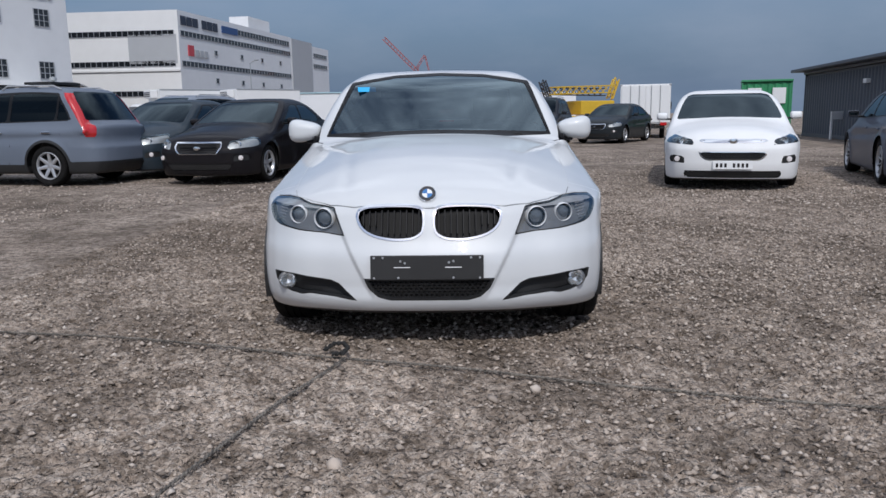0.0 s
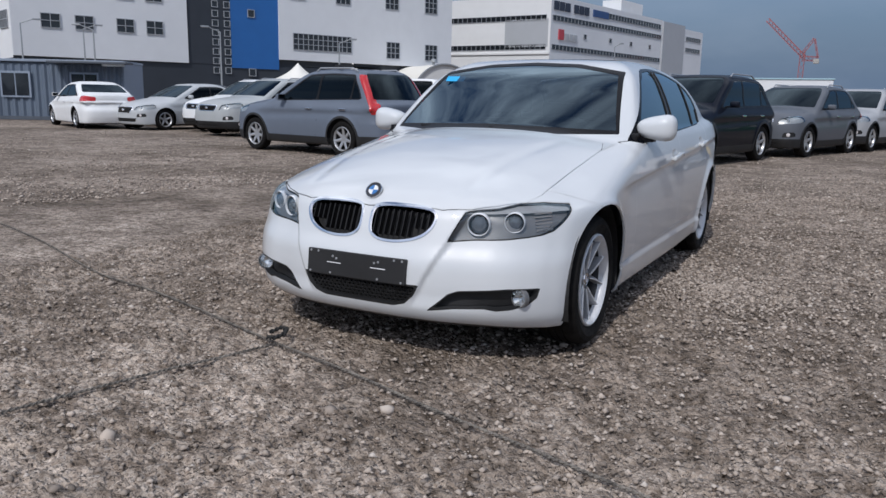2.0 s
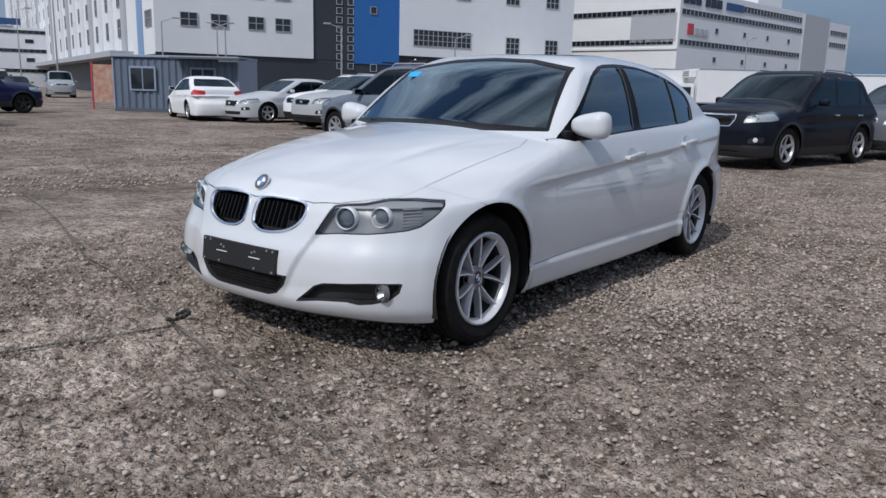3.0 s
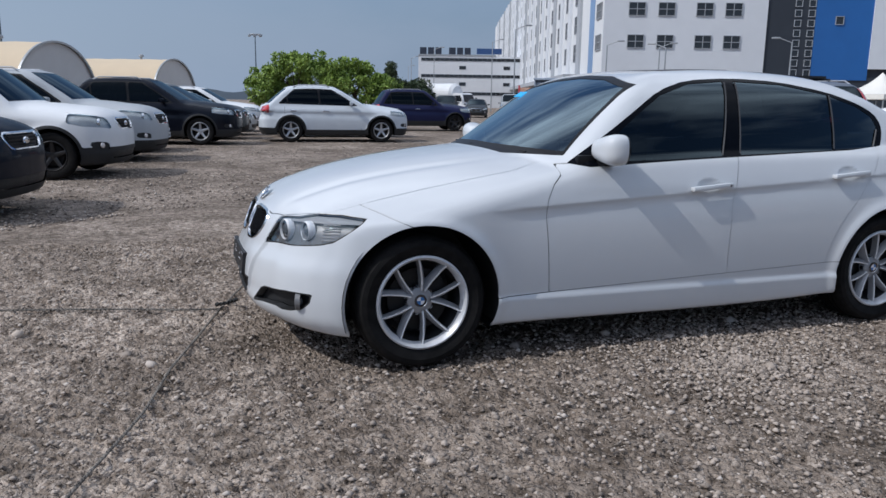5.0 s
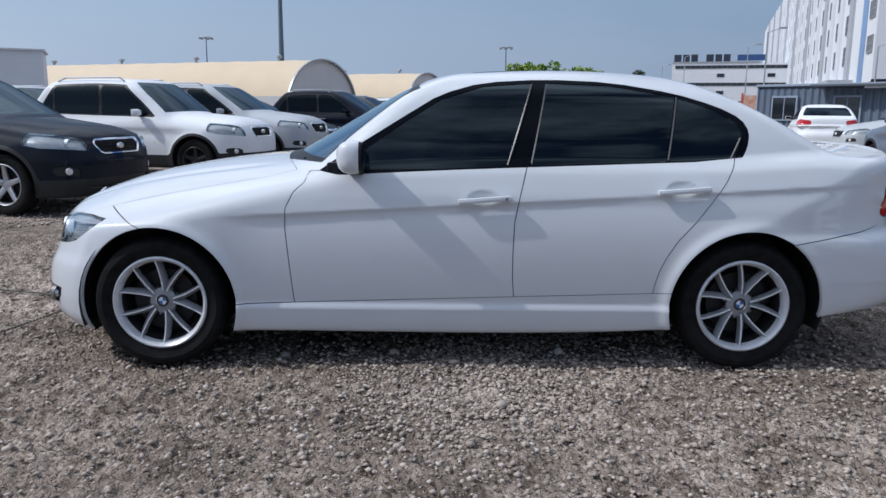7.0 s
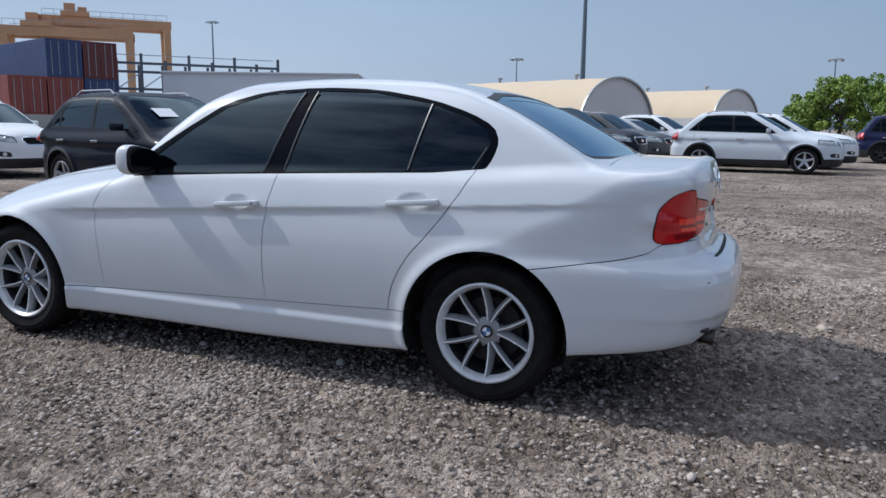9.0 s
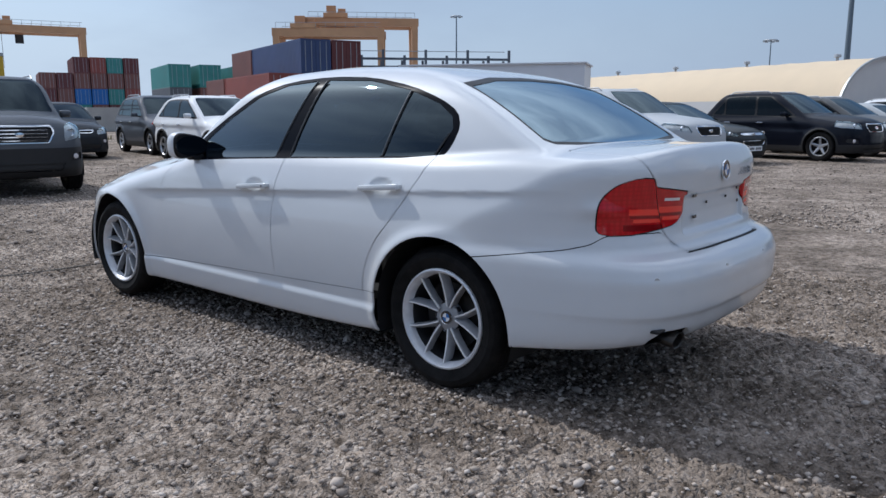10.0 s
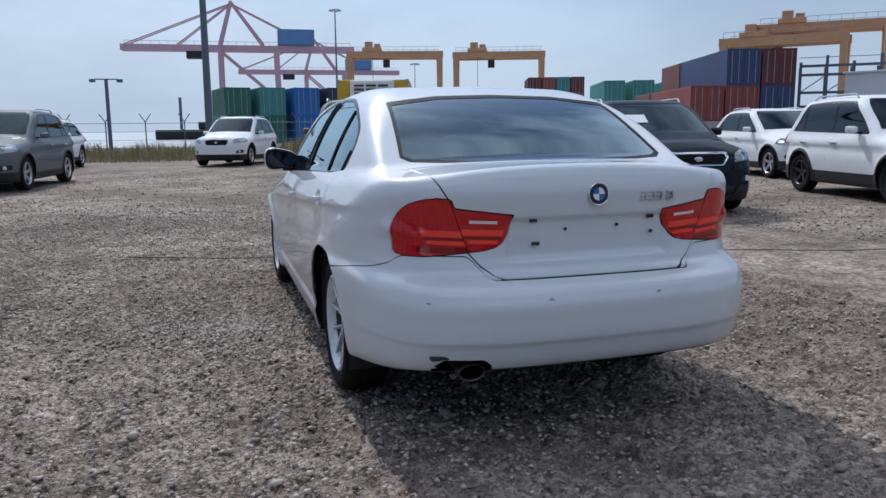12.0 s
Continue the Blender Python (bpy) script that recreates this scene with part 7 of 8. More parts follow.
def vault_tent(name, end, axis, length, width, height, label, roof, wall, skirt=True):
    """An arched storage tent: end is the middle of the near gable's foot, axis runs away from it."""
    a = Vector(axis).normalized()
    t = root(name, Matrix.Translation((end[0], end[1], 0)) @ Matrix.Rotation(math.atan2(a.y, a.x), 4, "Z"), label, "tent")
    n = 28
    arc = [(width / 2 * math.cos(math.pi * k / n), height * math.sin(math.pi * k / n) ** 0.86) for k in range(n + 1)]
    bm = bmesh.new()
    bays = max(4, int(length / 4))
    rings = []
    for i in range(bays + 1):
        x = length * i / bays
        rings.append([bm.verts.new((x, p, q)) for p, q in arc])
        if i < bays:
            rings.append([bm.verts.new((x + length / bays * 0.5, p * 0.993, q * 0.990)) for p, q in arc])
    for r0, r1 in zip(rings, rings[1:]):
        for k in range(n):
            bm.faces.new((r0[k], r0[k + 1], r1[k + 1], r1[k]))
    shade(part("membrane", bm, roof, t), 0.7)
    for x in (0.25, length - 0.25):
        bm = bmesh.new()
        vs = [bm.verts.new((x, p * 0.985, q * 0.985)) for p, q in arc]
        r = bmesh.ops.extrude_face_region(bm, geom=[bm.faces.new(vs)])
        bmesh.ops.translate(bm, vec=(0.1, 0, 0), verts=[g for g in r["geom"] if isinstance(g, bmesh.types.BMVert)])
        bmesh.ops.recalc_face_normals(bm, faces=bm.faces)
        part("end_wall", bm, wall, t)
    bm = bmesh.new()
    hoop = [[bm.verts.new((x, p * k, q * k + 0.01)) for x, k in ((-0.06, 0.985), (-0.06, 1.015), (0.16, 1.015), (0.16, 0.985))] for p, q in arc]
    for h0, h1 in zip(hoop, hoop[1:]):
        for k in range(4):
            bm.faces.new((h0[k], h0[(k + 1) % 4], h1[(k + 1) % 4], h1[k]))
    bmesh.ops.recalc_face_normals(bm, faces=bm.faces)
    part("gable_hoop", bm, M_STEEL, t)
    if skirt:
        for s in (1, -1):
            part("side_skirt", boxes((0, length, s * width / 2 - 0.15, s * width / 2 + 0.15, 0.73, 2.46)), M_TENTG, t)
        part("base_sheet", boxes((-0.5, -0.3, -width / 2, width / 2, 0.0, 1.75)), M_TENTB, t)
    for i in range(5):
        x = length * (0.1 + 0.2 * i)
        v = new("roof_vent")
        v.parent = t
        part("vent_neck", lathe(bmesh.new(), [(0.16, 0), (0.16, 0.7)], 10, Matrix.Translation((x, 0, height - 0.1)) @ Matrix.Rotation(radians(-90), 4, "Y")), M_STEEL, v)
        part("vent_hood", lathe(bmesh.new(), [(0.0005, 0.75), (0.36, 0.62), (0.40, 0.35), (0.2, 0.3)], 12, Matrix.Translation((x, 0, height)) @ Matrix.Rotation(radians(-90), 4, "Y")), M_STEEL, v)
    return t


def pagoda(name, c, w, h):
    """A white peaked canopy on four posts."""
    t = root(name, Matrix.Translation((c[0], c[1], 0)), "white peaked canopy tent", "tent", "peaked canopies")
    bm = bmesh.new()
    n, k = 10, 16
    rows = []
    for i in range(n + 1):
        f = i / n
        z = 2.3 + (h - 2.3) * (1 - f) ** 2.0
        ring = []
        for j in range(k):
            a = 2 * math.pi * j / k
            q = 1 / max(abs(math.cos(a)), abs(math.sin(a)))
            rr = f * w / 2 * (1 + (q - 1) * f)
            ring.append(bm.verts.new((rr * math.cos(a) + 0.001 * math.cos(a), rr * math.sin(a) + 0.001 * math.sin(a), z)))
        rows.append(ring)
    rows.append([bm.verts.new((v.co.x, v.co.y, 1.9)) for v in rows[-1]])
    for a, b in zip(rows, rows[1:]):
        for j in range(k):
            bm.faces.new((a[j], a[(j + 1) % k], b[(j + 1) % k], b[j]))
    shade(part("canopy", bm, M_TENTW, t), 0.7)
    for x in (-1, 1):
        for y in (-1, 1):
            part("post", beam(bmesh.new(), (x * w * 0.48, y * w * 0.48, 0), (x * w * 0.48, y * w * 0.48, 2.2), 0.08), M_STEEL, t)


def low_block(name, x0, x1, y0, y1, h, rot, label, wall, roof):
    b = root(name, Matrix.Translation(((x0 + x1) / 2, (y0 + y1) / 2, 0)) @ Matrix.Rotation(radians(rot), 4, "Z"), label, "building")
    w, d = (x1 - x0) / 2, (y1 - y0) / 2
    part("wall", boxes((-w, w, -d, d, 0, h), bevel=0.03), wall, b)
    part("roof", boxes((-w - 0.15, w + 0.15, -d - 0.15, d + 0.15, h, h + 0.14), bevel=0.03), roof, b)
    return b


warehouse()
depot()
far_depot()
vault_tent("storage_tent", (-88.4, -13.4), (-0.42, -0.91), 64, 15.1, 6.8, "long beige arched storage tent with grey gable", M_TENT, M_TENTG)
vault_tent("storage_tent", (-120.4, -1.4), (-0.42, -0.91), 52, 15.1, 6.8, "second beige arched storage tent further off", M_TENT, M_TENTG)
vault_tent("storage_tent", (-40.8, 74.4), (-0.8, 0.6), 34, 8.4, 5.0, "cream arched tent before the warehouse", M_TENTW, M_TENTG, False)
pagoda("canopy_tent", (-44.5, 52.5), 6.0, 4.1)
pagoda("canopy_tent", (-41.5, 57.0), 6.0, 4.3)
gw = low_block("storage_block", -56.8, -41.8, -37.6, -32.6, 4.9, 114, "pale grey flat-roofed storage block", M_WALL, M_WALL)
low_block("roof_building", -22, -2, 98, 108, 4.2, 4, "low shed with pale blue roof", M_WALL, mat("light_blue_roof", (0.36, 0.55, 0.62), 0.5, noise_amt=0.08))
low_block("white_office", 8, 18, 120, 130, 4.4, 0, "small white office block", M_WALL, M_WALL2)

# ---- trucks, containers, cranes and the edge of the lot ----
# orange with distance haze mixed in: saturation lowered in the base colour
M_ORANGE = mat("orange_crane_paint", (0.54, 0.29, 0.145), 0.55, noise_amt=0.2, noise_scale=0.6)
# quay crane red and blue, paled in the base colour for distance haze
M_PINK = mat("hazed_red_paint", (0.52, 0.32, 0.37), 0.6, noise_amt=0.15, noise_scale=0.4)
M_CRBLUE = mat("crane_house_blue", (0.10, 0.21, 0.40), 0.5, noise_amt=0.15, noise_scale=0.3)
M_REDCR = mat("red_lattice", (0.34, 0.12, 0.13), 0.55, noise_amt=0.15, noise_scale=1)
M_YELLOW = mat("yellow_paint", (0.62, 0.40, 0.03), 0.45, noise_amt=0.15, noise_scale=2)
M_CREAM = mat("cream_paint", (0.70, 0.60, 0.30), 0.45, noise_amt=0.1, noise_scale=2)
M_TRWHITE = mat("white_truck_panel", (0.76, 0.77, 0.78), 0.45, noise_amt=0.07, noise_scale=1.5)
M_GRASS = mat("dry_grass", (0.20, 0.19, 0.08), 0.8, noise_amt=0.4, noise_scale=3, col2=(0.30, 0.25, 0.15))
M_LEAF = mat("tree_leaf", (0.27, 0.37, 0.06), 0.6, noise_amt=0.5, noise_scale=1.2, col2=(0.13, 0.21, 0.04))
M_LEAFD = mat("dark_tree_leaf", (0.045, 0.075, 0.026), 0.6, noise_amt=0.5, noise_scale=1.2)
M_BARK = mat("bark", (0.08, 0.06, 0.045), 0.9, noise_amt=0.4, noise_scale=6, bump=0.5, bump_scale=20)
M_OFFICE = mat("blue_grey_steel", (0.13, 0.165, 0.22), 0.55, noise_amt=0.15, noise_scale=1.5)
M_OFFICEL = mat("pale_blue_steel", (0.26, 0.31, 0.39), 0.55, noise_amt=0.1, noise_scale=1.5)
M_DKOFF = mat("dark_grey_steel", (0.085, 0.10, 0.125), 0.5, noise_amt=0.15, noise_scale=1.5)
M_GREEN = mat("green_container", (0.04, 0.25, 0.11), 0.5, noise_amt=0.15, noise_scale=1.5)
M_BANNER = mat("orange_banner", (0.42, 0.13, 0.05), 0.7, noise_amt=0.5, noise_scale=4.5, col2=(0.55, 0.45, 0.38))
BOXCOL = {k: mat("container_" + k, c, 0.55, noise_amt=0.25, noise_scale=1.0) for k, c in dict(blue=(0.035, 0.065, 0.17), maroon=(0.13, 0.03, 0.03), brown=(0.20, 0.075, 0.06), red=(0.26, 0.06, 0.045), teal=(0.05, 0.24, 0.22), green=(0.03, 0.13, 0.09), sky=(0.02, 0.14, 0.42), navy=(0.018, 0.026, 0.06), grey=(0.11, 0.11, 0.12)).items()}
BOXMESH = {}


def container(m, color, length=12.2, height=2.9, label="", group="stacked containers", z=0.0):
    """A corrugated shipping container; its doors are at local x = 0, it runs along local -x ... +x."""
    c = root("shipping_container", m @ Matrix.Translation((0, 0, z)), label, "container", group)
    key = (length, height)
    W = 1.22
    if key not in BOXMESH:
        bm = bmesh.new()
        n = int(length / 0.15)
        for s in (1, -1):
            top, bot = [], []
            for i in range(n * 2 + 1):
                x = 0.12 + (length - 0.24) * i / (2 * n)
                y = s * (W - 0.015 - (0.022 if i % 4 in (1, 2) else 0.0))
                top.append(bm.verts.new((x, y, height - 0.1)))
                bot.append(bm.verts.new((x, y, 0.14)))
            for i in range(n * 2):
                bm.faces.new((bot[i], bot[i + 1], top[i + 1], top[i]))
        box(bm, 0.05, length - 0.05, -W + 0.07, W - 0.07, 0.12, height - 0.03)
        bmesh.ops.recalc_face_normals(bm, faces=bm.faces)
        side = bpy.data.meshes.new("panel")
        bm.to_mesh(side)
        bm.free()
        bm = bmesh.new()
        for y in (-W, W - 0.14):
            for x in (0, length - 0.14):
                box(bm, x, x + 0.14, y, y + 0.14, 0, height)
            for z0 in (0, height - 0.12):
                box(bm, 0.14, length - 0.14, y + 0.004, y + 0.12, z0 + 0.002, z0 + 0.118)
        for x in (0.004, length - 0.12):
            for z0 in (0, height - 0.12):
                box(bm, x, x + 0.112, -W + 0.14, W - 0.14, z0 + 0.003, z0 + 0.117)
        fr = bpy.data.meshes.new("corner_frame")
        bm.to_mesh(fr)
        bm.free()
        bm = bmesh.new()
        for y in (-W + 0.16, 0.02):
            box(bm, 0.015, 0.05, y, y + W - 0.18, 0.14, height - 0.14)
        drs = bpy.data.meshes.new("door")
        bm.to_mesh(drs)
        bm.free()
        bm = bmesh.new()
        for y in (-0.85, -0.35, 0.35, 0.85):
            beam(bm, (-0.01, y, 0.15), (-0.01, y, height - 0.15), 0.05, n=6)
        rod = bpy.data.meshes.new("lock_rod")
        bm.to_mesh(rod)
        bm.free()
        BOXMESH[key] = (side, fr, drs, rod)
    for me in BOXMESH[key]:
        ob = new(me.name, me)
        ob.parent = c
        if not me.materials:
            me.materials.append(M_STEEL)
        ob.material_slots[0].link = "OBJECT"
        ob.material_slots[0].material = M_STEEL if me.name.startswith("lock") else BOXCOL[color]
    return c


def along(x, y, d):
    return Matrix.Translation((x, y, 0)) @ Matrix.Rotation(math.atan2(d[1], d[0]), 4, "Z")


# the near stack, on a low concrete base
D, E = Vector((-0.329, -0.944)), Vector((-0.944, 0.329))
N0 = Vector((-34.3, -43.8))
tagged(part("container_plinth", boxes((-2, 30, -4, 14, 0, 1.55), m=along(N0.x, N0.y, D)), M_CONC), "low concrete plinth under the containers", "plinth")
for j, k, col, back in ((0, 0, "red", 0.0), (1, 0, "red", 0.0), (2, 0, "blue", 0.0), (1, 1, "blue", 0.0), (2, 1, "maroon", 0.0), (0, 0, "brown", 12.6), (1, 0, "red", 12.6), (1, 1, "brown", 12.6)):
    p = N0 + E * (2.55 * j) + D * back
    container(along(p.x, p.y, D), col, 12.2 if not back else 6.06, 2.59, label="%s corrugated container in the near stack" % ("weathered " + col), z=1.55 + 2.6 * k)
# green and blue containers by the fence
for i, (col, top) in enumerate((("teal", "green"), ("green", "teal"), ("sky", "sky"), ("navy", "navy"))):
    m = along(-2.4 - i * 3.2, -70.2 + i * 0.15, (0.16, -0.987))
    for k, cc in enumerate((col, top)):
        container(m, cc, 6.06, 2.59, "%s container near the waterfront" % ("bright blue" if cc == "sky" else cc), z=2.6 * k)
# further stacks
for i, (x, y, cols) in enumerate(((-46.2, -77.6, ("grey", "teal")), (-49.3, -76.2, ("brown", "teal")), (-53.0, -73.6, ("brown", "teal")))):
    for k, cc in enumerate(cols):
        container(along(x, y, (-0.35, -0.94)), cc, 12.2, 2.59, "weathered %s container in a far stack" % cc, z=2.6 * k + 1.5)
# the many-coloured stacks beyond them
for i, cols in enumerate((("brown", "maroon", "brown"), ("red", "brown", "maroon"), ("teal", "sky", "brown", "maroon"), ("brown", "sky", "brown", "red"), ("maroon", "teal", "brown", "teal"), ("brown", "red", "brown", "maroon"))):
    for k, cc in enumerate(cols):
        container(along(-53.6 - 2.35 * i, -129.4 + 1.1 * i, (-0.35, -0.94)), cc, 12.2, 2.59, "weathered %s container in a distant stack" % cc, z=2.6 * k)


def yard_crane(base, d, span, height, label):
    """A gantry crane on two pairs of legs with girders, trolley and rails."""
    c = root("gantry_crane", along(base[0], base[1], d), label, "crane", "yard cranes")
    w = 3.4
    for y in (-w, w):
        part("girder", boxes((-0.8, span + 0.8, y - 0.55, y + 0.55, height - 1.6, height), bevel=0.05), M_ORANGE, c)
        for x in (0, span):
            part("leg", beam(bmesh.new(), (x, y, 0.8), (x, y, height - 1.5), 0.95, 1.3), M_ORANGE, c)
        bm = bmesh.new()
        for k in range(int(span / 2) + 1):
            beam(bm, (k * 2.0, y * 1.12, height), (k * 2.0, y * 1.12, height + 1.1), 0.07)
        beam(bm, (0, y * 1.12, height + 1.1), (span, y * 1.12, height + 1.1), 0.08)
        part("handrail", bm, M_STEEL, c)
    for x in (0, span):
        part("sill_beam", boxes((x - 0.6, x + 0.6, -w - 1.6, w + 1.6, 0.7, 1.7), bevel=0.05), M_ORANGE, c)
        part("cross_tie", boxes((x - 0.45, x + 0.45, -w, w, height - 1.4, height - 0.3)), M_ORANGE, c)
        for y in (-w - 1, w + 1):
            part("tyre", lathe(bmesh.new(), [(0.3, -0.3), (0.75, -0.3), (0.8, 0), (0.75, 0.3), (0.3, 0.3)], 16, Matrix.Translation((x, y, 0.8)) @ Matrix.Rotation(radians(90), 4, "Z")), M_TYRE, c)
    tr = new("trolley")
    tr.parent = c
    part("trolley_frame", boxes((span * 0.14, span * 0.14 + 5, -w - 0.8, w + 0.8, height, height + 0.9), (span * 0.14 + 0.6, span * 0.14 + 2.6, -2, 1, height + 0.9, height + 2.6), (span * 0.14 + 3, span * 0.14 + 4.6, -0.5, 2.2, height + 0.9, height + 2.2), bevel=0.06), M_ORANGE, tr)
    part("cab", boxes((span * 0.14 + 5.2, span * 0.14 + 7.0, w - 1.2, w + 0.6, height - 3.6, height - 1.7), bevel=0.08), M_PLASTIC, tr)
    bm = bmesh.new()
    for y in (-1, 1):
        beam(bm, (span * 0.14 + 2.5, y, height), (span * 0.14 + 2.5, y, height * 0.55), 0.06)
    part("hoist_rope", bm, M_PLASTIC, tr)
    return c


yard_crane((-106.8, -126.0), (-0.735, 0.678), 22, 20.6, "orange rubber-tyred gantry crane over containers")
yard_crane((-100.0, -127.5), (-0.55, 0.62), 21, 18.0, "second orange gantry crane behind the first")
yard_crane((-38.4, -200.5), (-0.967, 0.256), 23.5, 21.3, "orange-brown gantry crane in the haze")
yard_crane((-65.5, -193.5), (-0.93, 0.37), 22.5, 21.0, "further orange-brown gantry crane in the haze")


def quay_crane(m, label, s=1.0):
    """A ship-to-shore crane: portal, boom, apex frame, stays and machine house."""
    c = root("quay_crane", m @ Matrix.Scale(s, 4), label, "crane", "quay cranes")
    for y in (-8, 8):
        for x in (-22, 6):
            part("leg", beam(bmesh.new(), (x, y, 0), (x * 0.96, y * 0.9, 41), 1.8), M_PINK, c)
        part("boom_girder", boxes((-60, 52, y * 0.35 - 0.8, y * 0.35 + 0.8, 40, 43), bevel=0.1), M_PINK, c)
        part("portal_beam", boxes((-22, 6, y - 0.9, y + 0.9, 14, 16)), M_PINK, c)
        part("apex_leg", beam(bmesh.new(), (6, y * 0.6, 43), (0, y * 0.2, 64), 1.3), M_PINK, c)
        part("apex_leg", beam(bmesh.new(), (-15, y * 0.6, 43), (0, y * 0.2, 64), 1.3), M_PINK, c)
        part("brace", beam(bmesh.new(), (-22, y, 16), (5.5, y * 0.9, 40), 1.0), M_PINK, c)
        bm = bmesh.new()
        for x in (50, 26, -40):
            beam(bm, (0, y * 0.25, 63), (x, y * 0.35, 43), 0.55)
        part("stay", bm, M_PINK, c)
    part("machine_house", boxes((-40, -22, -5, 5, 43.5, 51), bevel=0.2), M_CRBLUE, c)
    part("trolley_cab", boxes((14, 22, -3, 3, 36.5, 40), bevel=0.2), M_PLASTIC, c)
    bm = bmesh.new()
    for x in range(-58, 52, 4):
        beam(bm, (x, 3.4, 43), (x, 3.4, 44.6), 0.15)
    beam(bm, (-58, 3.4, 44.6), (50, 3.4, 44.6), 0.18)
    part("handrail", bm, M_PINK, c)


quay_crane(along(-18.0, -400.0, (0.996, -0.08)), "red quay crane with blue machine house, haze in its colours")
quay_crane(along(-96.0, -520.0, (0.996, -0.08)) @ Matrix.Translation((20, 0, 0)), "second quay crane far off, haze in its colours", 0.95)


def high_mast(x, y, h, label, base=0.32, lamps=6):
    p = root("high_mast_lamp", Matrix.Translation((x, y, 0)), label, "lamp post", "high masts")
    part("mast", lathe(bmesh.new(), [(base, 0), (base * 0.62, h * 0.6), (base * 0.42, h)], 14, Matrix.Rotation(radians(-90), 4, "Y")), M_POLE, p)
    if lamps:
        part("lamp_ring", lathe(bmesh.new(), [(1.1, -0.1), (1.2, 0), (1.1, 0.1), (1.0, 0)], 16, Matrix.Translation((0, 0, h)) @ Matrix.Rotation(radians(-90), 4, "Y"), close=True), M_STEEL, p)
        for k in range(lamps):
            a = 2 * math.pi * k / lamps
            part("flood_lamp", boxes((-0.32, 0.32, -0.22, 0.22, -0.2, 0.15), bevel=0.05, m=Matrix.Translation((1.15 * math.cos(a), 1.15 * math.sin(a), h - 0.15))), M_STEEL, p)


high_mast(-31.0, -180.0, 29.0, "tall flood-light mast by the quay")
high_mast(-145.0, -117.0, 24.0, "tall flood-light mast behind the yard crane")
high_mast(-110.0, -22.6, 31.5, "thick bare mast behind the tents", 0.45, 0)
high_mast(0.75, -37.3, 22.0, "grey steel mast by the fence", 0.21, 0)
high_mast(-145.0, 13.0, 12.8, "flood-light mast behind the trees", 0.2)
high_mast(-150.0, -45.0, 14.5, "flood-light mast behind the tent", 0.2)
high_mast(-60.0, -215.0, 20.0, "slim mast in the haze", 0.2)


def street_lamp(x, y, h, d, arm=1.0, label="grey street lamp with one arm"):
    p = root("street_lamp", along(x, y, d), label, "street lamp", "street lamps")
    part("post", lathe(bmesh.new(), [(0.09, 0), (0.07, h * 0.5), (0.055, h)], 10, Matrix.Rotation(radians(-90), 4, "Y")), M_STEEL, p)
    part("arm", beam(bmesh.new(), (0, 0, h - 0.03), (arm, 0, h + 0.35), 0.07, n=8), M_STEEL, p)
    part("lamp_head", boxes((arm - 0.1, arm + 0.55, -0.12, 0.12, h + 0.28, h + 0.42), bevel=0.04), M_STEEL, p)


for x, y, h, d in ((-46.5, 44.8, 6.3, (-0.6, -0.8)), (-53.0, 37.5, 6.0, (-0.7, -0.7)), (-60.0, 36.0, 6.6, (0.5, 0.85)), (-57.5, 40.0, 6.4, (0.5, 0.85)), (-38.0, 50.0, 5.6, (0.6, 0.8)), (-64.0, 28.5, 8.0, (0.35, 0.93)), (-92.0, 38.0, 9.0, (0.35, 0.93)), (-110.0, 36.0, 9.0, (0.35, 0.93)), (-135.0, 40.0, 9.0, (0.35, 0.93)), (-170.0, 50.0, 9.0, (0.35, 0.93)), (-31.0, 108.0, 9.0, (0.9, -0.4))):
    street_lamp(x, y, h, d)


def twin_lamp(x, y, h):
    p = root("twin_street_lamp", Matrix.Translation((x, y, 0)), "twin-headed lamp post near the fence", "street lamp")
    part("post", lathe(bmesh.new(), [(0.11, 0), (0.09, h)], 10, Matrix.Rotation(radians(-90), 4, "Y")), M_POLE, p)
    part("arm", boxes((-0.65, 0.65, -0.03, 0.03, h - 0.03, h + 0.03)), M_POLE, p)
    for s in (-1, 1):
        part("lamp_head", boxes((s * 0.52, s * 0.82, -0.12, 0.12, h - 0.16, h + 0.02), bevel=0.04), M_POLE, p)


twin_lamp(5.8, -40.0, 3.95)


def fence():
    f = root("wire_fence", Matrix(), "wire fence with barbed top on steel posts", "fence")
    a, b = Vector((-14.0, -38.2, 0)), Vector((26.0, -42.0, 0))
    n = 20
    d = (b - a).normalized()
    for k in range(n + 1):
        p = a.lerp(b, k / n)
        bm = bmesh.new()
        beam(bm, p, p + Vector((0, 0, 1.75)), 0.07, n=6)
        for s in (-1, 1):
            beam(bm, p + Vector((0, 0, 1.72)), p + Vector((d.x * s * 0.3, d.y * s * 0.3, 2.15)), 0.05, n=6)
        part("post", bm, M_POLE, f)
    for z in (0.3, 0.75, 1.2, 1.65):
        part("rail_wire", beam(bmesh.new(), a + Vector((0, 0, z)), b + Vector((0, 0, z)), 0.035 if z > 1.5 else 0.018, n=6), M_POLE, f)


fence()
bg = root("moored_barge", along(7.0, -118.0, (-1, 0.05)), "dark moored barge with a mast", "barge")
part("hull", boxes((0, 13, -3, 3, 0.0, 1.5), bevel=0.3), M_PLASTIC, bg)
part("mast", beam(bmesh.new(), (3.5, 0, 1.5), (3.5, 0, 6.2), 0.4), M_POLE, bg)
part("deck_house", boxes((6, 10, -2, 2, 1.5, 2.6), bevel=0.1), M_PLASTIC, bg)


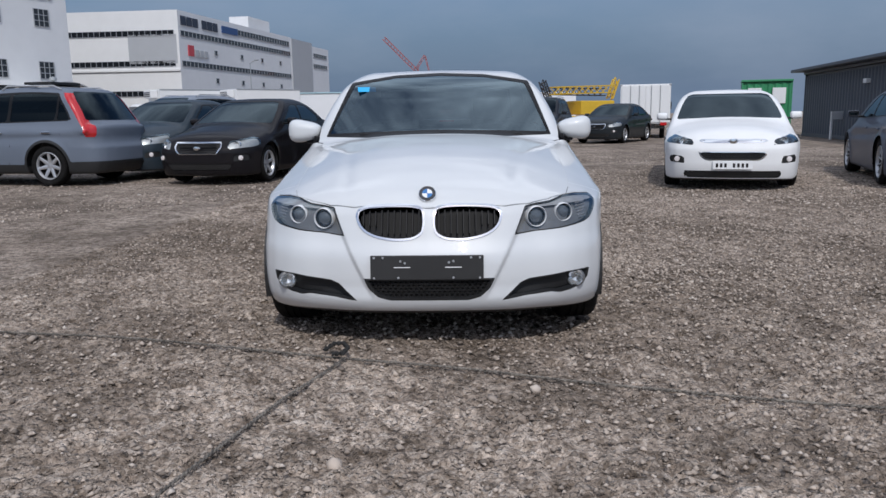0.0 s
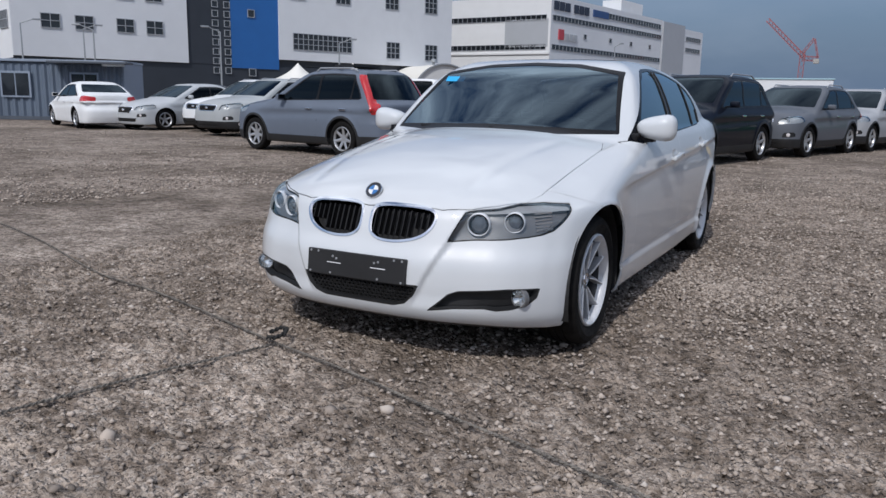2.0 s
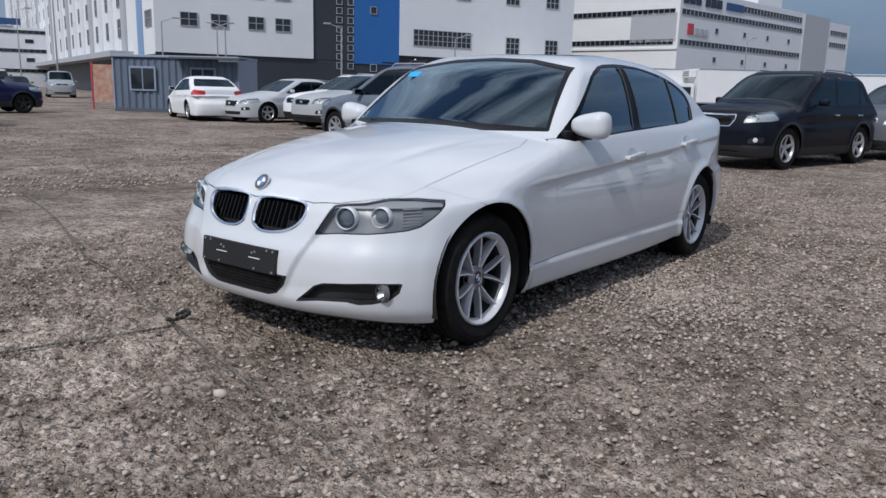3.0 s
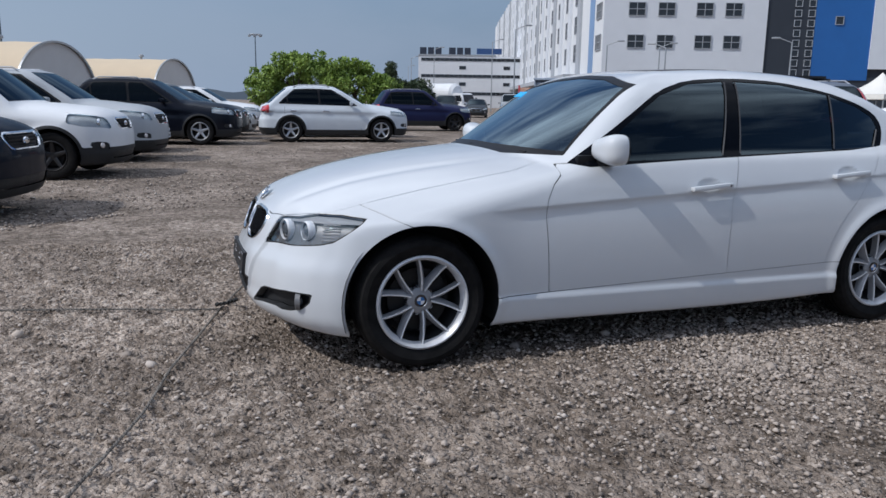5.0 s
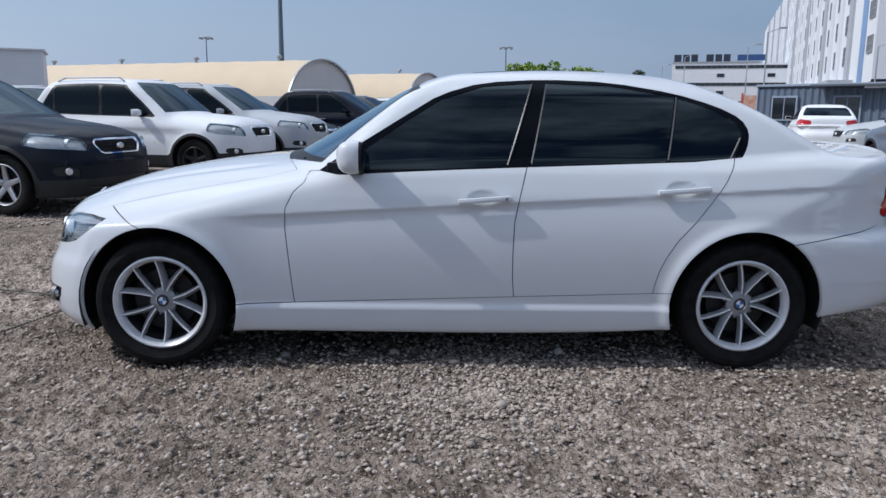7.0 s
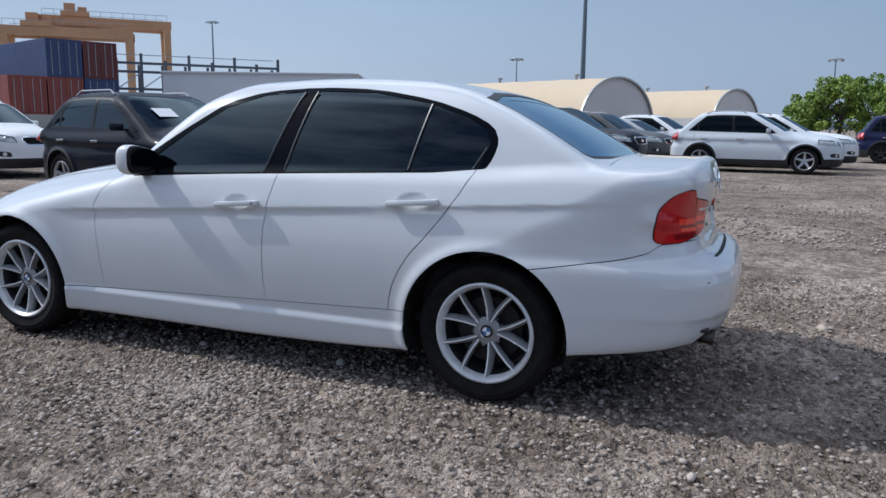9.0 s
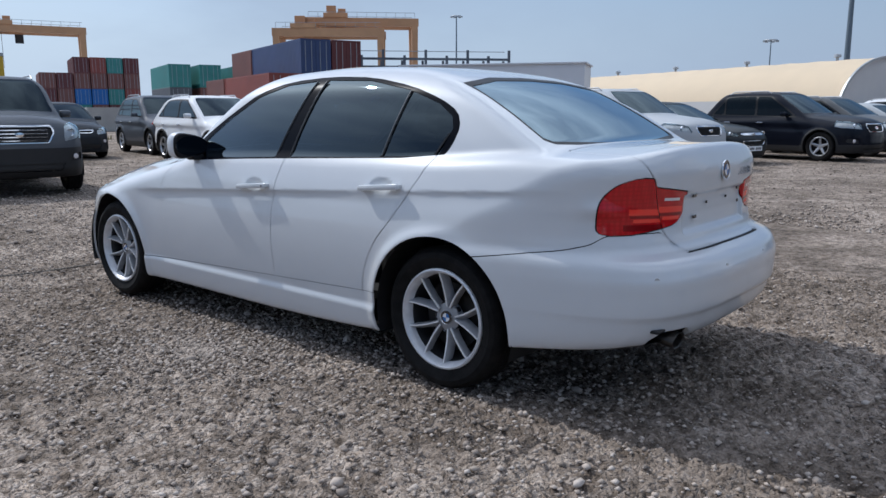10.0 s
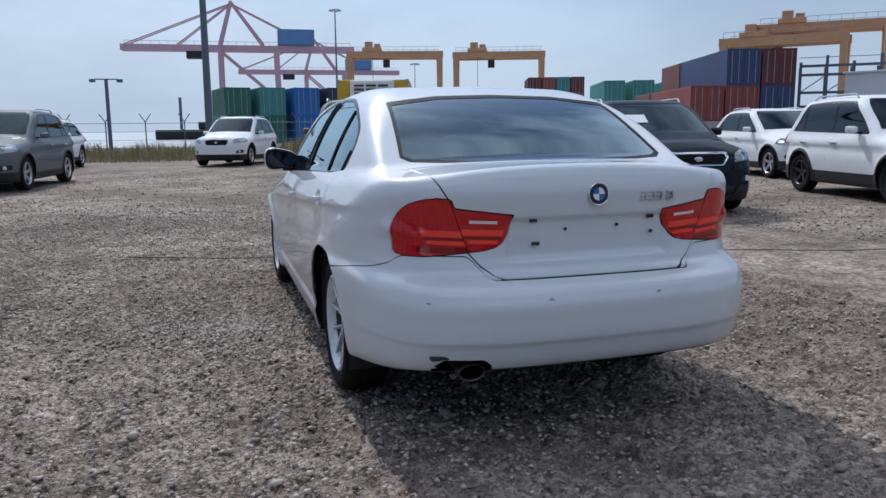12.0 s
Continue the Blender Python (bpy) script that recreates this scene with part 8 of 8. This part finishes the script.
def grass_patch(name, x0, x1, y0, y1, count, h, seed, label):
    """Upright blades, each a thin bent triangle strip."""
    rg = np.random.RandomState(seed)
    x, y = x0 + (x1 - x0) * rg.rand(count), y0 + (y1 - y0) * rg.rand(count)
    hh = h * (0.35 + 0.65 * rg.rand(count)) * (0.6 + 0.4 * np.sin(x * 1.3) * np.sin(y * 0.9 + 1))
    a = rg.rand(count) * 6.28
    w = 0.012 + 0.012 * rg.rand(count)
    lean = 0.35 * hh
    V = np.empty((count, 5, 3))
    for i, (f, ww) in enumerate(((0, 1), (0, -1), (0.55, 0.8), (0.55, -0.8), (1, 0))):
        V[:, i, 0] = x + np.cos(a) * lean * f * f - np.sin(a) * w * ww
        V[:, i, 1] = y + np.sin(a) * lean * f * f + np.cos(a) * w * ww
        V[:, i, 2] = hh * f
    t = np.array([[0, 1, 3], [0, 3, 2], [2, 3, 4]])
    F = (t[None] + (np.arange(count) * 5)[:, None, None]).reshape(-1, 3)
    me = bpy.data.meshes.new(name)
    me.from_pydata(V.reshape(-1, 3).tolist(), [], F.tolist())
    me.materials.append(M_GRASS)
    tagged(new(name, me), label, "grass", kind="stuff")


grass_patch("long_grass", -14, 20, -39.5, -30.5, 16000, 0.95, 5, "tall dry grass along the fence")
grass_patch("short_grass", -9, 20, -31.5, -28.0, 7000, 0.28, 6, "short green grass at the lot's edge")
grass_patch("long_grass", -9, -2.4, -33, -24, 11000, 1.5, 7, "tall dry weeds beside the yellow truck")


def tree(x, y, h, w, material, seed, label):
    """A tapered trunk with limbs and a crown of many small leaves."""
    rg = np.random.RandomState(seed)
    t = root("tree", Matrix.Translation((x, y, 0)), label, "tree", "trees behind the cars")
    bm = bmesh.new()
    beam(bm, (0, 0, 0), (0, 0, h * 0.45), 0.34, 0.22, 8)
    tips = []
    for k in range(9):
        a = k * 2.4 + rg.rand()
        e = Vector((math.cos(a) * w * (0.2 + 0.18 * rg.rand()), math.sin(a) * w * (0.2 + 0.18 * rg.rand()), h * (0.55 + 0.3 * rg.rand())))
        beam(bm, (0, 0, h * (0.25 + 0.02 * k)), e, 0.13, 0.04, 6)
        tips.append(e)
    part("trunk", bm, M_BARK, t)
    cl = []
    for k in range(34):
        a, r = rg.rand() * 6.28, math.sqrt(rg.rand())
        zz = rg.rand()
        rad = (1 - 0.75 * abs(zz - 0.35)) * w / 2
        cl.append((math.cos(a) * r * rad, math.sin(a) * r * rad, h * (0.22 + 0.74 * zz), 0.35 + 0.55 * rg.rand()))
    cl += [(e.x, e.y, e.z, 0.6) for e in tips]
    n = 130
    P = []
    for cx, cy, cz, cr in cl:
        q = rg.normal(size=(n, 3))
        q /= np.linalg.norm(q, axis=1, keepdims=True)
        P.append(np.array([cx, cy, cz]) + q * cr * (0.55 + 0.45 * rg.rand(n, 1)) * np.array([1, 1, 0.85]))
    P = np.concatenate(P)
    m = len(P)
    u = rg.normal(size=(m, 3))
    u /= np.linalg.norm(u, axis=1, keepdims=True)
    v = np.cross(u, rg.normal(size=(m, 3)))
    v /= np.linalg.norm(v, axis=1, keepdims=True)
    s = (0.10 + 0.09 * rg.rand(m))[:, None]
    V = np.stack([P - u * s, P + v * s * 0.55, P + u * s, P - v * s * 0.55], 1).reshape(-1, 3)
    me = bpy.data.meshes.new("crown")
    me.from_pydata(V.tolist(), [], (np.arange(m)[:, None] * 4 + np.arange(4)).tolist())
    me.materials.append(material)
    c = new("crown", me)
    c.parent = t


for i, (x, y, h, w, mt, lb) in enumerate(((-66.5, 5.6, 4.2, 3.6, M_LEAF, "dark pine beside green trees"), (-65.5, 8.0, 5.2, 5.2, M_LEAF, "bushy green tree behind parked cars"), (-65.0, 10.8, 5.3, 5.4, M_LEAF, "bushy bright green tree"), (-64.5, 13.2, 4.8, 5.0, M_LEAF, "rounded green tree behind parked cars"), (-64.0, 15.6, 3.4, 4.2, M_LEAF, "low green tree behind parked cars"), (-64.0, 17.8, 2.9, 3.6, M_LEAFD, "low dark green tree"), (-67.0, 20.0, 3.0, 4.0, M_LEAFD, "dark shrub tree beyond the cars"), (-120.0, 32.0, 7.4, 2.2, M_LEAFD, "slender palm-like tree in the distance"))):
    tree(x, y, h, w, mt, 30 + i, lb)


def truck(m, name, label, cab, cargo, cw=2.0, cl=3.2, zb=0.85, zt=2.6, reefer=False, doors=False):
    """A light lorry heading along local -y: cab, cargo box, wheels."""
    t = root(name, m, label, "truck")
    part("cargo_box", boxes((-cw / 2, cw / 2, -cl / 2, cl / 2, zb, zt), bevel=0.03), cargo, t)
    part("frame_rail", boxes((-0.4, 0.4, -cl / 2 - 1.6, cl / 2, 0.5, zb - 0.01)), M_PLASTIC, t)
    for x in (-cw / 2, cw / 2 - 0.06):
        for z in (zb, zt - 0.06):
            part("box_edging", boxes((x - 0.012, x + 0.072, -cl / 2 - 0.012, cl / 2 + 0.012, z - 0.012, z + 0.072), bevel=0.01), M_STEEL, t)
    c = new("cab")
    c.parent = t
    prof = [(-1.55, 0.45), (-1.62, 0.95), (-1.50, 1.15), (-1.15, 1.92), (-0.95, 2.02), (-0.02, 2.02), (0.0, 0.45)]
    bm = bmesh.new()
    w = 0.84
    vs = [[bm.verts.new((s * (w if z < 1.3 else w - 0.09), y - cl / 2 - 0.1, z)) for y, z in prof] for s in (-1, 1)]
    bm.faces.new(vs[0])
    bm.faces.new(vs[1][::-1])
    for k in range(len(prof)):
        j = (k + 1) % len(prof)
        bm.faces.new((vs[0][k], vs[1][k], vs[1][j], vs[0][j]))
    bmesh.ops.recalc_face_normals(bm, faces=bm.faces)
    bmesh.ops.bevel(bm, geom=list(bm.edges), offset=0.05, segments=2, affect="EDGES")
    shade(part("cab_shell", bm, cab, c), 0.7)
    bm = bmesh.new()
    y0 = -cl / 2 - 0.1
    q = [bm.verts.new(v) for v in ((-0.70, y0 - 1.50, 1.20), (0.70, y0 - 1.50, 1.20), (0.64, y0 - 1.20, 1.86), (-0.64, y0 - 1.20, 1.86))]
    bm.faces.new(q)
    r = bmesh.ops.extrude_face_region(bm, geom=list(bm.faces))
    bmesh.ops.translate(bm, vec=(0, -0.03, 0.015), verts=[g for g in r["geom"] if isinstance(g, bmesh.types.BMVert)])
    bmesh.ops.recalc_face_normals(bm, faces=bm.faces)
    part("windscreen", bm, M_WIN, c)
    for s in (-1, 1):
        part("side_window", boxes((s * 0.80, s * 0.83, y0 - 1.05, y0 - 0.25, 1.25, 1.8), bevel=0.01), M_WIN, c)
        part("head_lamp", boxes((s * 0.45, s * 0.78, y0 - 1.66, y0 - 1.58, 0.72, 0.9), bevel=0.02), M_REFLECT, c)
        part("mirror", boxes((s * 0.95, s * 1.12, y0 - 1.35, y0 - 1.25, 1.25, 1.62), bevel=0.02), M_PLASTIC, c)
        for y, rr in ((y0 - 0.8, 0.33), (cl / 2 - 0.7, 0.33)):
            part("wheel", lathe(bmesh.new(), [(0.12, -0.1), (rr - 0.02, -0.1), (rr, -0.06), (rr, 0.06), (rr - 0.02, 0.1), (0.18, 0.09), (0.0005, 0.07)], 20, Matrix.Translation((s * 0.72, y, rr)) @ (Matrix() if s > 0 else Matrix.Rotation(math.pi, 4, "Z"))), M_TYRE, t)
        part("tail_lamp", boxes((s * 0.65, s * 0.92, cl / 2 - 0.02, cl / 2 + 0.04, 0.55, 0.68), bevel=0.01), M_RED, t)
    part("bumper", boxes((-0.82, 0.82, y0 - 1.70, y0 - 1.55, 0.38, 0.62), bevel=0.03), M_PLASTIC, c)
    part("rear_guard", boxes((-0.85, 0.85, cl / 2 - 0.05, cl / 2 + 0.03, 0.42, 0.50)), M_PLASTIC, t)
    if reefer:
        u = new("cooling_unit")
        u.parent = t
        part("unit_case", boxes((-0.62, 0.62, -cl / 2 - 0.42, -cl / 2 - 0.01, zt - 0.52, zt - 0.04), bevel=0.05), M_TRWHITE, u)
        for k in range(3):
            for x in (-0.36, -0.02, 0.32):
                part("vent_slot", boxes((x - 0.14, x + 0.14, -cl / 2 - 0.44, -cl / 2 - 0.41, zt - 0.44 + 0.11 * k, zt - 0.38 + 0.11 * k)), M_BADGEK, u)
    if doors:
        for s in (-1, 1):
            d = part("rear_door", boxes((s * 0.02, s * (cw / 2 - 0.05), cl / 2, cl / 2 + 0.03, zb + 0.06, zt - 0.06), bevel=0.008), cargo, t)
            for x in (0.25, 0.62):
                part("lock_rod", beam(bmesh.new(), (s * x, cl / 2 + 0.05, zb + 0.05), (s * x, cl / 2 + 0.05, zt - 0.05), 0.03, n=6), M_STEEL, d)
    return t


def facing(x, y, h):
    return Matrix.Translation((x, y, 0)) @ Matrix.Rotation(math.atan2(h[0], -h[1]), 4, "Z")


truck(facing(8.45, 30.2, (0.25, 0.968)), "box_truck", "white box truck seen from behind", M_TRWHITE, M_TRWHITE, 2.1, 4.2, 0.62, 2.30, doors=True)
truck(facing(-4.0, -19.0, (0.29, 0.957)), "refrigerated_truck", "yellow truck with roof cooling unit", M_CREAM, M_YELLOW, 2.05, 3.2, 0.8, 2.62, reefer=True)
truck(facing(-17.3, 43.4, (-0.75, -0.66)), "refrigerated_truck", "white refrigerated truck in the back row", M_TRWHITE, M_TRWHITE, 2.1, 4.4, 0.85, 2.9, reefer=True)
truck(facing(-13.0, 44.8, (-0.75, -0.66)), "refrigerated_truck", "second white refrigerated truck", M_TRWHITE, M_TRWHITE, 2.1, 4.4, 0.85, 2.9, reefer=True)
tk = truck(facing(-66.0, 22.0, (0.9, 0.43)), "tanker_truck", "white tanker truck behind far cars", M_TRWHITE, M_TRWHITE, 1.9, 4.0, 0.9, 1.1)
part("tank", lathe(bmesh.new(), [(0.0005, -2.6), (0.7, -2.5), (0.95, -2.2), (0.95, 2.2), (0.7, 2.5), (0.0005, 2.6)], 24, Matrix.Translation((0, 0.5, 1.95)) @ Matrix.Rotation(radians(90), 4, "Z")), M_TRWHITE, tk)


def lattice(bm, a, b, w, n, r=0.05):
    """A square lattice boom from a to b."""
    a, b = Vector(a), Vector(b)
    d = (b - a).normalized()
    s = d.cross(Vector((0, 1, 0.3))).normalized() * w / 2
    t = d.cross(s).normalized() * w / 2
    cor = [s + t, s - t, -s - t, -s + t]
    for c in cor:
        beam(bm, a + c, b + c, r * 1.4)
    for k in range(n):
        p, q = a.lerp(b, k / n), a.lerp(b, (k + 1) / n)
        for i in range(4):
            beam(bm, p + cor[i], q + cor[(i + 1) % 4], r)


tc = root("tower_crane", Matrix.Translation((-12.0, 194.0, 0)), "red luffing tower crane in the distance", "crane")
for nm, a, b, w, n in (("mast", (0, 0, 0), (0, 0, 13.6), 1.0, 9), ("jib", (0.4, 0, 12.0), (-8.2, 0, 20.6), 0.8, 12), ("a_frame", (0, 0, 13), (2.2, 0, 16.2), 0.5, 3), ("counter_jib", (0, 0, 11.8), (3.4, 0, 11.6), 0.9, 4), ("back_stay", (3.3, 0, 11.8), (2.2, 0, 16.2), 0.3, 3)):
    bm = bmesh.new()
    lattice(bm, a, b, w, n, 0.075)
    part(nm, bm, M_REDCR, tc)
part("counterweight", boxes((2.4, 3.6, -0.6, 0.6, 10.6, 11.6), bevel=0.05), M_CONC, tc)

mc = root("yellow_crane_truck", facing(7.6, 46.0, (-0.9, -0.43)) @ Matrix.Scale(0.64, 4), "yellow crane machinery with lattice boom sections", "machinery")
part("chassis", boxes((-1.3, 1.3, -4.5, 4.0, 0.6, 1.5), bevel=0.08), M_YELLOW, mc)
part("upper_body", boxes((-1.4, 1.4, -0.5, 3.6, 1.6, 3.0), bevel=0.1), M_YELLOW, mc)
part("cab", boxes((-1.4, -0.1, -3.4, -1.4, 1.5, 3.2), bevel=0.12), M_YELLOW, mc)
part("cab_glass", boxes((-1.43, -0.07, -3.43, -1.9, 2.2, 3.0), bevel=0.05), M_WIN, mc)
for y in (-3.4, -1.9, 1.4, 2.8):
    for s in (-1, 1):
        part("wheel", lathe(bmesh.new(), [(0.2, -0.2), (0.6, -0.2), (0.62, 0), (0.6, 0.2), (0.2, 0.15)], 18, Matrix.Translation((s * 1.15, y, 0.62))), M_TYRE, mc)
for nm, a, b, w, n, mt in (("boom_section", (0.6, -3.5, 4.0), (0.6, 3.8, 4.2), 0.7, 10, M_YELLOW), ("boom_section", (-0.6, -3.0, 4.0), (-0.6, 3.6, 3.9), 0.7, 9, M_BADGEK), ("boom_section", (0.8, 3.4, 3.2), (0.2, 4.6, 5.2), 0.5, 4, M_YELLOW), ("boom_section", (-0.8, -3.0, 3.2), (-0.4, -4.0, 5.0), 0.5, 4, M_BADGEK)):
    bm = bmesh.new()
    lattice(bm, a, b, w, n, 0.07)
    part(nm, bm, mt, mc)


def corrugated(m, w, d, h, wall, end, name, label, parts=()):
    """A steel site cabin with ribbed long sides and a flat roof; front along local -y."""
    c = root(name, m, label, "site cabin")
    for s in (-1, 1):
        bm = bmesh.new()
        n = int(w / 0.3)
        bot, top = [], []
        for i in range(n * 4 + 1):
            x = -w / 2 + w * i / (4 * n)
            y = s * (d / 2 - (0.07 if i % 4 in (1, 2) else 0.0))
            bot.append(bm.verts.new((x, y, 0.12)))
            top.append(bm.verts.new((x, y, h - 0.1)))
        for i in range(4 * n):
            bm.faces.new((bot[i], bot[i + 1], top[i + 1], top[i]))
        bmesh.ops.recalc_face_normals(bm, faces=bm.faces)
        part("ribbed_wall", bm, wall, c)
    part("cabin_core", boxes((-w / 2 + 0.02, w / 2 - 0.02, -d / 2 + 0.09, d / 2 - 0.09, 0.1, h - 0.02)), wall, c)
    for s in (-1, 1):
        part("end_wall", boxes((s * (w / 2 - 0.02), s * (w / 2 + 0.04), -d / 2, d / 2, 0.06, h)), end, c)
    part("roof", boxes((-w / 2 - 0.06, w / 2 + 0.06, -d / 2 - 0.06, d / 2 + 0.06, h, h + 0.1), bevel=0.02), end, c)
    part("bottom_rail", boxes((-w / 2, w / 2, -d / 2 - 0.02, d / 2 + 0.02, 0.0, 0.14)), M_DKOFF, c)
    return c


a3 = Vector((0.84, 0.543))
so = corrugated(along(-28.6 + a3.x * 2.7 - a3.y * 1.25, 13.4 + a3.y * 2.7 + a3.x * 1.25, a3), 5.4, 2.45, 2.25, M_OFFICE, M_OFFICEL, "site_cabin", "blue-grey corrugated site cabin with awning")
for x0, x1, z0, z1 in ((-1.9, -0.9, 0.95, 1.8), (0.75, 1.7, 0.85, 1.8)):
    w = new("window")
    w.parent = so
    part("frame", boxes((x0 - 0.08, x1 + 0.08, -1.29, -1.22, z0 - 0.08, z1 + 0.08), bevel=0.01), M_OFFICEL, w)
    part("pane", boxes((x0, (x0 + x1) / 2 - 0.03, -1.31, -1.25, z0, z1)), M_WIN, w)
    part("pane", boxes(((x0 + x1) / 2 + 0.03, x1, -1.31, -1.25, z0, z1)), M_WIN, w)
part("awning", boxes((0.1, 3.1, -2.0, -1.15, 2.20, 2.29), bevel=0.02), M_DKOFF, so)
part("awning_light", boxes((2.1, 2.9, -1.8, -1.6, 2.12, 2.20)), M_TRWHITE, so)
bn = root("banner_stand", along(-30.4, 14.1, (0.6, 0.8)), "tattered orange and white banner by the cabin", "banner")
part("banner_sheet", boxes((-0.55, 0.55, -0.03, 0.03, 0.3, 1.95)), M_BANNER, bn)
part("banner_frame", boxes((-0.63, -0.56, -0.05, 0.05, 0, 2.05), (0.56, 0.63, -0.05, 0.05, 0, 2.05)), M_SIGNR, bn)
cb2 = corrugated(Matrix.Translation((15.4, 22.75, 0)) @ Matrix.Rotation(radians(-97.8), 4, "Z"), 12.2, 2.45, 2.62, M_DKOFF, M_DKOFF, "storage_cabin", "dark grey corrugated storage cabin")
part("roof_overhang", boxes((-6.5, 6.5, -1.75, 1.4, 2.73, 2.85), bevel=0.02), M_DKOFF, cb2)
part("wall_lamp", boxes((1.2, 1.5, -1.38, -1.22, 2.0, 2.15), bevel=0.02), M_TRWHITE, cb2)
grn = corrugated(Matrix.Translation((15.1, 33.6, 0)) @ Matrix.Rotation(radians(-18), 4, "Z"), 2.2, 2.0, 2.5, M_GREEN, M_GREEN, "green_cabin", "green site cabin with white windows")
for x in (-0.55, 0.55):
    part("window", boxes((x - 0.30, x + 0.30, -1.07, -0.95, 1.45, 2.2), bevel=0.01), M_TRWHITE, grn)
st = root("sign_stand", Matrix.Translation((14.2, 24.0, 0)) @ Matrix.Rotation(radians(20), 4, "Z"), "small white board on a steel stand", "sign stand")
part("board", boxes((-0.35, 0.35, -0.02, 0.02, 0.75, 1.05), bevel=0.01), M_TRWHITE, st)
part("leg", boxes((-0.35, -0.28, -0.03, 0.03, 0, 1.05)), M_TRWHITE, st)
part("leg", boxes((0.28, 0.35, -0.03, 0.03, 0, 0.75)), M_STEEL, st)
# steel rack by the near containers
rk2 = root("steel_rack", along(-45.2, -46.9, (-0.75, 0.66)), "dark steel racking frame beside the containers", "rack")
for k in range(8):
    part("upright", boxes((k * 1.9, k * 1.9 + 0.22, -0.11, 0.11, 0, 6.7 if k % 2 else 6.2)), M_DKOFF, rk2)
    part("back_upright", boxes((k * 1.9, k * 1.9 + 0.2, 2.1, 2.3, 0, 5.9)), M_DKOFF, rk2)
for z in (2.6, 3.7, 5.1, 5.8):
    part("crossbeam", boxes((0, 13.5, -0.1, 0.1, z, z + 0.2)), M_DKOFF, rk2)
for k in range(7):
    part("brace", beam(bmesh.new(), (k * 1.9 + 0.1, 0, 3.8), (k * 1.9 + 1.9, 0, 5.1), 0.09), M_STEEL, rk2)
part("top_rail", boxes((0, 13.5, 2.15, 2.2, 6.7, 6.76)), M_STEEL, rk2)
# distant hills and city haze line, the haze put into their blue-grey base colour
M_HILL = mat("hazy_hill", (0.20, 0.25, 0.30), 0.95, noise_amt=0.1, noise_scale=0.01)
bm = bmesh.new()
prev = None
for k in range(61):
    a = radians(84 + k * 0.6)
    hgt = 7 + 3 * math.sin(k * 0.35) + 2 * math.sin(k * 1.1 + 1)
    p = [bm.verts.new((-900 * math.sin(a), 900 * math.cos(a), z)) for z in (-5, max(4, hgt))]
    if prev:
        bm.faces.new((prev[0], p[0], p[1], prev[1]))
    prev = p
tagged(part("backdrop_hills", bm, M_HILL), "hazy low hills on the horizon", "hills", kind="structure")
